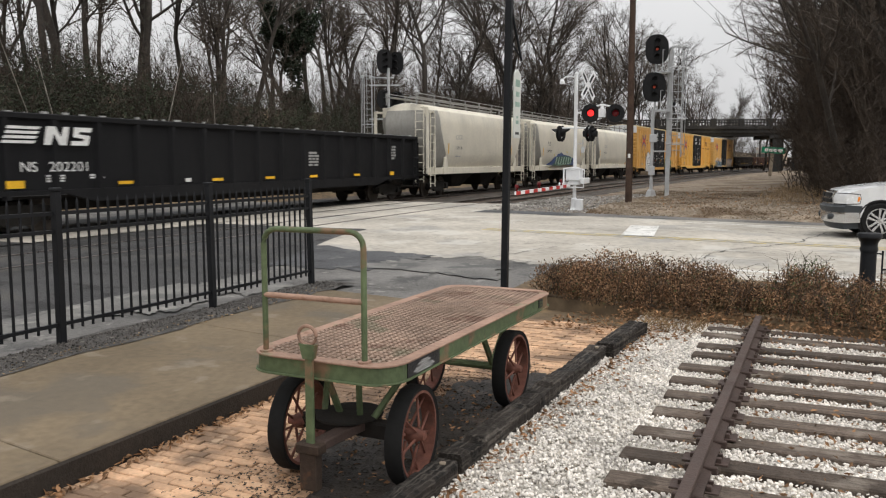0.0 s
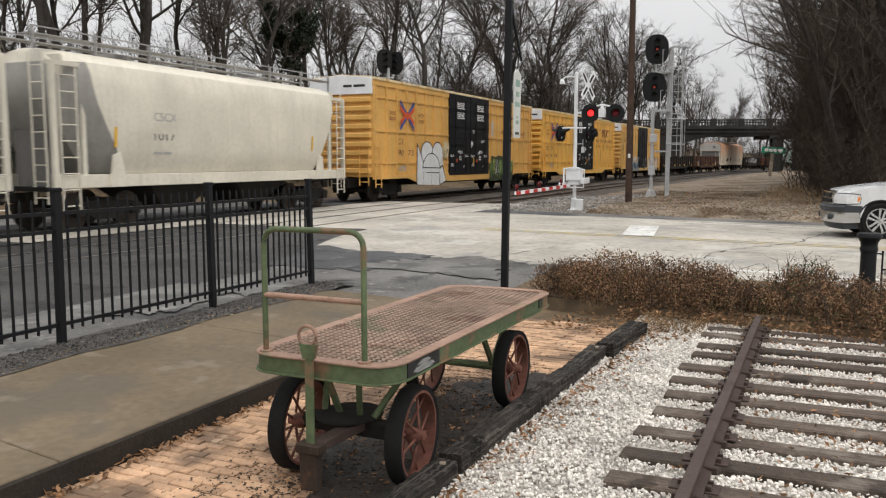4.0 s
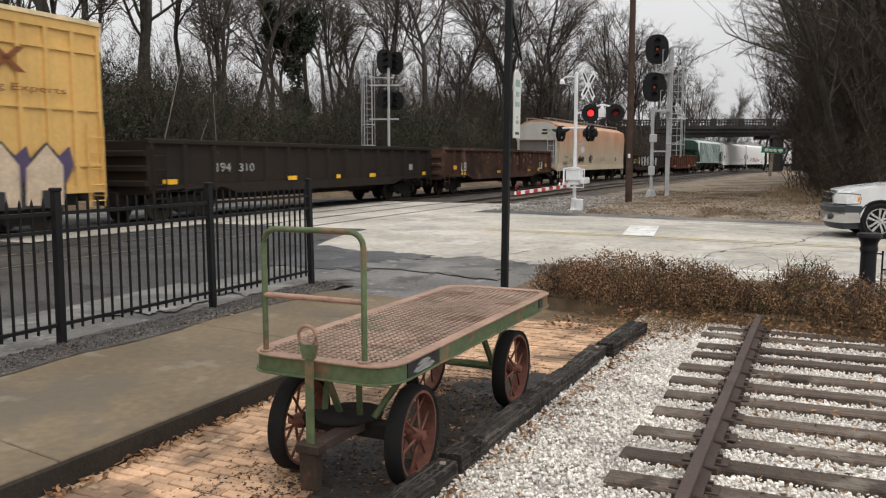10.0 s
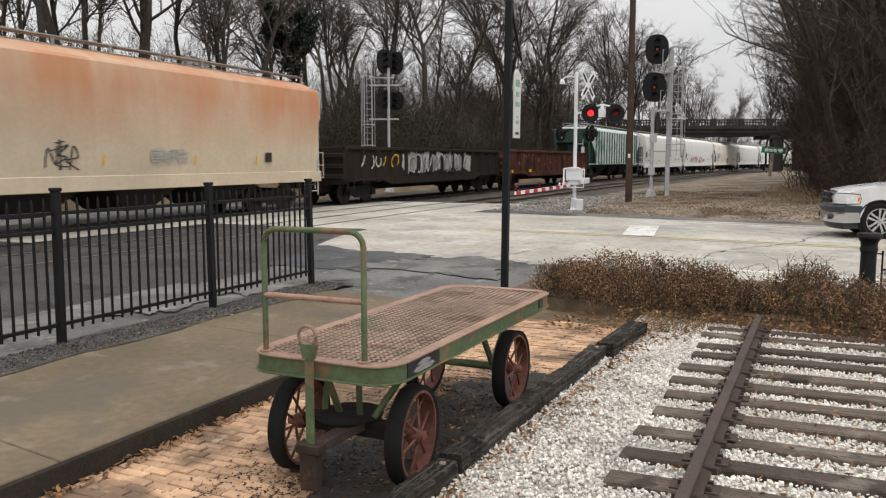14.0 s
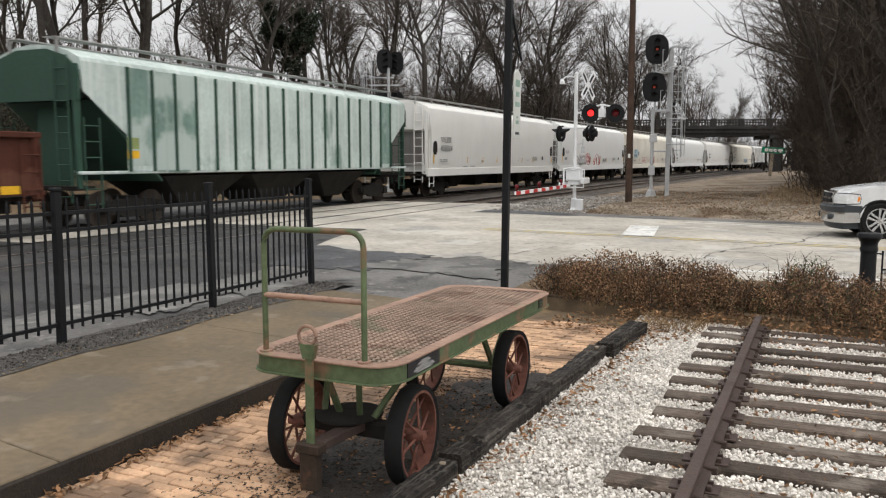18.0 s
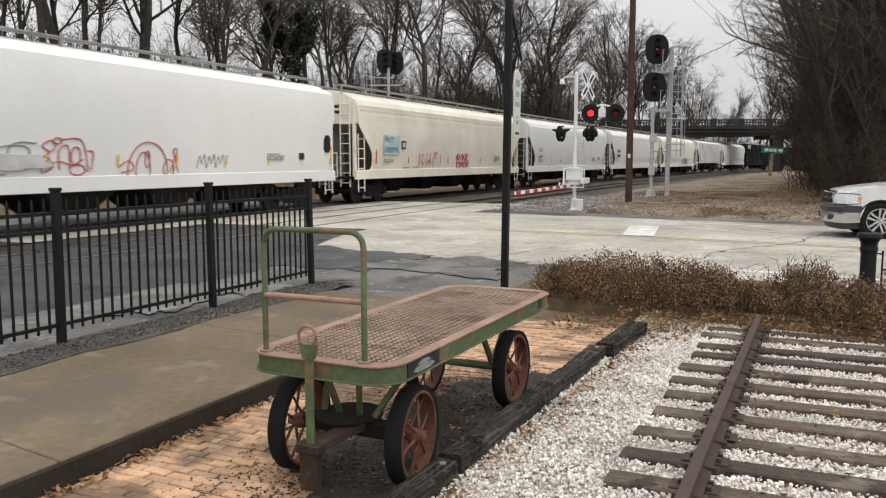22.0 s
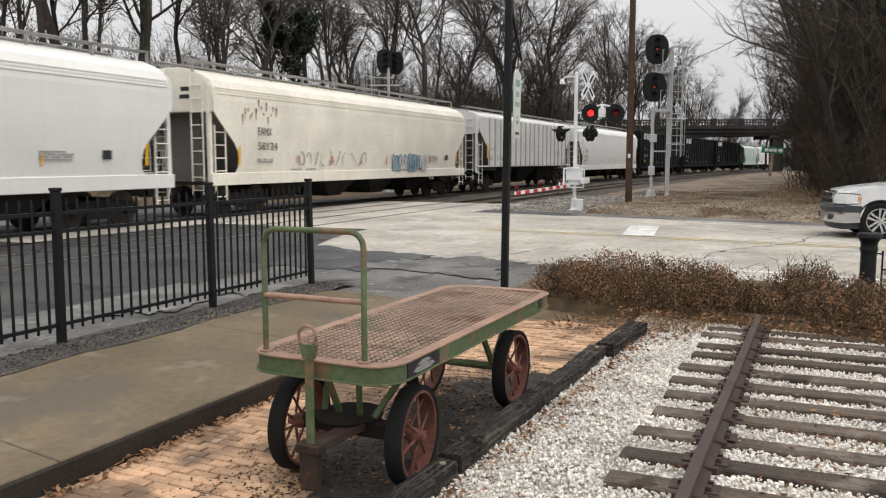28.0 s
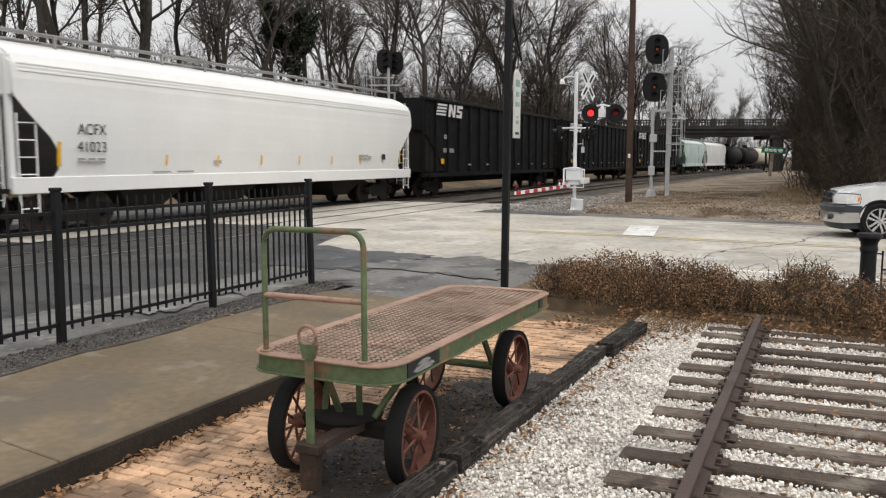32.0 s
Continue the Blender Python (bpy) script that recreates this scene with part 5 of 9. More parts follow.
for sx in (-0.24, -0.08, 0.12, 0.26):
    fr.sweep([(sx * 1.35 - 0.04, -0.98 + (0.25 if abs(sx) > 0.2 else -0.14), zt - 0.1), (sx * 0.75 - 0.04, -1.0, 0.40)], 0.022, 6)
part("turntable_leg", fr, CGREEN, cart, "dark green splayed legs")
part("front_bolster", Shape().box(-0.38, 0.28, -1.04, -0.94, 0.28, 0.38), DARKU, cart, bevel=0.01)
part("draw_arm", Shape().add([(-0.05, -1.44, 0.31), (0.05, -1.44, 0.31), (0.14, -0.88, 0.33), (0.02, -0.88, 0.33), (-0.05, -1.44, 0.36), (0.05, -1.44, 0.36), (0.14, -0.88, 0.39), (0.02, -0.88, 0.39)], [(0, 1, 2, 3), (4, 5, 6, 7), (0, 1, 5, 4), (1, 2, 6, 5), (2, 3, 7, 6), (3, 0, 4, 7)]), RAILM, cart, "rusty draw arm", bevel=0.005)
part("tongue_foot", Shape().box(-0.062, 0.062, -1.472, -1.412, 0.09, 0.33).box(-0.085, 0.085, -1.48, -1.40, 0.31, 0.37), mat("dark rusty iron", (0.045, 0.031, 0.023), 0.8, 0, 0.35, 5, 30, 0.3, 40, [((0.12, 0.06, 0.035), 9, 0.58, 0.6)]), cart, "rusty folded drawbar foot", 0.008)
part("tongue", Shape().box(-0.026, 0.026, -1.452, -1.428, 0.36, 0.93), CGREEN, cart, "upright green drawbar", 0.004)
ring = [(-0.01 + 0.062 * math.cos(2 * math.pi * i / 18), -1.44, 1.005 + 0.056 * math.sin(2 * math.pi * i / 18)) for i in range(18)]
grip = part("pull_ring", Shape().sweep(ring, 0.011, 7, True), CRUST, cart, "rusty pull ring", smooth=True)
part("ring_socket", Shape().prism([(-0.035, 0.87), (0.035, 0.87), (0.052, 0.955), (-0.058, 0.955)], 1, -1.458, -1.422), CGREEN, grip)
PLAQ = mat("black enamel plaque", (0.02, 0.02, 0.022), 0.4)
pl = part("plaque", Shape().box(hw - 0.012, hw - 0.006, -1.207, -0.813, zt - 0.1, zt - 0.014), PLAQ, cart, "black plaque with small white print")
sb = Shape()
for i in range(6):
    wv = (0.10, 0.15, 0.09, 0.22, 0.26, 0.2)[i]
    sb.box(hw - 0.006, hw - 0.004, -1.01 - wv / 2, -1.01 + wv / 2, zt - 0.034 - i * 0.0115, zt - 0.0315 - i * 0.0115)
part("plaque_print", sb, INKW, pl)
tag = part("metal_tag", Shape().box(hw - 0.012, hw - 0.006, 1.0, 1.09, zt - 0.085, zt - 0.02), PLAQ, cart, "small dark number tag")
part("tag_print", Shape().box(hw - 0.006, hw - 0.004, 1.02, 1.07, zt - 0.048, zt - 0.036).box(hw - 0.006, hw - 0.004, 1.02, 1.07, zt - 0.074, zt - 0.06), CGREEN, tag)

# ---- picket fence ----
fence = thing("picket_fence", "black steel picket fence with pointed pickets", "fence", grid=GRID)
FX = -6.63
POSTS = [-5.8, -3.84, -1.88, 0.08, 2.04, 4.00, 5.96, 7.86]
post_me = Shape().box(-0.038, 0.038, -0.038, 0.038, 0.05, 1.70).box(-0.046, 0.046, -0.046, 0.046, 1.70, 1.735).mesh("post", 0.006)
pick_me = Shape().box(-0.010, 0.010, -0.010, 0.010, 0.29, 1.58).add([(-0.010, -0.010, 1.58), (0.010, -0.010, 1.58), (0.010, 0.010, 1.58), (-0.010, 0.010, 1.58), (0, 0, 1.64)], [(0, 1, 4), (1, 2, 4), (2, 3, 4), (3, 0, 4)]).mesh("picket")
for y in POSTS:
    part("post", post_me, BLACKP, fence, m=pose(FX + RND.uniform(-0.01, 0.01), y, 0, RND.uniform(-0.6, 0.6), RND.uniform(-0.6, 0.6)))
for a, b in zip(POSTS, POSTS[1:]):
    for z in (0.36, 1.30, 1.48):
        part("rail", Shape().box(FX - 0.018, FX + 0.018, a + 0.04, b - 0.04, z - 0.018, z + 0.018), BLACKP, fence)
    k = 16
    for i in range(1, k + 1):
        part("picket", pick_me, BLACKP, fence, m=pose(FX, a + (b - a) * i / (k + 1), 0))

# ---- road marks, patches and cracks ----
def road_z(x, y):
    return 0.10 + 0.13 * smooth_step(8, 14, max(y, -x - 2)) + 0.024


def marking(name, x0, y0, x1, y1, w, material, label):
    s = Shape()
    k = max(int(math.hypot(x1 - x0, y1 - y0) / 0.8), 1)
    d = Vector((x1 - x0, y1 - y0, 0)).normalized()
    nrm = Vector((-d.y, d.x, 0)) * w / 2
    vs = []
    for i in range(k + 1):
        p = Vector((x0 + (x1 - x0) * i / k, y0 + (y1 - y0) * i / k, 0))
        for q in (p - nrm, p + nrm):
            vs.append((q.x, q.y, road_z(q.x, q.y) + 0.006))
    s.add(vs, [(2 * i, 2 * i + 1, 2 * i + 3, 2 * i + 2) for i in range(k)])
    return structure(name, s, material, label)


PAINTW = mat("worn white road paint", (0.66, 0.65, 0.62), 0.7, 0, 0.15, 2, 12, 0.1, 40, [((0.36, 0.35, 0.32), 5, 0.55, 0.7)])
PAINTY = mat("faded yellow road paint", (0.50, 0.40, 0.18), 0.75, 0, 0.15, 2, 12, 0.1, 40, [((0.36, 0.345, 0.315), 3, 0.5, 0.9)])
marking("edge_line", -3.9, 11.85, 14, 12.35, 0.13, PAINTW, "worn white edge line of the road")
marking("edge_line_second", -2.6, 11.50, 14, 11.95, 0.06, PAINTW, "thin white line near the hedge")
marking("centre_line", -7.5, 15.55, 14, 16.35, 0.13, PAINTY, "faded yellow centre line")
marking("centre_line_second", -7.5, 15.83, 14, 16.63, 0.11, PAINTY, "faded yellow centre line")
marking("far_edge_line", -3.3, 20.1, 14, 20.35, 0.12, PAINTW, "worn white edge line on the far side")
marking("arrow_mark", -3.70, 15.90, -4.11, 18.58, 0.74, PAINTW, "white painted block on the road")


def patch(name, cx, cy, rx, ry, material, label, seed, up=0.004):
    r = random.Random(seed)
    k = 130
    rings, vs = 8, [(cx, cy, road_z(cx, cy) + up)]
    rim = []
    for i in range(k):
        a = 2 * math.pi * i / k
        q = 1 + 0.14 * math.sin(3 * a + seed) + 0.06 * math.sin(11 * a + 2 * seed) + 0.04 * math.sin(23 * a) + r.uniform(-0.05, 0.05)
        rim.append((rx * q * max(-0.85, min(0.85, 1.2 * math.cos(a))), ry * q * max(-0.85, min(0.85, 1.2 * math.sin(a)))))
    for g in range(1, rings + 1):
        for dx, dy in rim:
            x, y = cx + dx * g / rings, cy + dy * g / rings
            vs.append((x, y, road_z(x, y) + up))
    fs = [(0, 1 + i, 1 + (i + 1) % k) for i in range(k)]
    fs += [(1 + g * k + i, 1 + g * k + k + i, 1 + g * k + k + (i + 1) % k, 1 + g * k + (i + 1) % k) for g in range(rings - 1) for i in range(k)]
    return structure(name, Shape().add(vs, fs), material, label)


DUSTY = mat("dusty pale asphalt", (0.185, 0.18, 0.17), 0.9, 0, 0.3, 0.9, 24, 0.7, 50, [((0.10, 0.10, 0.098), 1.6, 0.52, 0.8), ((0.32, 0.31, 0.28), 2.4, 0.60, 0.6)])
patch("asphalt_patch", -8.6, 10.2, 2.3, 1.3, ASPHD, "dark asphalt patch", 1, 0.006)
patch("asphalt_patch_second", -12.3, 6.0, 4.2, 2.2, ASPHD, "dark asphalt patch", 2)
patch("asphalt_patch_third", -9.0, 21.3, 2.2, 0.7, ASPHD, "dark asphalt patch beside the rails", 3, 0.008)
slab("asphalt_shoulder", -8.5, 14, 20.9, 22.3, 0.028, ASPH, "grey asphalt shoulder of the road", 20, 4)
patch("dusty_patch", -8.6, 4.7, 1.3, 1.1, DUSTY, "pale dusty asphalt patch", 5, 0.009)
patch("dusty_patch", -7.6, 7.4, 0.8, 0.7, DUSTY, "pale dusty asphalt patch", 8, 0.009)
patch("dusty_patch", -8.1, 6.2, 1.1, 0.9, DUSTY, "pale dusty asphalt patch", 9, 0.011)
patch("dusty_patch", -5.7, 10.1, 1.4, 0.6, DUSTY, "pale dusty asphalt patch", 10, 0.013)
patch("dusty_patch_second", -11.6, 8.1, 2.2, 0.6, DUSTY, "pale dusty asphalt patch", 6, 0.009)


def crack(pts, w, seed):
    r = random.Random(seed)
    s = Shape()
    fine = []
    for (x0, y0), (x1, y1) in zip(pts, pts[1:]):
        k = max(int(math.hypot(x1 - x0, y1 - y0) / 0.16), 1)
        fine += [(x0 + (x1 - x0) * i / k + r.uniform(-0.06, 0.06), y0 + (y1 - y0) * i / k + r.uniform(-0.04, 0.04)) for i in range(k)]
    vs = []
    for i, (x, y) in enumerate(fine):
        x2, y2 = fine[min(i + 1, len(fine) - 1)]
        d = Vector((x2 - x, y2 - y + 1e-4, 0)).normalized()
        q = Vector((-d.y, d.x, 0)) * w * r.uniform(0.08, 0.45)
        z = road_z(x, y) + 0.013
        vs += [(x + q.x, y + q.y, z), (x - q.x, y - q.y, z)]
    s.add(vs, [(2 * i, 2 * i + 1, 2 * i + 3, 2 * i + 2) for i in range(len(fine) - 1)])
    return structure("crack", s, CRACK, "dark crack across the pavement")


crack([(-6.9, 8.2), (-5.6, 9.3), (-5.2, 10.6), (-4.4, 11.4)], 0.05, 1)
crack([(-7.4, 9.4), (-6.3, 9.7), (-5.3, 11.5), (-4.6, 13.4)], 0.04, 2)
crack([(-8.8, 8.6), (-6.9, 8.1), (-5.0, 8.3)], 0.03, 3)
crack([(-4.0, 13.8), (0.5, 14.2), (6, 14.4)], 0.03, 4)
crack([(-2.0, 12.2), (-1.6, 14.2), (-0.5, 16.0), (0.2, 18.9)], 0.045, 5)
crack([(-9.0, 13.2), (-5, 13.7), (-2.6, 13.6)], 0.035, 6)
crack([(-11, 17.4), (-6, 17.9), (-1.5, 18.2), (5, 18.4)], 0.03, 7)
crack([(-13.5, 8.0), (-10, 7.2), (-7, 7.0)], 0.022, 8)
crack([(-14, 4.0), (-10, 4.7), (-7.2, 4.9)], 0.022, 9)
crack([(0.6, 11.6), (1.4, 14.4), (2.6, 17.5)], 0.04, 10)


# ---- black pole with hanging sign ----
lamp = thing("black_pole", "tall slim black steel pole with a narrow hanging sign", "pole", m=pose(-3.94, 8.93, 0.14, 0, 0.55, 0))
part("shaft", Shape().box(-0.047, 0.047, -0.047, 0.047, 0, 5.4), BLACKP, lamp, bevel=0.008)
part("base_plate", Shape().box(-0.11, 0.11, -0.11, 0.11, 0, 0.02), BLACKP, lamp)
arm = part("bracket", Shape().sweep([(0.03, 0.02, 3.95), (0.10, 0.05, 3.60), (0.17, 0.08, 3.25)], 0.018, 6).sweep([(0.03, 0.02, 3.50), (0.17, 0.08, 3.28)], 0.012, 6), BLACKP, lamp, "black sign bracket")
SIGNW = mat("weathered white sign face", (0.62, 0.64, 0.60), 0.5, 0, 0.08, 3, 20, 0.05)
SIGNG = mat("pale green print", (0.30, 0.42, 0.36), 0.6)
sign_m = pose(0.10, -0.03, 2.18, 0, 0, 92)
board = part("sign_board", Shape().prism([(-0.0, 0.0), (0.30, 0.0), (0.30, 0.90), (0.15, 0.97), (0.0, 0.90)], 1, -0.008, 0.008), SIGNW, lamp, "narrow white hanging sign board", 0.003, m=sign_m)
sp = Shape()
for i, (z, h, w) in enumerate(((0.72, 0.10, 0.2), (0.58, 0.07, 0.16), (0.44, 0.07, 0.2), (0.28, 0.03, 0.08), (0.20, 0.05, 0.12))):
    sp.box(0.15 - w / 2, 0.15 + w / 2, -0.0105, -0.008, z, z + h)
part("sign_print", sp, SIGNG, board, "pale green printed blocks")
part("sign_foot_print", Shape().box(0.07, 0.23, -0.0105, -0.008, 0.05, 0.085), INKB, board)

# ---- wooden utility pole ----
up = thing("utility_pole", "brown creosoted wooden utility pole", "pole", m=pose(-6.49, 26.36, 0.2, 0, -0.1, 0))
part("shaft", Shape().lathe([(0.135, 0), (0.13, 2), (0.12, 6), (0.105, 12)], 14), POLEW, up, smooth=True)
part("tag", Shape().box(-0.03, 0.06, -0.14, -0.125, 1.9, 2.05), INKW, up, "small white tag")
cross = part("cross_arm", Shape().box(-1.2, 1.2, -0.2, -0.1, 11.0, 11.12), POLEW, up)
WIREM = mat("black cable", (0.03, 0.03, 0.032), 0.6)
for i, (z0, dx) in enumerate(((11.2, -1.0), (11.2, 1.0), (10.4, 0.2))):
    pts = []
    for k in range(25):
        t = k / 24
        pts.append((-6.49 + dx + t * (9 + dx), 26.3 + 100 * t, z0 + 2.0 * t - 4 * 2.2 * t * (1 - t)))
    tagged(part("overhead_wire", Shape().sweep(pts, 0.010, 4), WIREM, None, "thin black overhead wire along the tracks"), category="wire", group="overhead wires")

# ---- crossing signal with gate ----
LIT = mat("lit red lens", (1.0, 0.03, 0.03), 0.3, 0, 0.05, 3, 20, 0, 10, glow=1.5)
DIM = mat("dull red lens", (0.10, 0.006, 0.008), 0.25, 0, 0.1, 3, 20, 0, 10, glow=0.1)
AMB = mat("faint orange lens", (0.40, 0.06, 0.03), 0.3, 0, 0.05, 3, 20, 0, 10, glow=0.18)
MATTK = mat("matt black sheet metal", (0.011, 0.011, 0.012), 0.6, 0, 0.2, 3, 20, 0.05)
cs = thing("crossing_signal", "white level crossing signal with crossbuck, red lamps and gate", "crossing signal", m=pose(-7.45, 22.74, 0.26))
part("mast", Shape().cyl((0, 0, 0.2), (0, 0, 4.62), 0.062, n=14), WHITE, cs, smooth=True)
part("mast_cap", Shape().lathe([(0.07, 4.62), (0.075, 4.66), (0.05, 4.71), (0.01, 4.73)], 12), WHITE, cs)
part("base", Shape().box(-0.17, 0.17, -0.17, 0.17, 0, 0.06).lathe([(0.16, 0.06), (0.12, 0.12), (0.11, 0.42), (0.08, 0.46)], 12), WHITE, cs, bevel=0.008)
part("junction_box", Shape().box(0.08, 0.3, -0.16, 0.1, 0.02, 0.42), WHITE, cs, bevel=0.015)
buck = part("crossbuck", Shape().box(0.36, 0.385, -0.03, 0.03, 4.2, 4.34), WHITE, cs, "white crossbuck boards with dark letters")
for a in (45, -45):
    bd = part("board", Shape().box(0, 0.014, -0.61, 0.61, -0.115, 0.115), WHITE, buck, m=pose(0.40 + (0.016 if a > 0 else 0), -0.02, 4.27, 0, 0, -13) @ pose(0, 0, 0, a))
    part("board_print", Shape().box(0.014, 0.016, -0.5, -0.12, -0.05, 0.05).box(0.014, 0.016, 0.12, 0.5, -0.05, 0.05), INKB, bd)
part("buck_bracket", Shape().cyl((0, 0, 4.3), (0.38, -0.02, 4.3), 0.022, n=8).cyl((0, 0, 4.1), (0.38, -0.02, 4.1), 0.022, n=8), SILVER, cs)
part("bell", Shape().sweep([(0, 0, 4.55), (-0.3, -0.1, 4.58), (-0.42, -0.14, 4.5)], 0.025, 6).lathe([(0.09, 4.33), (0.08, 4.42), (0.03, 4.5)], 12, (-0.45, -0.15, 0)), WHITE, cs, "small white bell arm")
part("crossarm", Shape().cyl((0, 0, 3.35), (1.35, 0.52, 3.35), 0.03, n=8).lathe([(0.09, 3.46), (0.06, 3.52), (0.03, 3.60)], 10, (0.83, 0.32, 0)).box(0.73, 0.93, 0.2, 0.42, 3.2, 3.48), WHITE, cs)
part("arm_wing", Shape().sweep([(0.40, 0.16, 3.53), (0.83, 0.32, 3.62), (1.27, 0.50, 3.53)], 0.03, 6), WHITE, cs)


def flasher(parent, x, y, z, turn, lens, r=0.31):
    f = part("flasher", Shape().lathe([(r, 0), (r, 0.02), (r * 0.45, 0.03), (r * 0.42, 0.18), (r * 0.2, 0.2)], 24, (0, 0, 0), 1), MATTK, parent, "round black lamp shield", smooth=True, m=pose(x, y, z, 0, 0, turn))
    part("lens", Shape().lathe([(0.005, -0.035), (0.07, -0.03), (0.105, -0.01), (0.11, 0.0)], 20, (0, 0, 0), 1), lens, f, smooth=True)
    vis = Shape()
    k = 14
    vs = []
    for i in range(k + 1):
        a = radians(-20 + 220 * i / k)
        for d, l in ((0.0, 0.165), (-0.30 * max(0.15, math.sin(a)), 0.165)):
            vs.append((l * math.cos(a), d, l * math.sin(a)))
    vis.add(vs, [(2 * i, 2 * i + 1, 2 * i + 3, 2 * i + 2) for i in range(k)])
    part("hood", vis, MATTK, f)
    return f


flasher(cs, 0.48, 0.13, 3.34, 18, LIT)
flasher(cs, 1.26, 0.42, 3.33, 18, DIM)
for sx in (-1, 1):
    flasher(cs, sx * 0.42, sx * 0.16, 2.65, 80, DIM, 0.27)
    flasher(cs, sx * 0.52, sx * 0.16, 2.65, 260, DIM, 0.27)
part("lower_crossarm", Shape().cyl((-0.5, -0.18, 2.84), (0.5, 0.18, 2.84), 0.028, n=8).sweep([(-0.5, -0.18, 2.84), (-0.42, -0.2, 2.5)], 0.02, 6).sweep([(0.5, 0.18, 2.84), (0.42, 0.1, 2.5)], 0.02, 6), WHITE, cs)
part("notice_plate", Shape().box(0.22, 0.34, -0.06, -0.05, 2.0, 2.2).cyl((0.0, 0, 2.3), (0.28, -0.05, 2.3), 0.015, n=6).cyl((0.28, -0.05, 2.2), (0.28, -0.05, 2.45), 0.012, n=6), SILVER, cs)
mech = part("gate_mechanism", Shape().box(-0.27, 0.24, -0.2, 0.2, 1.05, 1.45).box(-0.2, 0.2, -0.14, 0.14, 0.9, 1.05), WHITE, cs, "white gate machine housing", 0.03)
part("guard_rail", Shape().sweep([(-0.33, -0.2, 1.45), (-0.33, -0.2, 0.85), (-0.1, -0.25, 0.82), (0.34, -0.1, 0.82), (0.36, -0.1, 1.42), (0.1, -0.25, 1.5), (-0.33, -0.2, 1.45)], 0.03, 7), WHITE, mech)
part("counterweight", Shape().box(-0.42, -0.30, -0.5, 0.5, 0.88, 1.0).box(0.30, 0.42, -0.4, 0.4, 0.95, 1.15), WHITE, mech, bevel=0.02)
GATER = mat("red retroreflective stripe", (0.50, 0.045, 0.04), 0.5)
gate = part("gate_arm", Shape().box(-0.10, -0.065, -5.75, -0.3, 0.84, 0.94), WHITE, cs, "lowered gate arm in red and white stripes", m=pose(0, 0, 0, 0.7))
for i in range(7):
    part("stripe", Shape().box(-0.064, -0.06, -5.7 + i * 0.76, -5.32 + i * 0.76, 0.838, 0.942), GATER, gate)
for i, yy in enumerate((-5.6, -3.6, -1.3)):
    part("gate_lamp", Shape().cyl((-0.08, yy, 0.94), (-0.08, yy, 1.02), 0.03, n=8).cyl((-0.12, yy, 1.08), (-0.04, yy, 1.08), 0.06, n=10), DIM, gate)


# ---- block signals ----
def signal_head(parent, x, y, z, turn, lens, w=0.50, h=0.64):
    out = []
    for i in range(28):
        a = 2 * math.pi * i / 28
        out.append((w * math.copysign(abs(math.cos(a)) ** 0.8, math.cos(a)), h * math.copysign(abs(math.sin(a)) ** 0.75, math.sin(a))))
    hd = part("signal_head", Shape().prism(out, 1, -0.02, 0.02).box(-0.17, 0.17, 0.02, 0.3, -0.45, 0.45), MATTK, parent, "oval black signal shield", 0.008, m=pose(x, y, z, 0, 0, turn))
    for k, q in enumerate((0.34, 0.0, -0.34)):
        part("lens", Shape().lathe([(0.004, -0.03), (0.045, -0.028), (0.06 if k == 1 else 0.10, -0.021)], 16, (0, 0, q), 1), lens if k == 1 else MATTK, hd)
        vis = Shape()
        vs = []
        for i in range(13):
            a = radians(-20 + 220 * i / 12)
            for d in (-0.02, -0.02 - 0.26 * max(0.2, math.sin(a))):
                vs.append((0.125 * math.cos(a), d, q + 0.125 * math.sin(a)))
        vis.add(vs, [(2 * i, 2 * i + 1, 2 * i + 3, 2 * i + 2) for i in range(12)])
        part("hood", vis, MATTK, hd)
    return hd


def caged_ladder(parent, x, y, z0, z1, w=0.42, cage0=2.2, deep=0.62):
    s = Shape()
    for sx in (-w / 2, w / 2):
        s.cyl((x + sx, y, z0), (x + sx, y, z1), 0.028, n=6)
    z = z0 + 0.3
    while z < z1:
        s.cyl((x - w / 2, y, z), (x + w / 2, y, z), 0.014, n=5)
        z += 0.32
    part("ladder", s, SILVER, parent, "aluminium ladder")
    c = Shape()
    top = z1 + 0.1
    for zz in (top, top - 0.88, cage0 + 1.6, cage0 + 0.5):
        c.sweep([(x - w / 2, y, zz)] + [(x + 0.36 * math.cos(a), y - 0.1 - deep * math.sin(a), zz) for a in (math.pi, 2.5, 2.0, 1.57, 1.1, 0.6, 0.0)] + [(x + w / 2, y, zz)], 0.026, 5)
    for a in (math.pi, 2.3, 1.57, 0.85, 0.0):
        c.cyl((x + 0.36 * math.cos(a), y - 0.1 - deep * math.sin(a), cage0), (x + 0.36 * math.cos(a), y - 0.1 - deep * math.sin(a), top), 0.013, n=4)
    part("safety_cage", c, SILVER, parent, "aluminium safety cage hoops")


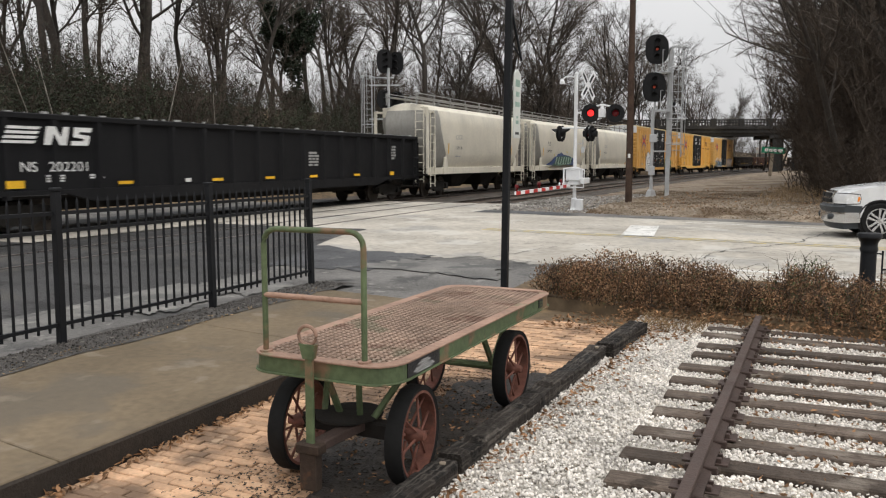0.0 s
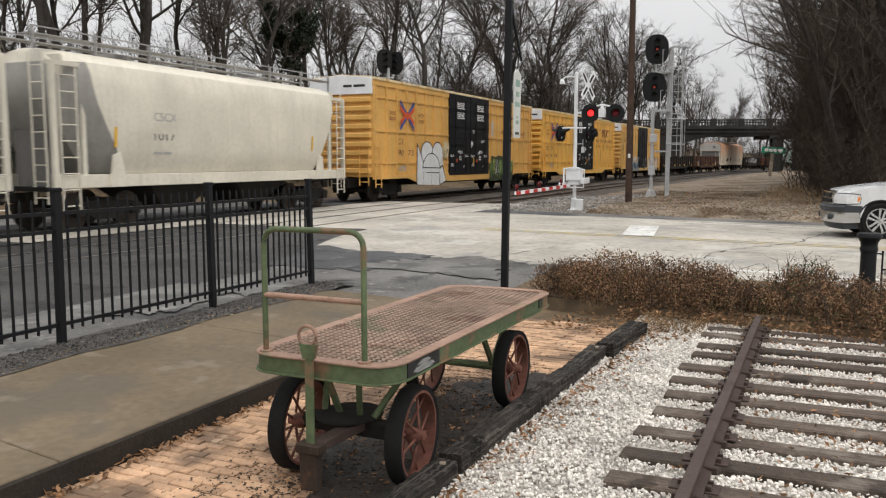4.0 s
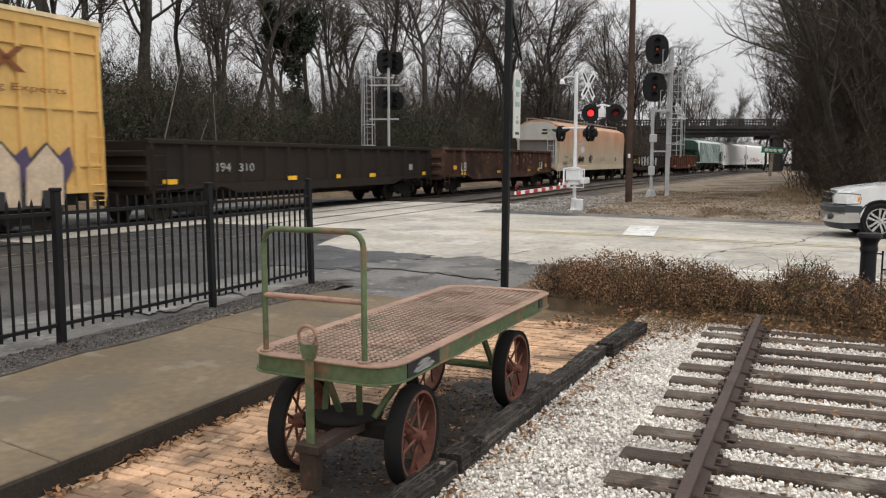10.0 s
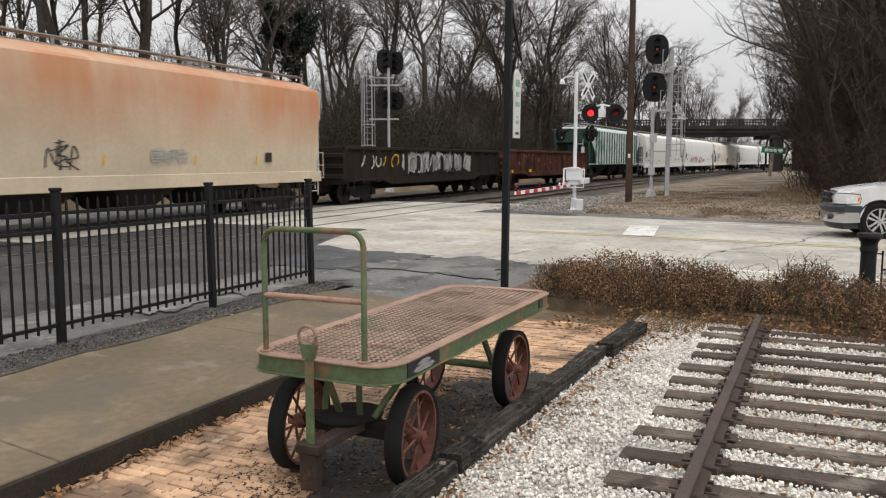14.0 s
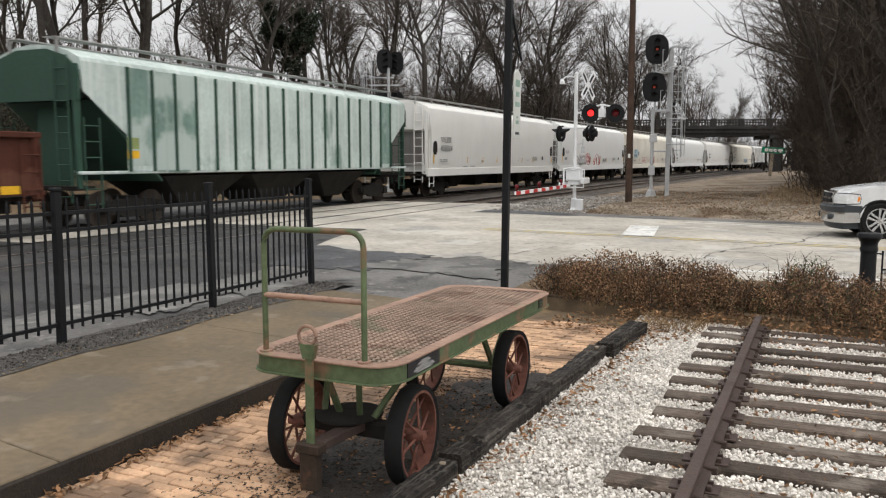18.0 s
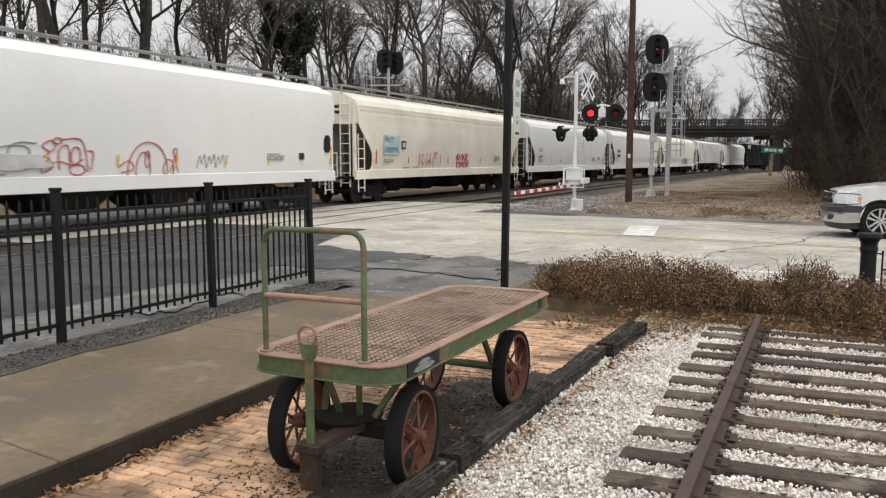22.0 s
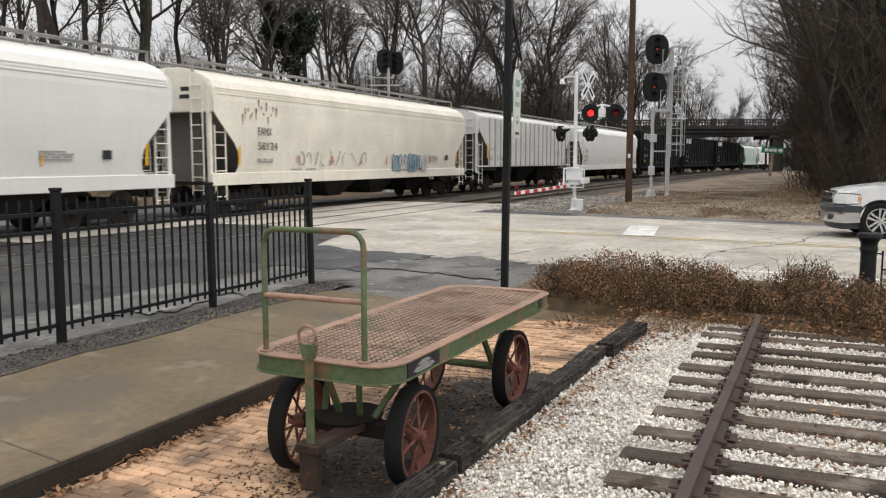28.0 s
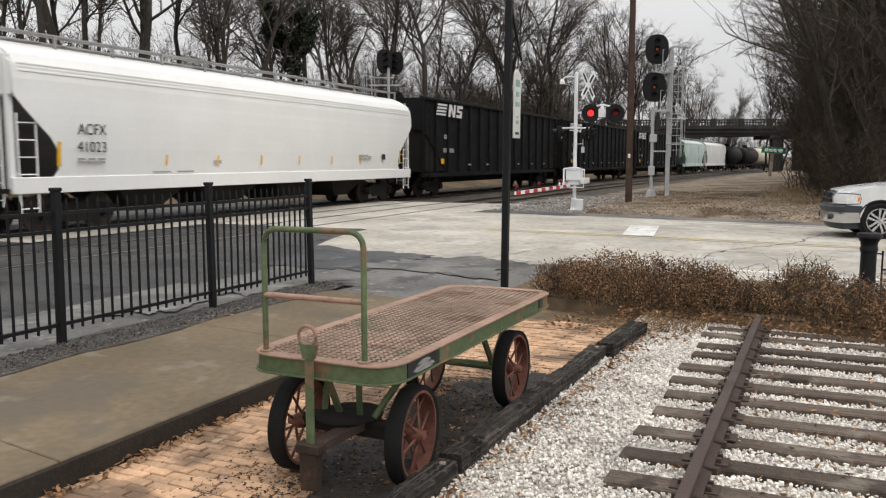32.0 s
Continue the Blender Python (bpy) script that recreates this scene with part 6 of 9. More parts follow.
bs = thing("block_signal", "tall aluminium railway signal with two black oval heads and ladder", "railway signal", m=pose(-6.69, 31.15, 0.3, 0, 0, 12))
part("mast", Shape().cyl((0, 0, 0.1), (0, 0, 3.95), 0.075, n=14), SILVER, bs, smooth=True)
part("base", Shape().lathe([(0.30, 0), (0.26, 0.05), (0.17, 0.35), (0.09, 0.42)], 4).box(-0.32, 0.32, -0.32, 0.32, -0.06, 0.02), SILVER, bs)
part("tall_mast", Shape().box(0.60, 0.79, 0.22, 0.40, 0.0, 6.6), SILVER, bs, bevel=0.01)
part("relay_case", Shape().box(-0.14, 0.14, -0.13, 0.13, 1.05, 1.45), SILVER, bs, bevel=0.015)
part("relay_case", Shape().box(-0.12, 0.2, -0.12, 0.1, 2.5, 2.85), SILVER, bs, bevel=0.015)
part("stay", Shape().cyl((0, 0, 2.1), (0.7, 0.3, 2.1), 0.035, n=8).cyl((0, 0, 3.9), (0.7, 0.3, 3.9), 0.035, n=8).cyl((0, 0.1, 5.55), (0.7, 0.3, 5.55), 0.035, n=8).box(0.1, 0.75, -0.1, 0.35, 3.83, 3.87).box(0.1, 0.75, -0.1, 0.35, 5.52, 5.56), SILVER, bs)
part("platform_rail", Shape().sweep([(0.35, -0.1, 5.55), (0.35, -0.1, 6.5), (0.6, 0.1, 6.5)], 0.02, 5).sweep([(0.3, -0.1, 3.85), (0.3, -0.1, 4.75), (0.6, 0.1, 4.75)], 0.02, 5), SILVER, bs)
part("head_mast", Shape().cyl((0.08, 0.22, 3.9), (0.08, 0.22, 7.0), 0.05, n=10), SILVER, bs)
signal_head(bs, 0.10, -0.05, 6.53, 5, AMB)
signal_head(bs, 0.02, -0.05, 4.90, 5, AMB)
caged_ladder(bs, 1.02, 0.3, 1.85, 6.5, cage0=1.9)
part("ladder_top", Shape().sweep([(0.7, -0.3, 6.55), (1.35, -0.3, 6.55), (1.35, 0.3, 6.55)], 0.02, 5), SILVER, bs)

bs2 = thing("block_signal", "aluminium railway signal behind the train with paired black heads", "railway signal", m=pose(-20.9, 30.9, 0.3, 0, 0, 25))
part("mast", Shape().cyl((0.35, 0, 0), (0.35, 0, 6.6), 0.075, n=12), SILVER, bs2, smooth=True)
part("base", Shape().lathe([(0.3, 0), (0.2, 0.3), (0.09, 0.4)], 8, (0.35, 0, 0)), SILVER, bs2)
signal_head(bs2, 0.15, -0.1, 6.95, 30, MATTK, 0.46, 0.64)
signal_head(bs2, 0.75, 0.25, 6.9, -25, MATTK, 0.46, 0.6)
signal_head(bs2, 0.15, -0.1, 4.95, 30, MATTK, 0.46, 0.5)
signal_head(bs2, 0.75, 0.25, 4.9, -25, MATTK, 0.46, 0.5)
part("stay", Shape().cyl((-0.7, 0, 5.7), (0.9, 0, 5.7), 0.04, n=8).cyl((-0.7, 0, 6.1), (0.6, 0, 6.1), 0.03, n=8).cyl((-0.7, 0, 3.9), (0.9, 0, 3.9), 0.04, n=8), SILVER, bs2)
caged_ladder(bs2, -0.75, 0.0, 0.3, 6.9, cage0=2.0)

# ---- iron bollard ----
bo = thing("iron_bollard", "black cast iron bollard with moulded cap", "bollard", m=pose(0.585, 10.28, 0.13))
part("shaft", Shape().lathe([(0.115, 0), (0.115, 0.12), (0.098, 0.16), (0.095, 0.72)], 20), BLACKP, bo, smooth=True)
part("cap", Shape().lathe([(0.105, 0.70), (0.11, 0.74), (0.10, 0.77), (0.105, 0.82), (0.135, 0.87), (0.15, 0.885), (0.15, 0.925), (0.14, 0.94), (0.10, 0.945)], 20), BLACKP, bo, smooth=True)
part("side_bracket", Shape().sweep([(0.16, -0.02, 0.1), (0.16, -0.02, 0.72)], 0.012, 6).sweep([(0.09, 0, 0.68), (0.17, -0.02, 0.68)], 0.01, 5).sweep([(0.16, -0.02, 0.48), (1.6, 0.1, 0.48)], 0.013, 6).sweep([(0.09, 0, 0.2), (0.17, -0.02, 0.2)], 0.01, 5), BLACKP, bo)

# ---- street name post ----
SGREEN = mat("green street sign", (0.02, 0.24, 0.13), 0.5)
ss = thing("street_sign", "green street name sign on a leaning wooden post", "street sign", m=pose(-4.75, 76.0, 0.05, 0, 4, 22))
part("post", Shape().box(-0.14, 0.14, -0.14, 0.14, 0, 3.3), PALE, ss, bevel=0.02)
plt = part("name_plate", Shape().box(-1.15, 1.2, -0.2, -0.16, 2.65, 3.25), SGREEN, ss)
part("plate_print", Shape().box(-0.85, -0.5, -0.215, -0.2, 2.8, 3.1).box(-0.4, -0.1, -0.215, -0.2, 2.8, 3.1).box(0.0, 0.3, -0.215, -0.2, 2.8, 3.1).box(0.4, 0.9, -0.215, -0.2, 2.8, 3.1), INKW, plt)

# ---- road bridge ----
bg = thing("road_bridge", "dark concrete road bridge with baluster parapet over the tracks", "bridge", m=pose(-11.5, 114.5, 0, 0, 0, 20))
BL, BR = -34.0, 26.0
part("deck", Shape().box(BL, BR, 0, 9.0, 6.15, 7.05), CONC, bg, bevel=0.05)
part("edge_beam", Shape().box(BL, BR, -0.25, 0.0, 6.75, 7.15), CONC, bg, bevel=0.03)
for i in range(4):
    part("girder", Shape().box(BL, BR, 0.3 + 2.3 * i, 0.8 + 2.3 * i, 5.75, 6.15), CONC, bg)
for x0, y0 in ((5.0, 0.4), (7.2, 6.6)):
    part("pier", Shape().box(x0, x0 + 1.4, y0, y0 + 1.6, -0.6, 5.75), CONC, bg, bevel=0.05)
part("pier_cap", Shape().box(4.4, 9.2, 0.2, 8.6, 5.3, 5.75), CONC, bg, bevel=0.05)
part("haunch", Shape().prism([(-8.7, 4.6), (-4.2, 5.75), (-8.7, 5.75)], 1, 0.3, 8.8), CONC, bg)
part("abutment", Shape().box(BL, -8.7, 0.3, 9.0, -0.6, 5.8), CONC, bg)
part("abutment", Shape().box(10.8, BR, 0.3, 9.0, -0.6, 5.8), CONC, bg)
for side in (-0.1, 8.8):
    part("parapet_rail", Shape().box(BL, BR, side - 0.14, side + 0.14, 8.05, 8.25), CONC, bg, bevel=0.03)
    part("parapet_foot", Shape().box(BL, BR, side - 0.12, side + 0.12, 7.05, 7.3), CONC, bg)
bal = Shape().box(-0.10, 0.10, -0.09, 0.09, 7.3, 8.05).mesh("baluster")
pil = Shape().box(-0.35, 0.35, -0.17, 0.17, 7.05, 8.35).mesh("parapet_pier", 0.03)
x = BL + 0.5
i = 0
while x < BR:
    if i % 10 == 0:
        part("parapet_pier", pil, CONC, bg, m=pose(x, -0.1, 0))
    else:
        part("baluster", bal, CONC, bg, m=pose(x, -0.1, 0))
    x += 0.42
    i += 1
for x in (4.4, -10.0, 11.0):
    l = tagged(thing("bridge_lamp", "dark globe lamp post on the bridge parapet", "street lamp", "lamps on the bridge", bg.matrix_basis @ pose(x, 0.1, 8.25), False))
    part("post", Shape().cyl((0, 0, 0), (0, 0, 2.1), 0.07, n=8), BLACKP, l)
    part("globe", Shape().lathe([(0.1, 2.1), (0.24, 2.3), (0.26, 2.5), (0.16, 2.72), (0.05, 2.8)], 12), BLACKP, l)

# ---- pickup truck ----
TWHITE = mat("white car paint", (0.70, 0.71, 0.72), 0.28, 0, 0.04, 2, 10, 0, 10, coat=0.6)
TDARK = mat("black plastic", (0.012, 0.012, 0.013), 0.6)
TGREY = mat("grey lower bumper plastic", (0.045, 0.05, 0.055), 0.5, 0, 0.1, 3, 20)
CHROME = mat("chrome", (0.62, 0.63, 0.64), 0.16, 0.95, 0.05, 3, 20, 0)
GLASSD = mat("dark tinted glass", (0.02, 0.03, 0.035), 0.06, 0, 0.05, 3, 20, 0)
HEADL = mat("clear headlamp", (0.74, 0.75, 0.76), 0.2, 0.1, 0.1, 9, 30, 0)
SPOKEM = mat("bright alloy wheel", (0.55, 0.55, 0.55), 0.3, 0.7, 0.1, 5, 20, 0)
AMBER = mat("amber indicator lens", (0.75, 0.25, 0.04), 0.25)
truck = thing("pickup_truck", "white pickup truck with grey bumper waiting on the road", "pickup truck", m=pose(0.02, 21.35, 0.254, 0, 0, 9), plan=False)


def nose(shape, prof, y0, y1, n=10):
    """A side outline (x back from the nose, z) drawn across the truck, its front rounded in plan."""
    rows, k = [], len(prof)
    for q in range(n + 1):
        y = y0 + (y1 - y0) * q / n
        for x, z in prof:
            rows.append((x + 0.30 * abs(y / 0.97) ** 3 * max(0.0, 1 - x / 0.8), y, z - 0.035 * abs(y / 0.97) ** 4 * (z > 1.02)))
    fs = [(q * k + p, q * k + (p + 1) % k, (q + 1) * k + (p + 1) % k, (q + 1) * k + p) for q in range(n) for p in range(k)]
    return shape.add(rows, fs + [tuple(range(k))[::-1], tuple(range(n * k, n * k + k))])


arch = [(1.02 + 0.47 * math.cos(radians(a)), 0.40 + 0.47 * math.sin(radians(a))) for a in range(6, 175, 14)]
hood = [(0.16, 0.56), (0.06, 0.74), (0.04, 0.92), (0.08, 1.02), (0.22, 1.085), (0.60, 1.16), (1.25, 1.235), (1.80, 1.28), (1.80, 0.42)] + arch + [(0.50, 0.50)]
part("body", nose(Shape(), hood, -0.96, 0.96, 14), TWHITE, truck, "white bonnet and wings", 0.0, True)
part("cab", Shape().prism([(1.79, 0.40), (1.80, 1.28), (2.35, 1.86), (2.6, 1.92), (3.9, 1.92), (4.1, 1.30), (4.1, 0.40)], 1, -0.95, 0.95), TWHITE, truck, "", 0.06, True)
part("windscreen", Shape().add([(1.87, -0.78, 1.34), (1.87, 0.78, 1.34), (2.32, 0.68, 1.84), (2.32, -0.68, 1.84), (1.84, -0.78, 1.32), (1.84, 0.78, 1.32), (2.29, 0.68, 1.86), (2.29, -0.68, 1.86)], [(0, 1, 2, 3), (4, 5, 6, 7), (0, 1, 5, 4), (2, 3, 7, 6), (1, 2, 6, 5), (0, 3, 7, 4)]), GLASSD, truck)
part("side_window", Shape().prism([(2.0, 1.36), (2.42, 1.78), (3.0, 1.80), (3.0, 1.36)], 1, -0.965, -0.945), GLASSD, truck)
part("cargo_bed", Shape().box(4.12, 5.75, -0.96, 0.96, 0.45, 1.28), TWHITE, truck, bevel=0.04)
part("bumper_top", nose(Shape(), [(-0.02, 0.58), (-0.05, 0.70), (0.02, 0.75), (0.56, 0.73), (0.50, 0.58)], -0.975, 0.975), TGREY, truck, "dark grey plastic bumper cap", 0.0, True)
part("bumper", nose(Shape(), [(0.0, 0.34), (-0.03, 0.46), (-0.02, 0.58), (0.50, 0.58), (0.50, 0.36)], -0.972, 0.972), CHROME, truck, "chrome front bumper", 0.0, True)
part("air_dam", nose(Shape(), [(0.10, 0.20), (0.03, 0.34), (0.50, 0.36), (0.5, 0.22)], -0.9, 0.9), TGREY, truck, "", 0.0, True)
for sy in (-1, 1):
    part("fog_lamp", Shape().cyl((0.0, sy * 0.62, 0.47), (0.12, sy * 0.62, 0.47), 0.065, n=14), TGREY, truck)
gr = part("grille", nose(Shape(), [(0.035, 0.76), (0.015, 0.92), (0.05, 1.04), (0.16, 1.06), (0.16, 0.76)], -0.60, 0.60), CHROME, truck, "chrome cross-bar grille", 0.0, True)
for y0, y1 in ((-0.53, -0.05), (0.05, 0.53)):
    for prof in ([(0.008, 0.785), (-0.002, 0.87), (0.06, 0.87), (0.06, 0.785)], [(0.0, 0.915), (0.02, 1.01), (0.08, 1.01), (0.06, 0.915)]):
        part("grille_mesh", nose(Shape(), prof, y0, y1, 4), TDARK, gr)
for sy in (-1, 1):
    part("headlamp_surround", nose(Shape(), [(0.045, 0.755), (0.035, 0.90), (0.07, 1.02), (0.47, 1.0), (0.52, 0.90), (0.48, 0.77)], sy * 0.61, sy * 0.963, 6), TDARK, truck, "", 0.0, True)
    hl_ = part("headlamp", nose(Shape(), [(0.03, 0.775), (0.02, 0.90), (0.06, 1.0), (0.46, 0.98), (0.50, 0.90), (0.46, 0.79)], sy * 0.63, sy * 0.968, 6), HEADL, truck, "clear headlamp with amber corner", 0.0, True)
    part("indicator", nose(Shape(), [(0.38, 0.83), (0.40, 0.94), (0.46, 0.93), (0.48, 0.89), (0.44, 0.83)], sy * 0.92, sy * 0.972, 2), AMBER, hl_)
    part("wheel_arch", Shape().sweep([(1.02 + 0.46 * math.cos(radians(a)), sy * 0.955, 0.40 + 0.46 * math.sin(radians(a))) for a in range(6, 175, 14)], 0.022, 6), TDARK, truck)
    part("wheel_well", Shape().cyl((1.02, sy * 0.60, 0.42), (1.02, sy * 0.93, 0.42), 0.455, n=24), TDARK, truck, "dark wheel well")
    for wx0 in (1.02, 4.75):
        tyre = Shape().lathe([(0.29, -0.11), (0.37, -0.12), (0.40, -0.09), (0.40, 0.09), (0.37, 0.12), (0.29, 0.11)], 28, (0, 0, 0), 1)
        tyre.f = [f for f in tyre.f if len(f) == 4]
        wh = part("wheel", tyre, TYRE, truck, "black road tyre", smooth=True, m=pose(wx0, sy * 0.87, 0.40))
        part("rim", Shape().lathe([(0.05, -0.02), (0.2, 0.0), (0.25, 0.0), (0.29, 0.0), (0.29, 0.02), (0.05, 0.02)], 24, (0, 0, 0), 1), TGREY, wh, smooth=True)
        part("rim_lip", Shape().sweep([(0.275 * math.cos(2 * math.pi * k / 28), -0.10 * (1 if sy < 0 else -1), 0.275 * math.sin(2 * math.pi * k / 28)) for k in range(28)], 0.014, 6, True), SPOKEM, wh, smooth=True)
        for k in range(5):
            part("wheel_spoke", Shape().prism([(-0.045, 0.03), (-0.01, 0.03), (-0.03, 0.27), (-0.085, 0.27)], 1, -0.125 if sy < 0 else 0.085, -0.085 if sy < 0 else 0.125).prism([(0.01, 0.03), (0.045, 0.03), (0.085, 0.27), (0.03, 0.27)], 1, -0.125 if sy < 0 else 0.085, -0.085 if sy < 0 else 0.125), SPOKEM, wh, bevel=0.008, m=pose(0, 0, 0, 0, 72 * k + 10))
        part("hub_cap", Shape().cyl((0, -0.13 if sy < 0 else 0.08, 0), (0, -0.08 if sy < 0 else 0.13, 0), 0.06, n=14), SPOKEM, wh)
    mr = part("door_mirror", Shape().box(2.0, 2.12, sy * 1.05 - 0.1, sy * 1.05 + 0.1, 1.25, 1.5), TGREY, truck, bevel=0.03)
    part("door_seam", Shape().box(1.78, 1.79, sy * 0.932 - 0.004, sy * 0.932 + 0.004, 0.5, 1.25).box(2.9, 2.91, sy * 0.932 - 0.004, sy * 0.932 + 0.004, 0.5, 1.3), TGREY, truck)
part("underbody", Shape().box(0.6, 5.6, -0.7, 0.7, 0.25, 0.5), DARKU, truck)


# ---- trees ----
def tube(shape, pts, r0, r1, n):
    """A tapering limb without end faces."""
    k, vs = len(pts), []
    for i, p in enumerate(pts):
        d = (pts[min(i + 1, k - 1)] - pts[max(i - 1, 0)]).normalized()
        a = d.cross(Vector((0.3, 0.2, 1)) if abs(d.z) < 0.9 else Vector((1, 0.1, 0))).normalized()
        b = d.cross(a)
        r = r0 + (r1 - r0) * i / (k - 1)
        vs += [p + (a * math.cos(2 * math.pi * j / n) + b * math.sin(2 * math.pi * j / n)) * r for j in range(n)]
    shape.add(vs, [(i * n + j, i * n + (j + 1) % n, (i + 1) * n + (j + 1) % n, (i + 1) * n + j) for i in range(k - 1) for j in range(n)])


def grow(r, low, fine, p, d, length, radius, level, plan):
    """One limb and all that grows from it. plan: per level (children, angle, length share, segments, sides, upward pull)."""
    kids, angle, share, segs, sides, pull = plan[level]
    pts, q = [p.copy()], p.copy()
    dirs = []
    for i in range(segs):
        d = (d + Vector((r.gauss(0, 0.12), r.gauss(0, 0.12), r.gauss(0, 0.08) + pull))).normalized()
        q = q + d * length / segs
        pts.append(q.copy())
        dirs.append(d.copy())
    end = radius * (0.45 if level else 0.35)
    if level + 1 >= len(plan):
        # the last twigs are thin spikes
        a = d.cross(Vector((0.3, 0.2, 1))).normalized() * radius
        b = d.cross(a).normalized() * radius
        fine.add([p + a, p - a * 0.5 + b * 0.87, p - a * 0.5 - b * 0.87, q], [(0, 1, 3), (1, 2, 3)])
        return
    tube(low if level < 2 else fine, pts, radius, end, sides)
    if level + 1 >= len(plan):
        return
    for c in range(kids):
        t = (0.35 if level == 0 else 0.2) + (0.65 if level == 0 else 0.8) * (c + r.random()) / kids
        i = min(int(t * segs), segs - 1)
        at = pts[i].lerp(pts[i + 1], t * segs - i)
        base = dirs[i]
        side = base.cross(Vector((r.gauss(0, 1), r.gauss(0, 1), r.gauss(0, 1)))).normalized()
        a = radians(angle * r.uniform(0.65, 1.3))
        nd = (base * math.cos(a) + side * math.sin(a)).normalized()
        ln = length * share * r.uniform(0.65, 1.15) * (1.15 - 0.5 * t)
        grow(r, low, fine, at, nd, ln, max((radius + (end - radius) * t) * 0.62, 0.006), level + 1, plan)


OAK = [(11, 50, 0.50, 8, 7, 0.02), (9, 44, 0.55, 6, 4, 0.05), (7, 42, 0.55, 4, 3, 0.04), (8, 42, 0.6, 2, 3, 0.03), (9, 44, 0.8, 1, 3, 0.0)]
SLIM = [(18, 38, 0.34, 8, 6, 0.03), (9, 40, 0.52, 4, 3, 0.06), (9, 40, 0.55, 2, 3, 0.05), (8, 42, 0.75, 1, 3, 0.02)]
FORK = [(4, 27, 0.95, 5, 8, 0.02), (13, 43, 0.5, 7, 5, 0.05), (9, 43, 0.5, 4, 3, 0.04), (8, 42, 0.58, 2, 3, 0.03), (9, 44, 0.8, 1, 3, 0.0)]


def tree_meshes(seed, height, radius, plan, trunk_share):
    r = random.Random(seed)
    low, fine = Shape(), Shape()
    grow(r, low, fine, Vector((0, 0, -0.3)), Vector((r.gauss(0, 0.04), r.gauss(0, 0.04), 1)), height * trunk_share, radius, 0, plan)
    a = bpy.data.meshes.new("trunk")
    a.from_pydata(low.v, [], low.f)
    b = bpy.data.meshes.new("crown")
    b.from_pydata(fine.v, [], fine.f)
    for me, m in ((a, BARK), (b, TWIG)):
        me.materials.append(m)
        for p in me.polygons:
            p.use_smooth = True
    return a, b


KINDS = {
    "oak_a": tree_meshes(1, 17, 0.22, OAK, 0.85), "oak_b": tree_meshes(2, 18, 0.24, OAK, 0.85),
    "fork_a": tree_meshes(3, 17, 0.23, FORK, 0.34), "fork_b": tree_meshes(4, 18, 0.22, FORK, 0.36),
    "slim_a": tree_meshes(5, 15, 0.17, SLIM, 0.95), "slim_b": tree_meshes(6, 14, 0.14, SLIM, 0.95), "slim_c": tree_meshes(16, 16, 0.19, SLIM, 0.95)}


def place(x, y):
    return ground_z(x, y)


def tree(kind, x, y, turn, size, lean=(0, 0), label="tall bare winter tree with grey-brown bark"):
    t = thing("tree", label, "tree", "bare trees along the railway", pose(x, y, place(x, y) - 0.05, lean[0], lean[1], turn) @ Matrix.Scale(size, 4))
    part("trunk", KINDS[kind][0], BARK, t)
    part("crown", KINDS[kind][1], TWIG, t)
    return t


# by hand: those whose stems stand clear of the rest
for kind, x, y, turn, size, lean in (
        ("oak_b", -33, 20.4, 20, 1.1, (0, 0)), ("slim_c", -31, 19.2, 120, 1.0, (0, 2)), ("oak_a", -33, 25.0, 70, 1.1, (0, 0)), ("slim_c", -31, 24.4, 10, 1.1, (0, -2)),
        ("fork_a", -32, 29.9, 200, 1.15, (0, 0)), ("slim_b", -35, 29.5, 60, 1.2, (0, 3)), ("slim_a", -32, 32.3, 160, 1.1, (0, 0)),
        ("fork_b", -33, 43.0, 300, 1.2, (0, -2)), ("oak_a", -33, 49.3, 150, 1.2, (0, 0)), ("oak_b", -32, 55.0, 250, 1.2, (2, 0)),
        ("fork_a", -31, 61.0, 30, 1.25, (0, 0)), ("oak_b", -29, 67.0, 340, 1.25, (0, 0)), ("oak_a", -28, 75.0, 15, 1.3, (0, 0)), ("fork_a", -27, 82.0, 15, 1.25, (0, 0)),
        ("fork_b", -26, 89.0, 80, 1.3, (0, 0)), ("oak_a", -26, 96.0, 220, 1.3, (0, 0)), ("oak_b", -25, 103.0, 30, 1.3, (0, 0)),
        ("oak_a", 1.6, 33.0, 40, 0.85, (0, -6)), ("oak_b", 2.2, 29.0, 250, 0.95, (0, -17)), ("oak_a", 2.0, 34.0, 75, 0.9, (0, -17)), ("slim_c", 1.4, 44.0, 160, 1.05, (0, -14)), ("oak_b", 0.9, 41.0, 130, 0.9, (0, -8)), ("slim_a", 1.0, 30.5, 20, 0.85, (0, -16)), ("oak_a", 0.8, 36.0, 110, 0.85, (0, -12)), ("fork_b", 0.6, 50.0, 210, 0.95, (0, -4)), ("oak_a", -0.2, 60.0, 300, 1.0, (0, -3)), ("fork_a", -0.8, 72.0, 20, 1.05, (0, -3)), ("oak_b", -1.5, 86.0, 20, 1.1, (0, 0))):
    tree(kind, x, y, turn, size, lean)
r = random.Random(11)
names = ["oak_a", "oak_b", "fork_a", "fork_b", "slim_a", "slim_c"]
for i in range(22):
    x, y = r.uniform(-60, -36), 4 + 108 * ((i + r.random()) / 22) ** 1.1
    tree(r.choice(names), x, y, r.uniform(0, 360), r.uniform(0.95, 1.25))
for i in range(11):
    tree(r.choice(names), -40 + 34 * (i + r.random()) / 11, r.uniform(126, 150), r.uniform(0, 360), r.uniform(1.05, 1.35))
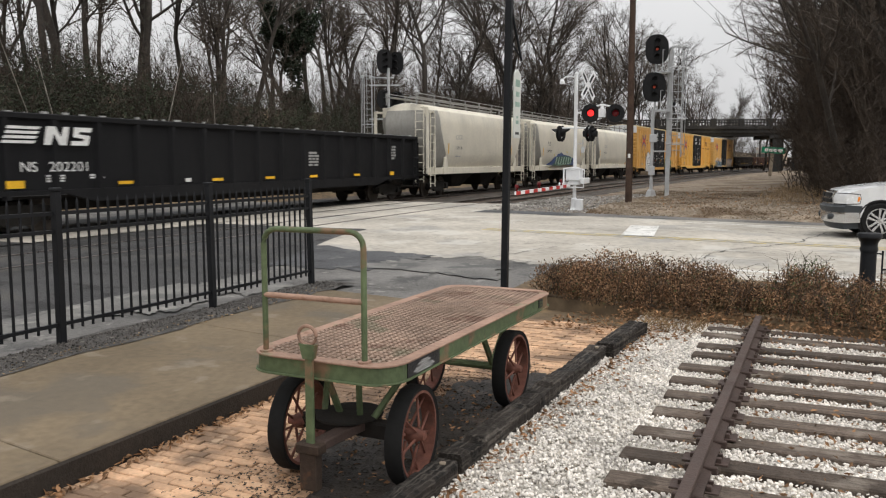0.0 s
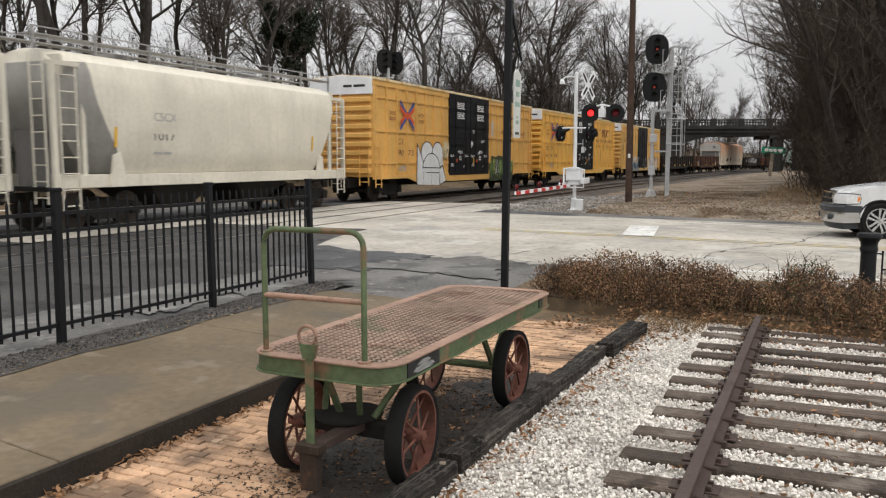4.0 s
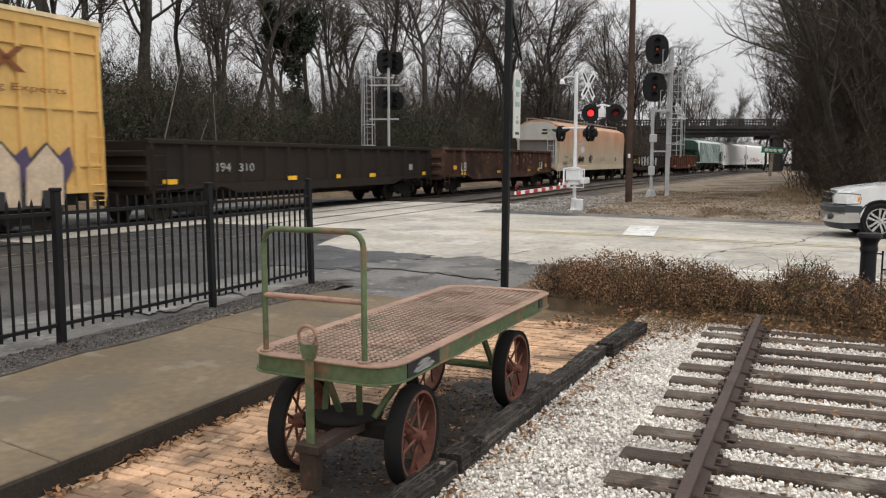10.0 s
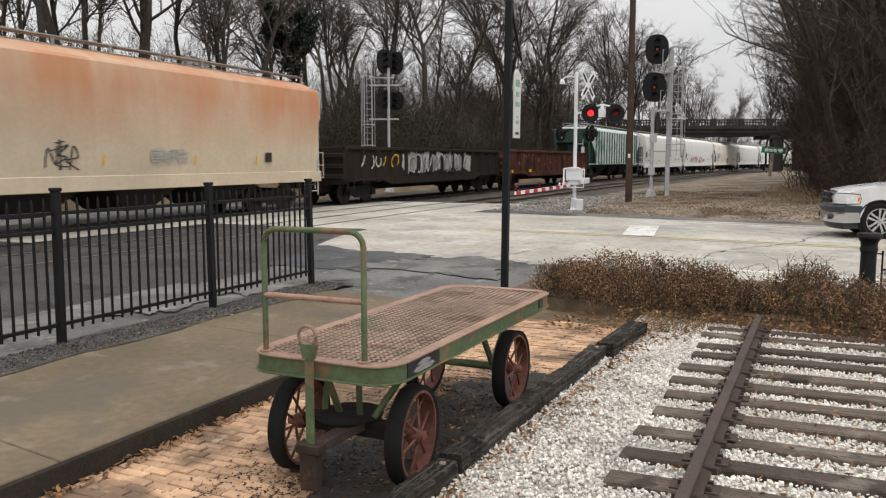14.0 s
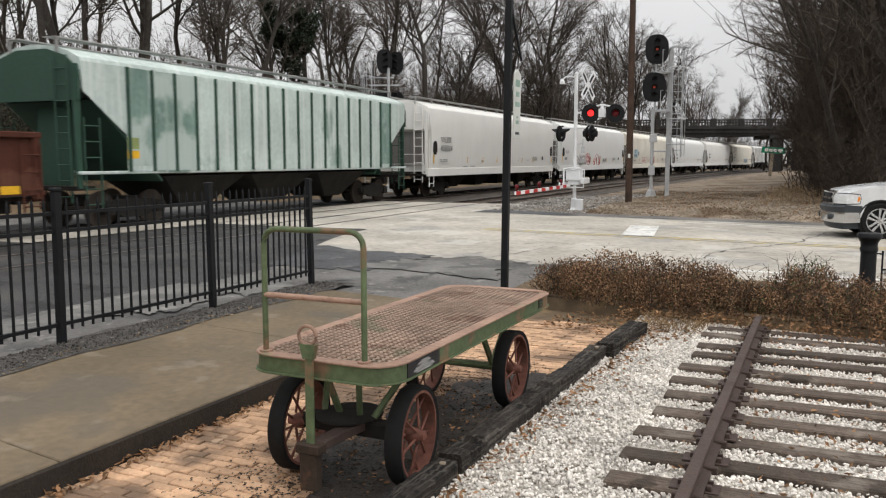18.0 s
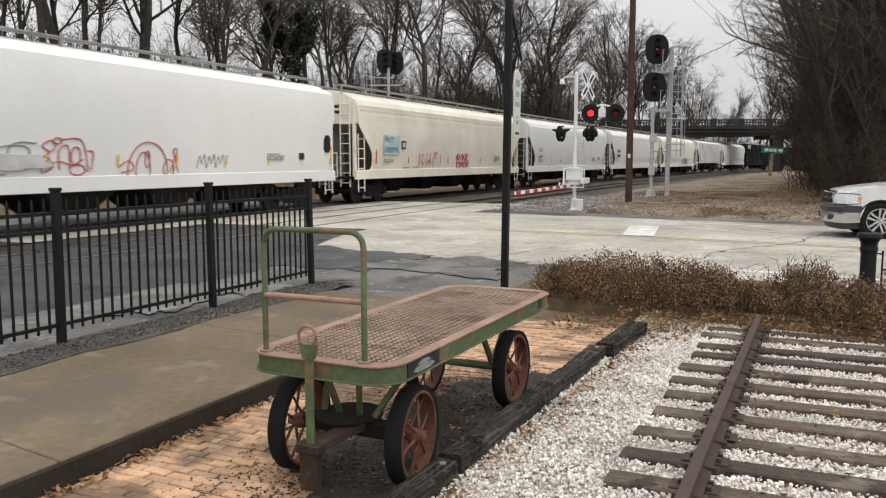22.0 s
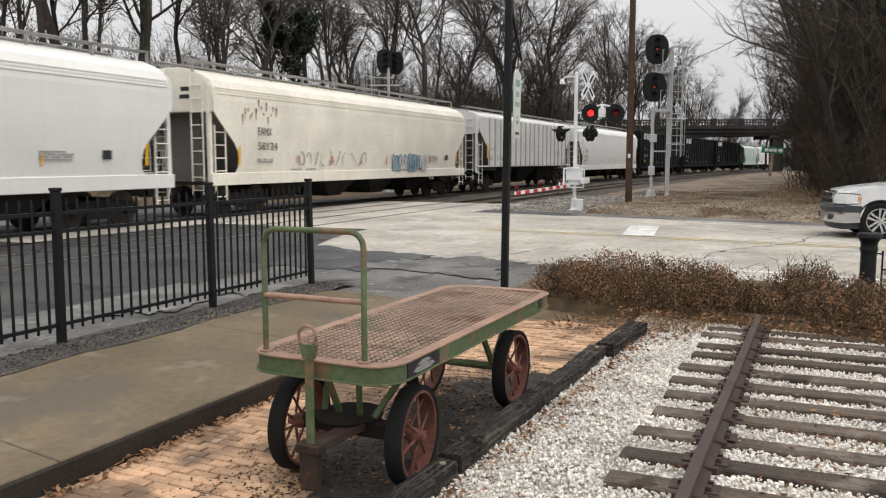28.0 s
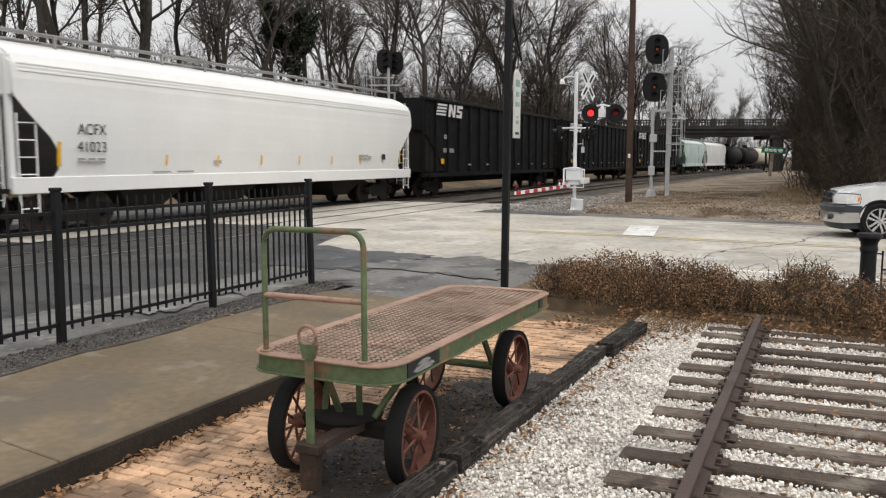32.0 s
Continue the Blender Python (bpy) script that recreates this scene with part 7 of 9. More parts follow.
for i in range(5):
    tree(r.choice(names[:4]), r.uniform(4, 40), r.uniform(132, 190), r.uniform(0, 360), r.uniform(0.8, 1.1))
for i in range(10):
    y = 28 + 60 * (i + r.random()) / 10
    tree(r.choice(["slim_a", "slim_b", "slim_c"]), 2.2 + r.random() * 7, y, r.uniform(0, 360), r.uniform(0.8, 1.05), (0, r.uniform(-8, 2)), "bare brown tree in dense undergrowth")


# ---- undergrowth ----
def bush_mesh(seed, h, w, stems, twigs, leaves, leaf_size, lift=0.42):
    r = random.Random(seed)
    s = Shape()
    for i in range(stems):
        a = r.uniform(0, 6.28)
        p = Vector((math.cos(a), math.sin(a), 0)) * r.uniform(0, w * 0.42)
        d = Vector((math.cos(a) * r.uniform(0, 0.5), math.sin(a) * r.uniform(0, 0.5), 1)).normalized()
        ln = h * r.uniform(0.5, 1.05)
        pts = [p]
        for k in range(4):
            d = (d + Vector((r.gauss(0, 0.24), r.gauss(0, 0.24), 0.05))).normalized()
            pts.append(pts[-1] + d * ln / 4)
        tube(s, pts, 0.019 if h < 8 else 0.011, 0.004, 3)
        for c in range(twigs):
            t = r.uniform(0.1, 1)
            i0 = min(int(t * 4), 3)
            q = pts[i0].lerp(pts[i0 + 1], t * 4 - i0)
            e = (d + Vector((r.gauss(0, 0.7), r.gauss(0, 0.7), r.gauss(0, 0.4)))).normalized()
            u = e.cross(Vector((0.3, 0.2, 1))).normalized() * 0.0075
            b = e.cross(u).normalized() * 0.0075
            m = q + e * (0.35 + 0.5 * r.random())
            s.add([q + u + b, q - u - b, m], [(0, 1, 2)])
    me = bpy.data.meshes.new("twigs")
    me.from_pydata(s.v, [], s.f)
    rr = np.random.default_rng(seed)

    def inside(c):
        e = (c[:, 0] ** 2 + c[:, 1] ** 2) / (w * 0.6) ** 2 + ((c[:, 2] - h * lift) / (h * 0.52)) ** 2
        lump = 0.35 * np.sin(c[:, 0] * 2.3 + seed) * np.sin(c[:, 1] * 2.1) + 0.3 * np.sin(c[:, 2] * 3.1 + c[:, 0] * 1.7)
        return e + lump < 0.35 + 0.65 * rr.random(len(c))
    lv = flakes(seed + 50, leaves, (-w * 0.65, -w * 0.65, 0.05, w * 0.65, w * 0.65, h), leaf_size, keep=inside, flat=0.8) if leaves else None
    return me, lv


BUSH = [bush_mesh(31, 4.6, 4.0, 56, 34, 2000, 0.045), bush_mesh(32, 5.4, 3.8, 56, 36, 1800, 0.045), bush_mesh(33, 4.0, 4.2, 30, 16, 12000, 0.06), bush_mesh(34, 5.0, 4.2, 30, 16, 13000, 0.06), bush_mesh(35, 3.0, 3.4, 46, 30, 1500, 0.05), bush_mesh(36, 8.4, 5.2, 44, 60, 3200, 0.055, 0.42), bush_mesh(37, 9.0, 5.0, 42, 60, 2800, 0.055, 0.36), bush_mesh(38, 7.0, 6.0, 46, 30, 4200, 0.055, 0.36), bush_mesh(39, 6.2, 5.6, 46, 30, 4200, 0.055, 0.40), bush_mesh(40, 9.0, 6.0, 70, 150, 1500, 0.05, 0.36)]
DEADLEAF = mat("dull brown dead vine leaves", (0.043, 0.034, 0.024), 0.9, 0, 0.4, 0.6, 5, 0, 10, None, None, 0.3, 0.5)


def bush(i, x, y, turn, size, label, leaf, zs=1.0):
    b = thing("shrub", label, "shrub", "undergrowth along the railway", pose(x, y, place(x, y) - 0.1, 0, 0, turn) @ Matrix.Diagonal((size, size, size * zs, 1)))
    part("branchwork", BUSH[i][0], TWIGR, b)
    if leaf == EVERG:
        part("leaves", BUSH[i][1], leaf, b)
    elif leaf:
        me = DEAD.setdefault((i, leaf.name), BUSH[i][1].copy())
        part("leaves", me, leaf, b)


DEAD = {}
r = random.Random(17)
EV, BA = "dark evergreen shrub in winter undergrowth", "tangle of bare brown undergrowth"
for i in range(13):
    y = 2 + 106 * ((i + r.random()) / 13) ** 1.25
    k = r.choice([2, 3, 3])
    bush(k, -26.5 - r.random() * 4.5, y, r.uniform(0, 360), r.uniform(0.85, 1.15), EV, EVERG)
for y in range(6, 64, 2):
    bush(r.choice([2, 3]), -25.0 - r.random() * 2.6, y, r.uniform(0, 360), r.uniform(0.8, 1.1), EV, EVERG)
for i in range(46):
    y = 3 + 106 * ((i + r.random()) / 46) ** 1.2
    bush(r.choice([0, 1, 1, 4]), -24.2 - r.random() * 6, y, r.uniform(0, 360), r.uniform(0.8, 1.15), BA, DEADLEAF)
OLIVE = mat("dull olive winter leaves", (0.044, 0.042, 0.026), 0.85, 0, 0.4, 0.6, 5, 0, 10, None, None, 0.3, 0.5)
for i in range(30):
    y = 4 + 98 * (i + r.random()) / 30
    bush(r.choice([7, 8]), -28.5 - r.random() * 5, y, r.uniform(0, 360), r.uniform(0.75, 1.05), BA, r.choice([DEADLEAF, OLIVE, OLIVE]))
for i in range(8):
    y = 6 + 80 * (i + r.random()) / 8
    bush(r.choice([5, 6]), -31.5 - r.random() * 6, y, r.uniform(0, 360), r.uniform(0.7, 0.9), BA, DEADLEAF)
for i in range(20):
    y = 50 + 62 * (i + r.random()) / 20
    bush(9, -34.0 - r.random() * 8 + 0.05 * max(0, y - 50), y, r.uniform(0, 360), r.uniform(0.8, 1.1), BA, OLIVE)
for i in range(10):
    y = 27.5 + 40 * (i + r.random()) / 10
    bush(9, 1.9 - 0.022 * (y - 34) + r.random() * 2.0, y, r.uniform(0, 360), r.uniform(0.9, 1.15), BA, DEADLEAF)
for i in range(30):
    y = 26.5 + 74 * ((i + r.random()) / 30) ** 1.35
    x = 1.5 - 0.022 * (y - 34) + (r.random() ** 1.2) * 5.5
    bush(r.choice([5, 6]), x, y, r.uniform(0, 360), r.uniform(0.85, 1.15), BA, DEADLEAF)
for i in range(24):
    y = 25.5 + 76 * ((i + r.random()) / 24) ** 1.3
    k = r.choice([0, 0, 1, 4, 2])
    bush(k, 0.3 - 0.022 * (y - 34) + r.random() * 2.0, y, r.uniform(0, 360), r.uniform(0.6, 0.95), EV if k == 2 else BA, EVERG if k == 2 else DEADLEAF, 0.85)
for i in range(12):
    bush(r.choice([0, 1, 7]), r.uniform(-46, -12) if i < 9 else r.uniform(2, 14), r.uniform(160, 195) if i < 9 else r.uniform(125, 150), r.uniform(0, 360), r.uniform(0.9, 1.3), BA, DEADLEAF)

# thicket before the bridge, left of the tracks
for i in range(12):
    y = 84 + 22 * r.random()
    bush(r.choice([5, 6, 1]), -20.0 + 0.06 * (y - 84) - 9.0 * i / 11, y, r.uniform(0, 360), r.uniform(0.75, 0.95), BA, DEADLEAF)
for i in range(12):
    y = 52 + 60 * (i + r.random()) / 12
    tree(r.choice(["slim_a", "slim_c", "oak_a", "fork_b"]), -27 - 7 * r.random() + 0.06 * (y - 52), y, r.uniform(0, 360), r.uniform(0.95, 1.2))

# far thicket and trees seen under and over the bridge
rf = random.Random(23)
for i in range(13):
    bush(rf.choice([5, 7, 8]), -35 + 23 * (i + rf.random()) / 13, rf.uniform(165, 185), rf.uniform(0, 360), rf.uniform(1.2, 1.5), BA, DEADLEAF)
for i in range(6):
    tree(rf.choice(["slim_a", "slim_c", "oak_a"]), -29 + 18 * (i + rf.random()) / 6, rf.uniform(150, 172), rf.uniform(0, 360), rf.uniform(0.95, 1.2))

# dense wood right of the tracks
for i in range(9):
    y = 32 + 44 * (i + r.random()) / 9
    tree(r.choice(["slim_a", "slim_c", "oak_a"]), y * r.uniform(-0.015, 0.07), y, r.uniform(0, 360), r.uniform(0.9, 1.15), (0, r.uniform(-6, 2)), "bare brown tree in dense undergrowth")
for i in range(14):
    y = 33 + 36 * (i + r.random()) / 14
    bush(r.choice([7, 8]), y * r.uniform(0.0, 0.075), y, r.uniform(0, 360), r.uniform(0.95, 1.25), BA, DEADLEAF, r.uniform(1.0, 1.3))
for i in range(8):
    y = 34 + 34 * (i + r.random()) / 8
    tree(r.choice(["oak_b", "fork_a", "fork_b", "oak_a"]), y * r.uniform(0.01, 0.08), y, r.uniform(0, 360), r.uniform(0.7, 0.95), (0, r.uniform(-7, -1)), "bare brown tree in dense undergrowth")

# more trees and two dark evergreens on the wooded rise
rw = random.Random(31)
for kind, x, y in (("slim_c", -35, 18.0), ("fork_b", -38, 21.5), ("slim_a", -36, 23.0), ("slim_c", -40, 27.5), ("oak_a", -41, 31.0), ("slim_a", -37, 35.0), ("slim_c", -42, 45.0)):
    tree(kind, x, y, rw.uniform(0, 360), rw.uniform(1.0, 1.2))
for x, y, size in ((-34.5, 20.6, 1.15), (-36.0, 21.8, 0.95), (-40.0, 39.6, 1.0), (-41.0, 37.6, 0.85)):
    bush(3, x, y, rw.uniform(0, 360), size, EV, EVERG)

# the tree overgrown with ivy
ivy = tree("fork_a", -32.3, 36.9, 95, 1.15, (0, 3), "big bare tree overgrown with dark ivy")
rr = np.random.default_rng(5)


def ivy_keep(c):
    z = c[:, 2]
    rad = 0.85 + 0.28 * np.sin(z * 1.3) + 0.18 * np.sin(z * 3.7 + c[:, 0]) - 0.045 * z
    a = np.hypot(c[:, 0] - 0.05 * z, c[:, 1])
    b = np.hypot(c[:, 0] + 0.30 * (z - 3), c[:, 1] - 0.25 * (z - 3))
    d = np.hypot(c[:, 0] - 0.32 * (z - 4), c[:, 1] + 0.2 * (z - 4))
    return np.minimum(a, np.minimum(np.where(z > 3, b, 9), np.where(z > 4, d, 9) * 1.3)) < rad * rr.uniform(0.55, 1.1, len(c))


part("ivy", flakes(61, 190000, (-3.2, -2.5, 0, 3.2, 3.2, 11.5), 0.14, keep=ivy_keep, flat=0.8), IVY, ivy, "dense dark ivy round the trunk")

# dead stems leaning in the undergrowth
DEADW = mat("bleached dead wood", (0.21, 0.19, 0.165), 0.9, 0, 0.3, 2, 12, 0.3)
for x, y, tilt, ln in ((-24.0, 18.6, 18, 7.2), (-23.8, 19.9, 26, 4.0), (-24.0, 15.4, -16, 6.8), (-24.1, 14.9, -22, 6.2), (-24.0, 22.2, -4, 4.6)):
    t = tagged(part("dead_stem", Shape().sweep([(0, 0, 0), (0.06, 0.05, ln * 0.5), (0.0, 0.16, ln)], [0.034, 0.026, 0.01], 6), DEADW, None, "thin leaning dead stem among the undergrowth", m=pose(x, y, place(x, y) - 0.1, -tilt, 0, 0)), category="dead tree")

# ---- hedge in the foreground ----
def hedge_bush(seed, w, d, h, leaves, leaf):
    r = random.Random(seed)
    s = Shape()
    for i in range(55):
        p = Vector((r.uniform(-w, w) * 0.42, r.uniform(-d, d) * 0.42, 0))
        q = p + Vector((r.gauss(0, 0.12), r.gauss(0, 0.10), h * r.uniform(0.5, 1.0)))
        m = p.lerp(q, 0.5) + Vector((r.gauss(0, 0.05), r.gauss(0, 0.05), 0))
        tube(s, [p, m, q], 0.006, 0.002, 3)
        for c in range(5):
            a = m.lerp(q, r.random())
            tube(s, [a, a + Vector((r.gauss(0, 0.08), r.gauss(0, 0.08), r.uniform(0.02, 0.14)))], 0.003, 0.0015, 3)
    me = bpy.data.meshes.new("stems")
    me.from_pydata(s.v, [], s.f)
    rr = np.random.default_rng(seed)

    def inside(c):
        e = (np.abs(c[:, 0]) / (w * 0.58)) ** 2 + (np.abs(c[:, 1]) / (d * 0.56)) ** 2 + (np.abs(c[:, 2] - h * 0.36) / (h * 0.66)) ** 2
        lump = 0.16 * np.sin(c[:, 0] * 9 + seed) * np.sin(c[:, 1] * 8) + 0.12 * np.sin(c[:, 0] * 17 + c[:, 2] * 9)
        tip = rr.random(len(c)) < 0.035
        return e < 0.74 + 1.7 * lump + 0.42 * rr.random(len(c)) ** 3 + 0.45 * tip
    return me, flakes(seed + 9, leaves, (-w * 0.62, -d * 0.62, 0.03, w * 0.62, d * 0.62, h * 1.1), leaf, keep=inside, flat=0.9)


for i, (x, y, w, d, h, seed, lm) in enumerate(((-3.0, 9.32, 1.1, 1.0, 0.52, 71, DRYLEAF), (-2.35, 9.15, 1.2, 1.1, 0.70, 72, DRYLEAF), (-1.72, 9.32, 1.2, 1.1, 0.62, 73, DRYLEAF), (-1.2, 9.15, 0.95, 0.9, 0.60, 78, DRYLEAF), (-0.66, 9.38, 0.9, 0.85, 0.36, 74, DRYLEAF), (-0.05, 9.35, 1.05, 1.1, 0.62, 75, DRYLEAF), (0.6, 9.25, 1.2, 1.1, 0.56, 76, DRYLEAF), (1.2, 9.4, 1.1, 1.0, 0.50, 79, DRYLEAF), (1.85, 9.4, 1.2, 1.1, 0.60, 77, DRYLEAF))):
    st, lv = hedge_bush(seed, w * 1.06, d * 1.08, h, 18000, 0.018)
    hb = thing("hedge_shrub", "low dry russet shrub with small dead leaves", "shrub", "row of shrubs by the road", pose(x, y, 0.08))
    part("branchwork", st, TWIGR, hb)
    part("leaves", lv, lm, hb)
    part("green_leaves", hedge_bush(seed + 100, w, d, h * 0.92, 2200 if i > 3 else 900, 0.018)[1], GREENLEAF, hb, "sparse dull green leaves")
st, lv = hedge_bush(80, 0.5, 0.4, 0.66, 2600, 0.022)
hb = thing("hedge_shrub", "small shrub with dull green leaves", "shrub", "row of shrubs by the road", pose(-0.12, 9.75, 0.10))
part("branchwork", st, TWIGR, hb)
part("leaves", lv, GREENLEAF, hb)
tagged(part("dry_leaf", flakes(90, 3, (-0.66, 8.62, 0.05, -0.62, 8.66, 0.14), 0.08, flat=1.5), GRASS, None, "large pale dead leaf standing by the rail"), category="leaf")

# ---- low building seen through the trees ----
far = thing("distant_building", "long pale low building seen through the trees", "building", m=pose(-78, 55, 6.4, 0, 0, 8))
FARW = mat("pale distant wall", (0.42, 0.38, 0.34), 0.9, 0, 0.1, 0.2, 2, 0)
part("wall", Shape().box(-6, 0, -26, 26, 0, 4.2), FARW, far)
part("roof", Shape().prism([(-6.6, 4.2), (0.6, 4.2), (-3, 5.6)], 1, -26.6, 26.6), mat("brown distant roof", (0.12, 0.07, 0.055), 0.9, 0, 0.15, 0.3, 2, 0), far)
for i in range(14):
    wn_ = part("window", Shape().box(0.0, 0.06, -24 + 3.6 * i, -22.4 + 3.6 * i, 1.2, 2.8), GLASSD, far)


# ---- lettering and paint on the cars ----
def word(car, text, y0, y1, z0, z1, x, material, slant=0.0):
    """Words fitted to a field on the side of a car."""
    cu = bpy.data.curves.new("lettering", "FONT")
    cu.body = text
    tmp = bpy.data.objects.new("lettering", cu)
    me = bpy.data.meshes.new_from_object(tmp)
    bpy.data.objects.remove(tmp)
    me.materials.clear()
    co = np.array([v.co[:] for v in me.vertices])
    lo, hi = co.min(0), co.max(0)
    z0, z1 = z0 + LETTER_BASE, z1 + LETTER_BASE
    for v in me.vertices:
        u, w = (v.co.x - lo[0]) / (hi[0] - lo[0]), (v.co.y - lo[1]) / (hi[1] - lo[1])
        v.co = (x, y0 + (y1 - y0) * u + slant * (z1 - z0) * w, z0 + (z1 - z0) * w)
    return part("lettering", me, material, car)


def tick(car, y, z0, z1, x, material=None, w=0.07):
    z0, z1 = z0 + LETTER_BASE, z1 + LETTER_BASE
    return part("marker", Shape().prism([(y - w / 2, z0), (y + w / 2, z0), (y + w / 2 + 0.04, z1), (y - w / 2 + 0.04, z1)], 0, x, x + 0.004), material or INKY, car)


def block(car, y0, y1, z0, z1, x, material, name="marker"):
    return part(name, Shape().box(x, x + 0.004, y0, y1, z0 + LETTER_BASE, z1 + LETTER_BASE), material, car)


def cross_logo(car, y0, y1, z0, z1, x):
    """A plain X of blue and orange-red bars."""
    z0, z1 = z0 + LETTER_BASE, z1 + LETTER_BASE
    w, h = y1 - y0, z1 - z0
    k = 0.16 * w
    for i, (a, b, c) in enumerate((((0, 1), (1, 0), INKBL), ((0, 0), (1, 1), INKBL), ((0, 0.78), (0.5, 0.42), INKO), ((0, 0.22), (0.5, 0.58), INKO), ((1, 0.78), (0.5, 0.42), INKO), ((1, 0.22), (0.5, 0.58), INKO))):
        p, q = (y0 + w * a[0], z0 + h * a[1]), (y0 + w * b[0], z0 + h * b[1])
        part("emblem", Shape().prism([(p[0], p[1] - k / 2), (p[0], p[1] + k / 2), (q[0], q[1] + k / 2), (q[0], q[1] - k / 2)], 0, x + 0.001 * i, x + 0.003 + 0.001 * i), c, car, "plain cross emblem in blue and orange-red")


def bar_logo(car, y0, y1, z0, z1, x, material=None):
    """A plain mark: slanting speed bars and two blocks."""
    z0, z1 = z0 + LETTER_BASE, z1 + LETTER_BASE
    m, w, h = material or INKW, y1 - y0, z1 - z0
    for i in range(4):
        zz = z0 + h * (0.06 + 0.25 * i)
        part("emblem", Shape().prism([(y0 + 0.02 * w * i, zz), (y0 + w * (0.34 + 0.02 * i), zz), (y0 + w * (0.37 + 0.02 * i), zz + h * 0.15), (y0 + w * (0.02 + 0.02 * i), zz + h * 0.15)], 0, x, x + 0.004), m, car)
    part("emblem", Shape().prism([(y0 + w * 0.45, z0), (y0 + w * 0.53, z0), (y0 + w * 0.57, z0 + h * 0.6), (y0 + w * 0.63, z0), (y0 + w * 0.71, z0), (y0 + w * 0.75, z1), (y0 + w * 0.68, z1), (y0 + w * 0.65, z0 + h * 0.4), (y0 + w * 0.59, z1), (y0 + w * 0.49, z1)], 0, x, x + 0.004), m, car)
    part("emblem", Shape().prism([(y0 + w * 0.76, z0), (y0 + w * 0.97, z0), (y0 + w * 1.0, z0 + h * 0.55), (y0 + w * 0.86, z0 + h * 0.62), (y0 + w * 0.87, z0 + h * 0.75), (y0 + w * 1.01, z0 + h * 0.75), (y0 + w * 1.03, z1), (y0 + w * 0.81, z1), (y0 + w * 0.79, z0 + h * 0.45), (y0 + w * 0.92, z0 + h * 0.38), (y0 + w * 0.91, z0 + h * 0.24), (y0 + w * 0.77, z0 + h * 0.24)], 0, x, x + 0.004), m, car)


def t_logo(car, y0, y1, z0, z1, x):
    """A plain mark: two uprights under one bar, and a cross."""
    z0, z1 = z0 + LETTER_BASE, z1 + LETTER_BASE
    w, h = y1 - y0, z1 - z0
    part("emblem", Shape().box(x, x + 0.004, y0, y0 + w * 0.62, z1 - h * 0.24, z1), INKBR, car)
    for f in (0.12, 0.42):
        part("emblem", Shape().box(x, x + 0.004, y0 + w * f, y0 + w * (f + 0.1), z0, z1 - h * 0.24), INKBR, car)
    for a, b in (((0.62, 0), (0.98, 1)), ((0.62, 1), (0.98, 0))):
        p, q = (y0 + w * a[0], z0 + h * a[1]), (y0 + w * b[0], z0 + h * b[1])
        part("emblem", Shape().prism([(p[0], p[1]), (p[0] + 0.1 * w, p[1]), (q[0] + 0.1 * w, q[1]), (q[0], q[1])], 0, x, x + 0.004), INKBR, car)


def hop_x(z):
    z += LETTER_BASE
    for (z0, x0), (z1, x1) in zip(((1.2, 1.45), (1.6, 1.49), (2.0, 1.53), (2.4, 1.555)), ((1.6, 1.49), (2.0, 1.53), (2.4, 1.555), (3.1, 1.565))):
        if z <= z1:
            return x0 + (x1 - x0) * (z - z0) / (z1 - z0) + 0.03
    return 1.59


GW, GBL, GGR, GGY, GDB = (mat("sprayed " + nm, c, 0.6, 0, 0.15, 3, 12, 0) for nm, c in (("white", (0.54, 0.54, 0.52)), ("light blue", (0.24, 0.35, 0.43)), ("green", (0.22, 0.33, 0.10)), ("grey", (0.32, 0.32, 0.33)), ("dark blue", (0.06, 0.09, 0.20))))
GWH = mat("sprayed clean white", (0.72, 0.72, 0.71), 0.6, 0, 0.08, 3, 12, 0)
GYG = mat("sprayed yellow green", (0.42, 0.45, 0.10), 0.6)
GYO = mat("sprayed ochre yellow", (0.50, 0.36, 0.08), 0.6)
GPU = mat("sprayed dull purple", (0.10, 0.075, 0.14), 0.6)
GRD = mat("sprayed faded red", (0.48, 0.14, 0.13), 0.6)
GBK = mat("sprayed black", (0.04, 0.04, 0.042), 0.6)
DULL = mat("faint grey lettering", (0.36, 0.36, 0.35), 0.6)
BLUEP = mat("pale blue stencil field", (0.46, 0.60, 0.66), 0.6)
GP = 1.425

# black gondola
bar_logo(black_gondola, -8.55, -6.45, 1.72, 2.14, GP + 0.115)
word(black_gondola, "202201", -7.5, -6.55, 1.12, 1.34, GP + 0.115, INKW)
word(black_gondola, "NS", -8.15, -7.78, 1.12, 1.34, GP + 0.115, INKW)
bars("lettering", black_gondola, GP, -7.5, 1.0, 0.5, 0.04, 3, INKW)
bars("lettering", black_gondola, GP, -6.4, 1.0, 0.4, 0.04, 2, INKW)
for y, w, h in ((-8.48, 0.4, 0.17), (-5.72, 0.42, 0.1), (-2.6, 0.42, 0.1), (-0.35, 0.42, 0.1), (1.9, 0.42, 0.1), (4.6, 0.4, 0.1), (7.2, 0.32, 0.15)):
    block(black_gondola, y, y + w, 0.76 if h > 0.12 else 0.78, 0.76 + h, GP + 0.11, INKY)
block(black_gondola, -3.6, -3.4, 0.78, 0.88, GP + 0.11, INKW)
bars("lettering", black_gondola, GP, 2.0, 1.6, 0.6, 0.07, 5, DULL)
bars("lettering", black_gondola, GP, 7.4, 1.9, 0.5, 0.08, 5, DULL)
r = random.Random(8)
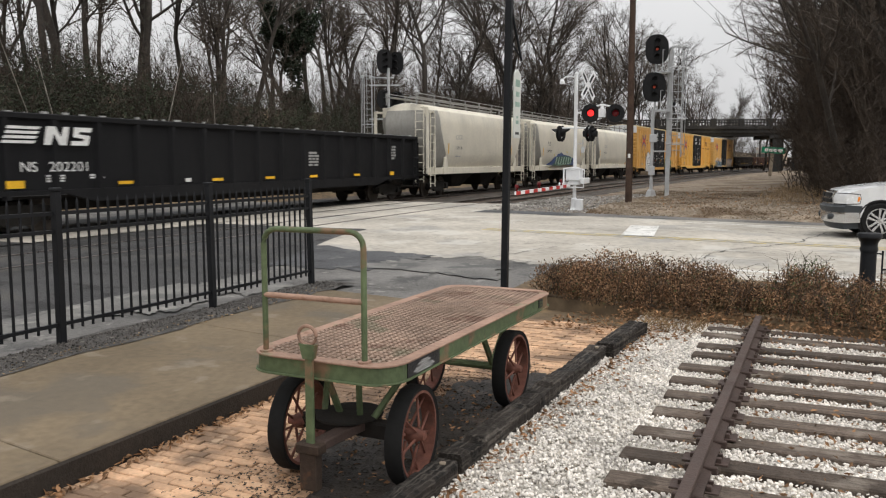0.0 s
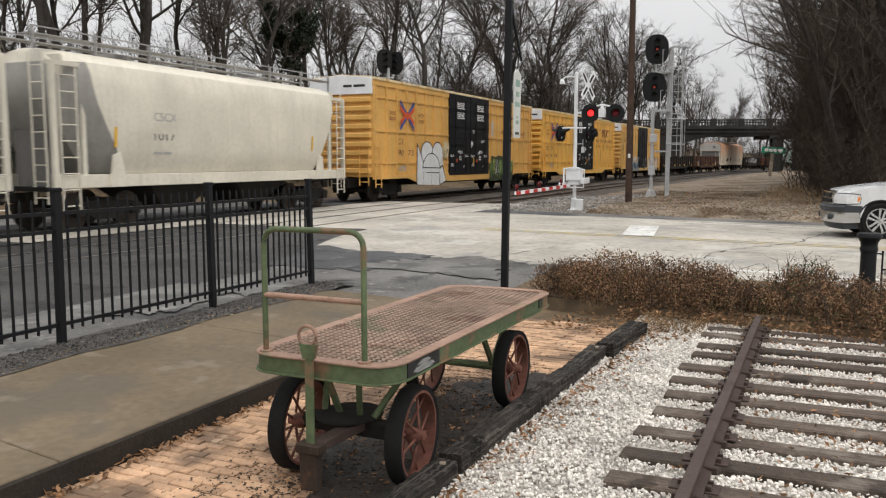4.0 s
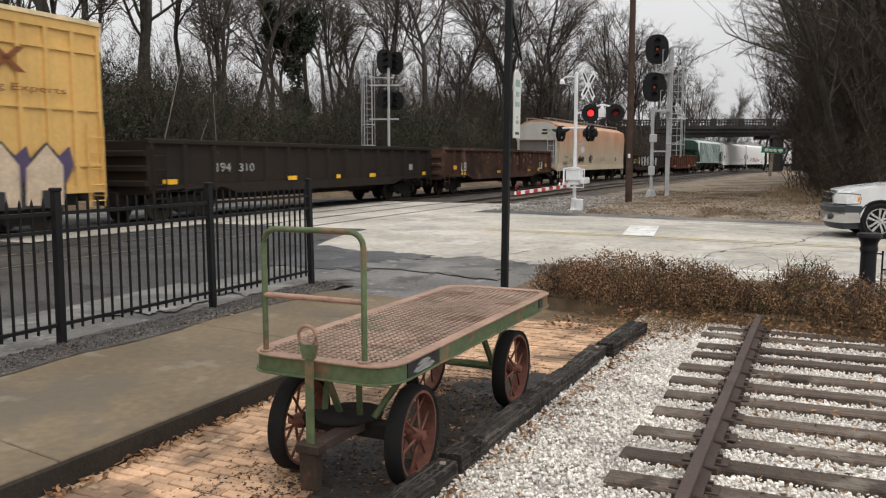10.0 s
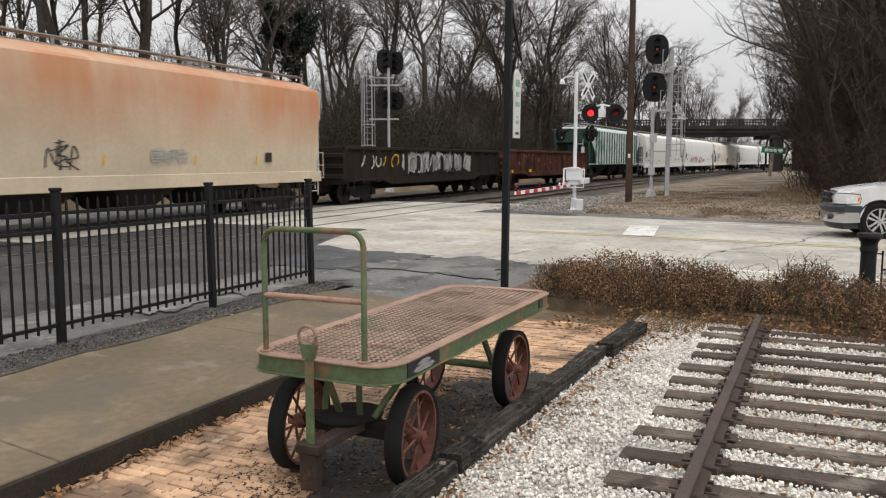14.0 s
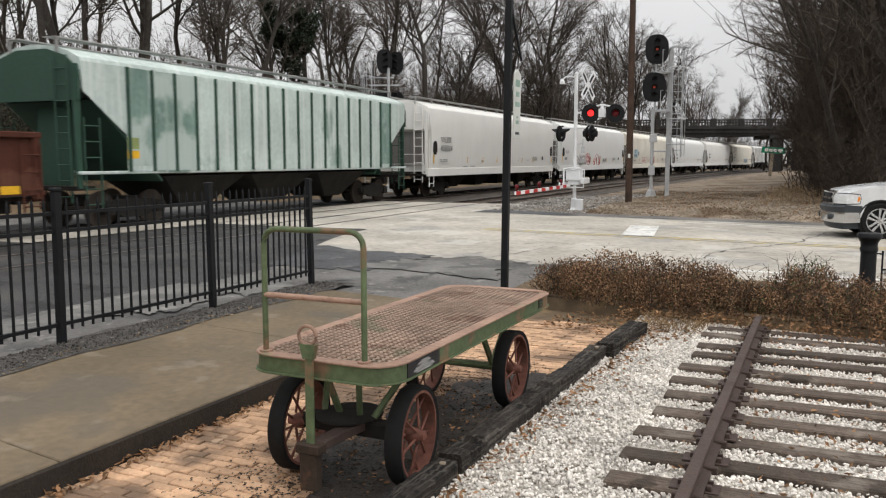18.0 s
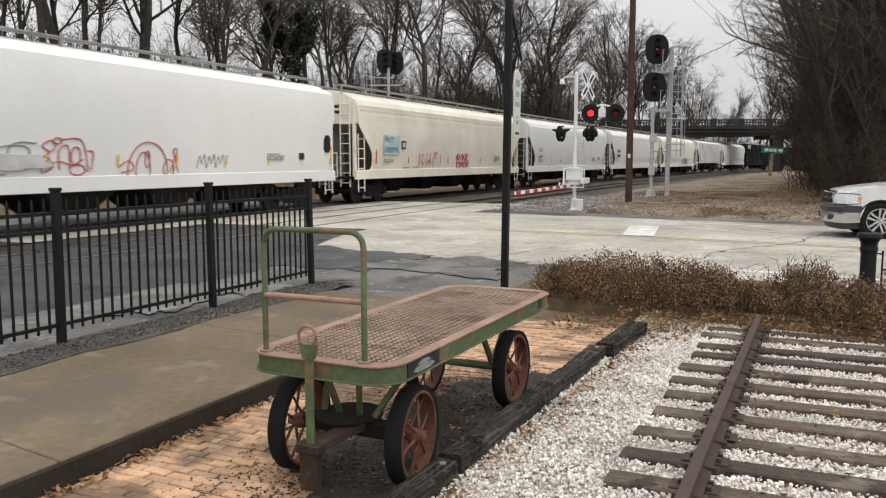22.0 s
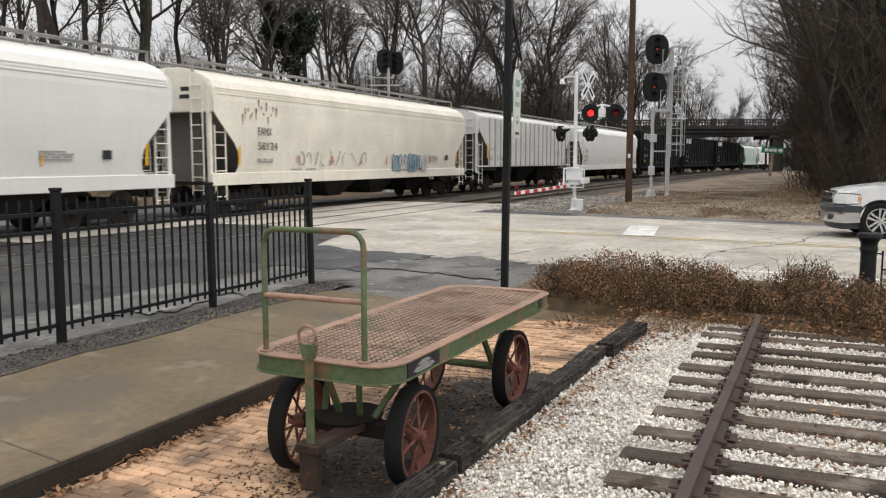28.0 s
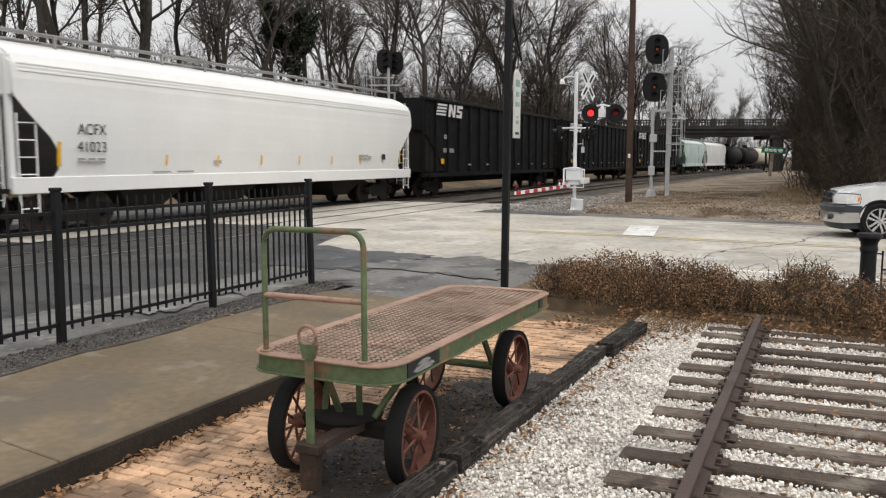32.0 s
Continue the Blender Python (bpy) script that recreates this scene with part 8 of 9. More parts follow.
for i in range(40):
    y = -9.4 + 18.6 * (i + 0.4 * r.random()) / 40
    part("load_debris", Shape().box(1.37 + r.uniform(0, 0.05), 1.47, y, y + r.uniform(0.04, 0.25), 2.765, 2.775 + r.uniform(0, 0.05)), DULL, black_gondola)

# short pale hoppers
for car, a, b, y in ((hop1, "CSCX", "1018", -3.42), (hop3, "CSCX", "1017", -3.05)):
    word(car, a, y, y + 0.72, 2.40, 2.62, 1.555, DULL)
    word(car, b, y, y + 0.68, 1.90, 2.12, 1.54, INKB)
    bars("lettering", car, 1.5, y, 1.62, 0.6, 0.05, 2, DULL)
word(hop2, "TILX", -3.41, -2.82, 2.36, 2.60, 1.555, INKB)
word(hop2, "30636", -3.45, -2.63, 1.90, 2.14, 1.54, INKB)
for car in (hop1, hop2, hop3):
    tick(car, -4.25, 1.7, 2.2, 1.56)
    tick(car, 3.55, 1.7, 2.2, 1.56)
r = random.Random(4)
def sprayed(car, x, pts, material):
    """A sprayed field with the outline pts (y, z)."""
    return tagged(part("graffiti", Shape().prism(pts, 0, x, x + 0.003), material, car), kind="stuff")


M2 = -0.75  # the paint counts from here along the car
sprayed(hop2, 1.545, [(y + M2, z) for y, z in ((-2.97, 1.43), (-2.2, 1.60), (-1.75, 1.74), (-1.36, 1.95), (-0.9, 2.0), (-0.72, 2.16), (-0.3, 2.18), (0.0, 2.28), (0.25, 2.2), (0.45, 2.13), (1.4, 2.05), (2.07, 1.98), (2.5, 1.90), (3.31, 1.78), (2.85, 1.36), (1.0, 1.40), (-1.0, 1.38))], GDB)
sprayed(hop2, 1.551, [(y + M2, z) for y, z in ((-1.8, 1.36), (-1.3, 1.62), (-0.98, 1.94), (0.4, 2.02), (1.84, 1.98), (2.35, 1.72), (2.0, 1.45), (0.2, 1.38))], mat("sprayed dark green", (0.05, 0.10, 0.07), 0.6, 0, 0.3, 2, 9, 0))
PGRN = mat("sprayed pale green", (0.34, 0.46, 0.37), 0.6)
for k in range(7):
    y = M2 - 1.25 + 0.5 * k
    sprayed(hop2, 1.556, [(y, 1.44), (y + 0.17, 1.44), (y + 0.5, 1.93), (y + 0.30, 1.96)], PGRN)
    if k % 2:
        sprayed(hop2, 1.557, [(y + 0.12, 1.46), (y + 0.40, 1.44), (y + 0.42, 1.53), (y + 0.16, 1.56)], PGRN)
strokes(hop2, 1.560, 0.35 + M2, 1.33, 3.2, 0.55, GBK, 6, 9, 0.035)
strokes(hop2, 1.558, -0.2 + M2, 1.1, 1.6, 0.3, PGRN, 8, 4, 0.05)
bars("lettering", hop2, 1.56, 2.95 + M2, 1.75, 0.45, 0.06, 2, GBK)
for y, z in ((-2.3, 1.15), (-1.4, 2.06), (1.2, 2.3), (2.7, 2.0)):
    blob(hop2, 1.556, y + M2, z - 0.35, 0.16, 0.14, mat("sprayed pale yellow", (0.70, 0.58, 0.20), 0.6), int(10 * y) + 200)
for car, L in ((hop1, L1), (hop2, L2), (hop3, L3)):
    for e in (-1, 1):
        part("sill_gusset", Shape().prism([(e * (L / 2 - 1.95), 1.06), (e * (L / 2 - 1.45), 1.06), (e * (L / 2 - 1.55), 1.85), (e * (L / 2 - 1.75), 1.95)], 0, 1.42, 1.50), P_CREAM, car, "white sill gusset", 0.012)

# yellow boxcars
BP, PROUD = 1.424, 1.482
for car, xl, marks, tt, rp in (
        (box1, (-6.78, -5.62), (("OX", -6.91, -6.43, 0), ("90", -6.90, -6.45, 1), ("73", -6.07, -5.62, 1)), (4.55, 6.3), (4.0, 7.7)),
        (box2, (-6.92, -5.77), (("TB", -7.80, -7.34, 0), ("OX", -7.02, -6.54, 0), ("64", -7.82, -7.36, 1), ("26", -7.04, -6.56, 1), ("69", -6.20, -5.72, 1)), (4.71, 6.25), (3.21, 7.74)),
        (box3, (-5.55, -4.40), (("FB", -5.56, -5.15, 0), ("OX", -4.94, -4.53, 0), ("5", -6.07, -5.9, 1), ("05", -5.56, -5.16, 1), ("82", -4.94, -4.55, 1), ("8", -4.21, -4.03, 1)), (3.41, 5.2), (2.35, 6.27))):
    cross_logo(car, xl[0], xl[1], 2.72, 3.86, PROUD)
    for tx, y in (("next", xl[0] - 0.86), ("any", xl[1] + 0.38)):
        word(car, tx, y, y + 0.48, 3.27, 3.45, PROUD, INKBR, 0.2)
    word(car, "load", xl[0] - 0.86, xl[0] - 0.40, 3.05, 3.23, PROUD, INKBR, 0.2)
    word(car, "road", xl[1] + 0.38, xl[1] + 0.86, 3.05, 3.23, PROUD, INKBR, 0.2)
    for tx, a, b, row in marks:
        word(car, tx, a, b, (2.04, 1.57)[row], (2.31, 1.82)[row], BP, INKBR, 0.2)
    t_logo(car, tt[0], tt[1], 3.28, 3.83, PROUD)
    word(car, "Railcar Pooling Experts" if car == box3 else "RAILCAR POOLING EXPERTS", rp[0], rp[1], 2.84, 3.04, PROUD, INKBR)
    bars("lettering", car, BP, xl[0] - 0.1, 1.1, 0.8, 0.04, 4, DULL)
    block(car, marks[0][1], marks[0][1] + 0.16, 0.88, 1.22, BP, INKY)
for car, d0, d1 in ((box1, -2.27, 2.32), (box2, -2.1, 2.45)):
    m = (d0 + d1) / 2
    for k, y in enumerate((d0 + 0.75, m + 0.75)):
        bars("lettering", car, 1.528, y, 4.16, 0.85, 0.055, 4, INKW, 0.55)
        bars("lettering", car, 1.528, y, 3.68, 0.85, 0.055, 4, INKW, 0.55)
        block(car, y + 0.22, y + 0.45, 1.38, 1.58, 1.528, INKW)
        block(car, y + 0.27, y + 0.40, 1.42, 1.52, 1.533, INKB)
        block(car, y - 0.12, y + 0.02, 1.28, 1.44, 1.528, INKO)
        strokes(car, 1.528, y + 0.35, 1.78, 0.5, 0.18, INKW, 12 + k, 4, 0.05, "lettering")
        bars("lettering", car, 1.528, y - 0.72, 1.62, 0.42, 0.022, 3, INKW, 0.9)
        bars("lettering", car, 1.528, y + 0.85, 1.62, 0.38, 0.022, 3, INKW, 0.9)
        bars("lettering", car, 1.528, y - 0.66, 1.2, 0.28, 0.022, 4, INKW, 0.9)
        block(car, y + 0.72, y + 0.76, 1.0, 1.12, 1.528, INKW)
    block(car, m + 0.02, m + 0.08, 2.02, 2.36, 1.528, INKW)
    strokes(car, 1.528, m + 0.16, 2.19, 0.16, 0.3, INKW, 14, 2, 0.05, "lettering")
    bars("lettering", car, 1.528, m + 0.2, 2.9, 0.2, 0.025, 4, INKW, 0.9)
    bars("lettering", car, 1.528, m + 1.25, 2.4, 0.45, 0.022, 3, INKW, 1.2)
    block(car, m + 0.30, m + 0.38, 1.06, 1.5, 1.528, INKY)


def bubble(car, x, y, z, ry, rz, fill, line_w=0.05, top_only=False, name="graffiti"):
    """A round sprayed field with a black outline."""
    for k, (grow_by, paint) in enumerate(((line_w, GBK), (0.0, fill))):
        a0, a1 = (0, math.pi) if top_only else (0, 2 * math.pi * 29 / 30)
        pts = [(y + (ry + grow_by) * math.cos(a0 + (a1 - a0) * i / 29), z + (rz + grow_by) * math.sin(a0 + (a1 - a0) * i / 29)) for i in range(30)]
        sprayed(car, x + 0.003 * k, pts, paint)


sprayed(box1, 1.484, [(-5.40, 2.50), (-5.46, 0.62), (-4.80, 0.58), (-4.78, 1.70)], GBK)
sprayed(box1, 1.487, [(-5.33, 2.35), (-5.40, 0.65), (-4.85, 0.61), (-4.86, 1.66)], GWH)
bubble(box1, 1.489, -4.48, 2.06, 0.52, 0.48, GWH)
bubble(box1, 1.494, -3.50, 2.04, 0.50, 0.50, GWH)
sprayed(box1, 1.494, [(-4.0, 1.9), (-3.0, 1.9), (-2.95, 1.45), (-4.0, 1.5)], GWH)
sprayed(box1, 1.496, [(-3.36, 1.40), (-2.98, 1.52), (-2.62, 0.72), (-3.30, 0.55)], GBK)
sprayed(box1, 1.499, [(-3.30, 1.36), (-3.02, 1.44), (-2.70, 0.76), (-3.26, 0.60)], GWH)
bubble(box1, 1.501, -4.10, 1.32, 0.78, 0.70, GWH, 0.05, True)
sprayed(box1, 1.504, [(-4.88, 1.33), (-3.32, 1.33), (-3.36, 0.57), (-4.86, 0.62)], GWH)
for y0, z0, y1, z1 in ((-4.62, 1.18, -3.40, 1.14), (-4.12, 0.6, -4.06, 1.4), (-4.9, 1.40, -3.2, 1.36)):
    sprayed(box1, 1.508, [(y0, z0 - 0.02), (y1, z1 - 0.02), (y1 + 0.01, z1 + 0.02), (y0 - 0.01, z0 + 0.02)], GBK)
blob(box1, 1.486, -2.62, 1.85, 0.55, 0.75, mat("thin sprayed cream", (0.62, 0.50, 0.30), 0.6), 64)
strokes(box1, 1.490, -2.65, 1.6, 0.4, 0.6, GBK, 65, 2, 0.05)
sprayed(box1, 1.486, [(2.45, 0.62), (2.42, 1.45), (2.62, 1.62), (2.70, 1.98), (3.2, 1.90), (3.7, 2.0), (4.4, 1.93), (4.9, 1.98), (5.1, 1.75), (5.75, 1.60), (5.78, 0.9), (5.6, 0.55), (4.2, 0.66), (3.2, 0.58)], mat("sprayed dark olive", (0.040, 0.050, 0.022), 0.6, 0, 0.3, 3, 9, 0))
for k in range(9):
    strokes(box1, 1.490 + 0.002 * k, 2.75 + 0.34 * k, 0.92 + 0.05 * (k % 3), 0.42, 1.0, (GGR, GYG, GW, GGR, GGR, GYG, GGR, GW, GGR)[k], 300 + k, 3, 0.085)
strokes(box1, 1.512, 4.0, 1.0, 2.9, 1.2, GBK, 9, 9, 0.05)
strokes(box1, 1.485, 2.75, 3.1, 0.4, 1.0, GW, 11, 3, 0.09)
GTAN = mat("sprayed pale tan", (0.60, 0.47, 0.34), 0.6, 0, 0.15, 3, 12, 0)
for y0, y1, z0, z1, paint in ((-5.7, -4.35, 0.80, 1.72, GGY), (-5.45, -4.85, 0.95, 1.45, GYO), (-4.7, -4.4, 0.95, 1.5, GYO), (-4.2, -2.9, 0.72, 1.62, GBL), (-3.1, -2.45, 1.02, 1.55, GBK), (-2.5, -1.9, 0.75, 1.5, GBL), (-1.9, -0.95, 0.72, 1.72, GGY), (0.2, 1.0, 0.9, 1.7, GBK)):
    blob(box3, 1.486 if paint in (GGY, GBL) else 1.490, (y0 + y1) / 2, (z0 + z1) / 2 - 0.35, y1 - y0, z1 - z0, paint, int(100 * (y0 + 9)))
for k in range(8):
    y = -5.35 + 0.56 * k
    strokes(box3, 1.494 + 0.002 * (k % 3), y, 1.30 + 0.1 * (k % 2), 0.7, 0.62, GWH, 320 + k, 2, 0.12)
    strokes(box3, 1.502 + 0.002 * (k % 3), y, 0.95 + 0.15 * (k % 2), 0.8, 1.1, GBK, 340 + k, 3, 0.045)
strokes(box3, 1.509, -3.3, 0.85, 4.6, 0.6, GBL, 360, 9, 0.07)
strokes(box3, 1.511, -3.6, 1.62, 3.6, 0.3, GWH, 361, 8, 0.05)
for k in range(4):
    y = 2.12 + 1.02 * k
    for d, paint, x in ((0.06, GBK, 1.486), (0.0, GTAN, 1.489)):
        sprayed(box3, x, [(y - d, 0.72 - d), (y + 0.05 - d, 1.55 + d), (y + 0.55, 2.08 + d), (y + 0.92 + d, 1.60 + d), (y + 0.90 + d, 0.70 - d)], paint)
    sprayed(box3, 1.492, [(y + 0.35, 0.70), (y + 0.38, 1.05), (y + 0.58, 1.05), (y + 0.60, 0.70)], GBK)
    sprayed(box3, 1.487, [(y + 0.75, 1.75), (y + 1.1, 2.05), (y + 1.2, 1.6), (y + 0.98, 1.2)], GPU)
strokes(box3, BP, -6.7, 2.7, 1.0, 1.2, GBK, 25, 3, 0.05)
strokes(box3, 1.53, 0.9, 1.2, 1.4, 0.9, GGY, 26, 6, 0.06)

# gondolas
word(gon1, "194", -5.46, -4.9, 1.04, 1.30, GP + 0.115, DULL)
word(gon1, "310", -4.55, -3.9, 1.04, 1.28, GP + 0.115, DULL)
for y, w in ((-7.4, 0.5), (-2.3, 0.45), (0.4, 0.25), (2.6, 0.45), (6.9, 0.3)):
    block(gon1, y, y + w, 0.72, 0.86, GP + 0.11, INKY)
block(gon1, 5.9, 6.2, 0.95, 1.2, GP, DULL)
for y in (-5.75, 5.3):
    word(gon2, "L8", y, y + 0.55, 0.82, 1.28, GP + 0.112, INKW, 0.1)
for y, w, z in ((-6.6, 0.34, 0.92), (6.35, 0.3, 0.95), (-5.75, 0.2, 0.64), (-5.45, 0.2, 0.64), (-1.3, 0.17, 0.68), (-1.05, 0.17, 0.68), (3.3, 0.15, 0.7), (3.55, 0.15, 0.7), (5.0, 0.3, 0.7)):
    block(gon2, y, y + w, z, z + (0.2 if w > 0.29 else 0.13), GP + 0.113, INKY)
RUB = mat("rubbed orange rust", (0.25, 0.125, 0.08), 0.85, 0, 0.4, 4, 25, 0.2)
rr = random.Random(77)
for car, first, n in ((gon2, -2.2, 8), (gon4, -5.4, 9)):
    for i in range(n):
        for q in range(5 if car == gon2 else 3):
            blob(car, GP + 0.001 * q, first + 1.08 * i + rr.gauss(0, 0.16), 1.45 + rr.gauss(0, 0.18), rr.uniform(0.08, 0.32), rr.uniform(0.06, 0.24), RUB, rr.randrange(9999), "rubbed_patch")
for y in (-7.15, -4.3, 3.1, 6.6):
    block(gon4, y, y + 0.42, 0.64, 0.82, GP + 0.113, INKY)
for a, b, c, e in ((5.1, 5.6, 0.98, 1.02), (5.1, 5.6, 1.28, 1.32), (5.1, 5.14, 0.98, 1.32), (5.56, 5.6, 0.98, 1.32)):
    block(gon4, a, b, c, e, GP, INKW)
for i in range(11):
    blob(gon3, GP + 0.001 * (i % 3), -2.6 + 0.62 * i, 1.25 + 0.1 * (i % 2), 0.75, 0.8, (GW, GGY, DULL, GW, GGY, GW, DULL, GW, GGY, DULL, GW)[i], 140 + i)
strokes(gon3, GP + 0.112, 0.6, 1.25, 6.4, 0.85, GW, 31, 12, 0.09)
strokes(gon3, GP + 0.113, 0.6, 1.2, 6.4, 0.8, GBK, 32, 12, 0.06)
strokes(gon3, GP + 0.112, -5.6, 1.35, 1.6, 0.6, GW, 33, 3, 0.06)
strokes(gon3, GP + 0.114, -4.2, 1.35, 1.6, 0.6, INKY, 34, 2, 0.06)

# covered hoppers
for car, a, b, ya, za, yb, zb, ink in (
        (hop4, "TQEX", "58331", (-7.35, -6.58), (1.50, 1.70), (-7.47, -6.60), (1.08, 1.29), INKB), (hop6, "WLPX", "458024", (-7.47, -6.41), (2.21, 2.48), (-7.5, -6.32), (1.82, 2.08), INKB),
        (hop8, "WLPX", "108395", (-6.52, -5.82), (2.10, 2.34), (-6.52, -5.5), (1.69, 1.92), INKB), (hop9, "UTCX", "46449", (-6.87, -6.26), (1.89, 2.12), (-6.92, -6.16), (1.50, 1.73), INKB),
        (hop11, "EAMX", "58124", (-6.61, -5.97), (2.15, 2.40), (-6.61, -5.72), (1.70, 1.94), INKB), (hop13, "ACFX", "41023", (-7.15, -6.40), (1.98, 2.24), (-7.17, -6.40), (1.57, 1.82), INKB),
        (hop12, "IT FX", "82 02 60", (-6.2, -5.3), (1.86, 2.06), (-6.2, -4.5), (1.38, 1.64), DULL)):
    xo = 1.503 if car == hop12 else (hop_x(2.4) if car == hop8 else None)
    word(car, a, *ya, *za, xo or hop_x(za[1]), ink)
    word(car, b, *yb, *zb, xo or hop_x(zb[1]), ink)
    if car != hop12:
        bars("lettering", car, hop_x(1.4), ya[0], 1.38 if car != hop4 else 0.98, 0.8, 0.05, 2, DULL)
word(hop7, "WLPX", -7.49, -6.68, 1.86, 2.07, hop_x(2.07), mat("dull violet lettering", (0.12, 0.09, 0.17), 0.6))
bars("lettering", hop7, hop_x(1.6), -7.5, 1.40, 0.65, 0.2, 1, DULL)
bars("lettering", hop10, hop_x(2.3), -6.78, 2.08, 0.8, 0.2, 2, INKB, 1.0)
block(hop8, -6.6, -5.35, 1.62, 2.40, hop_x(2.4) - 0.012, BLUEP, "stencil_field")
block(hop8, -5.22, -4.86, 1.85, 2.2, hop_x(2.2), INKB, "label_plate")
block(hop8, -5.15, -4.93, 1.92, 2.13, hop_x(2.2) + 0.005, BLUEP, "label_plate")
for car, o in ((hop6, -8.1), (hop7, -8.0), (hop8, -7.1), (hop9, -7.55), (hop10, -7.5), (hop11, -7.4), (hop13, -7.62)):
    tick(car, o, 1.24, 1.95, 1.535, None if car != hop8 else INKO, 0.09)
    tick(car, -o, 1.24, 1.95, 1.535, None, 0.09)
    for i in range(6):
        tick(car, -4.6 + 1.85 * i, 1.24, 1.52, hop_x(1.5), None if car not in (hop8, hop11) else INKO, 0.05)
    bars("lettering", car, hop_x(1.35), 4.6, 1.55, 0.9, 0.04, 4, DULL)
    block(car, -2.9, -2.6, 1.28, 1.38, hop_x(1.4), DULL)
    block(car, 6.2, 6.45, 1.4, 1.62, hop_x(1.6), INKB, "label_plate")
    bars("lettering", car, 1.50, -5.0, 1.05, 1.6, 0.04, 1, DULL)
def scrawl(car, pts, paint, thick=0.02):
    """One sprayed line, rounded through its corners (y, z), on the curved side of a hopper."""
    q = [pts[0]] + list(pts) + [pts[-1]]
    fine = []
    for a, b, c, d in zip(q, q[1:], q[2:], q[3:]):
        for step in range(5):
            t = step / 5
            fine.append([0.5 * (2 * b[m] + (c[m] - a[m]) * t + (2 * a[m] - 5 * b[m] + 4 * c[m] - d[m]) * t * t + (3 * b[m] - a[m] - 3 * c[m] + d[m]) * t ** 3) for m in (0, 1)])
    fine.append(list(pts[-1]))
    return part("graffiti", Shape().sweep([(hop_x(z - LETTER_BASE) - 0.012, y, z) for y, z in fine], thick, 5), paint, car)


def ring(y, z, ry, rz, a0=0.0, a1=6.6):
    return [(y + ry * math.cos(a0 + (a1 - a0) * k / 9), z + rz * math.sin(a0 + (a1 - a0) * k / 9)) for k in range(10)]


rg = random.Random(41)
scrawl(hop4, [(-4.25 + 0.055 * k + rg.uniform(-0.03, 0.03), (1.55 if k % 2 else 1.95) + rg.uniform(-0.12, 0.12)) for k in range(25)], GBK, 0.014)
scrawl(hop4, [(-4.2, 1.72), (-3.9, 2.1), (-3.95, 1.6), (-3.5, 1.9), (-3.2, 1.62), (-2.9, 1.98)], GBK, 0.014)
for pts in ([(-1.65, 1.55), (-1.6, 2.0), (-1.4, 1.62), (-1.38, 2.05)], [(-1.5, 1.95), (-1.1, 2.08), (-1.35, 1.85), (-1.12, 1.8), (-1.38, 1.62), (-1.1, 1.58)], [(-1.05, 1.5), (-0.98, 2.05), (-0.85, 1.8), (-1.15, 1.72), (-0.82, 1.5)], [(-1.32, 2.2), (-1.28, 1.5)], [(-1.42, 2.12), (-1.2, 2.16)]):
    scrawl(hop4, pts, GBK, 0.017)
bars("lettering", hop4, hop_x(1.7), 1.2, 1.62, 1.3, 0.045, 5, DULL, 0.6)
block(hop4, 5.6, 5.9, 1.32, 1.62, hop_x(1.6), INKB, "label_plate")
bars("lettering", hop4, hop_x(1.5), -6.1, 1.45, 1.0, 0.05, 3, DULL)
for y in (-5.4, -0.2, 2.7, 5.2):
    tick(hop4, y, 1.24, 1.5, hop_x(1.5), None, 0.05)
blob(hop7, hop_x(1.6), -3.5, 1.35, 1.6, 0.35, mat("sprayed pale grey", (0.55, 0.54, 0.55), 0.6), 45)
for pts in ([(-5.5, 1.45), (-5.55, 1.85), (-5.2, 1.8), (-5.3, 1.45)], [(-5.2, 2.1), (-5.0, 1.6), (-4.85, 2.15), (-5.2, 2.12)], ring(-4.75, 1.85, 0.14, 0.16), [(-4.6, 1.5), (-4.3, 2.05), (-3.9, 2.1), (-4.2, 1.75), (-4.5, 1.48)],
            [(-3.95, 1.5), (-3.85, 1.95), (-3.4, 2.05), (-3.1, 1.95), (-3.2, 1.5)], [(-3.6, 1.55), (-3.55, 2.0), (-3.3, 2.12), (-2.95, 2.1)], [(-4.4, 1.6), (-4.0, 1.9), (-3.6, 1.8)]):
    scrawl(hop7, pts, GGY, 0.016)
for pts in ([(-2.8, 1.42), (-2.85, 1.75), (-2.65, 1.9), (-2.82, 2.05), (-2.6, 2.18), (-2.5, 2.02), (-2.7, 1.85), (-2.55, 1.6), (-2.75, 1.45)], ring(-2.45, 2.17, 0.10, 0.07), [(-2.35, 2.2), (-1.9, 2.22), (-1.75, 1.9), (-1.68, 1.45)],
            [(-2.4, 1.5), (-2.42, 1.95), (-2.2, 2.05), (-2.15, 1.5)], ring(-2.0, 1.82, 0.12, 0.22), [(-2.75, 1.62), (-2.4, 1.7), (-2.1, 1.62), (-1.8, 1.75)], ring(-1.95, 1.5, 0.2, 0.12), [(-1.7, 1.95), (-1.55, 1.9), (-1.6, 1.5)],
            ring(0.05, 1.42, 0.62, 0.78, 3.3, -0.3), ring(-0.1, 1.42, 0.22, 0.52, 3.3, -0.2), ring(0.02, 1.75, 0.07, 0.22), ring(0.72, 1.5, 0.17, 0.25), [(0.75, 1.4), (0.9, 1.75), (0.85, 2.0), (0.98, 2.02), (0.95, 1.7), (1.05, 1.4)],
            [(-0.85, 1.55), (-0.55, 1.72), (-0.4, 1.5), (-0.75, 1.42)], [(-0.3, 1.32), (0.2, 1.26), (0.8, 1.3)]):
    scrawl(hop7, pts, GRD, 0.017)
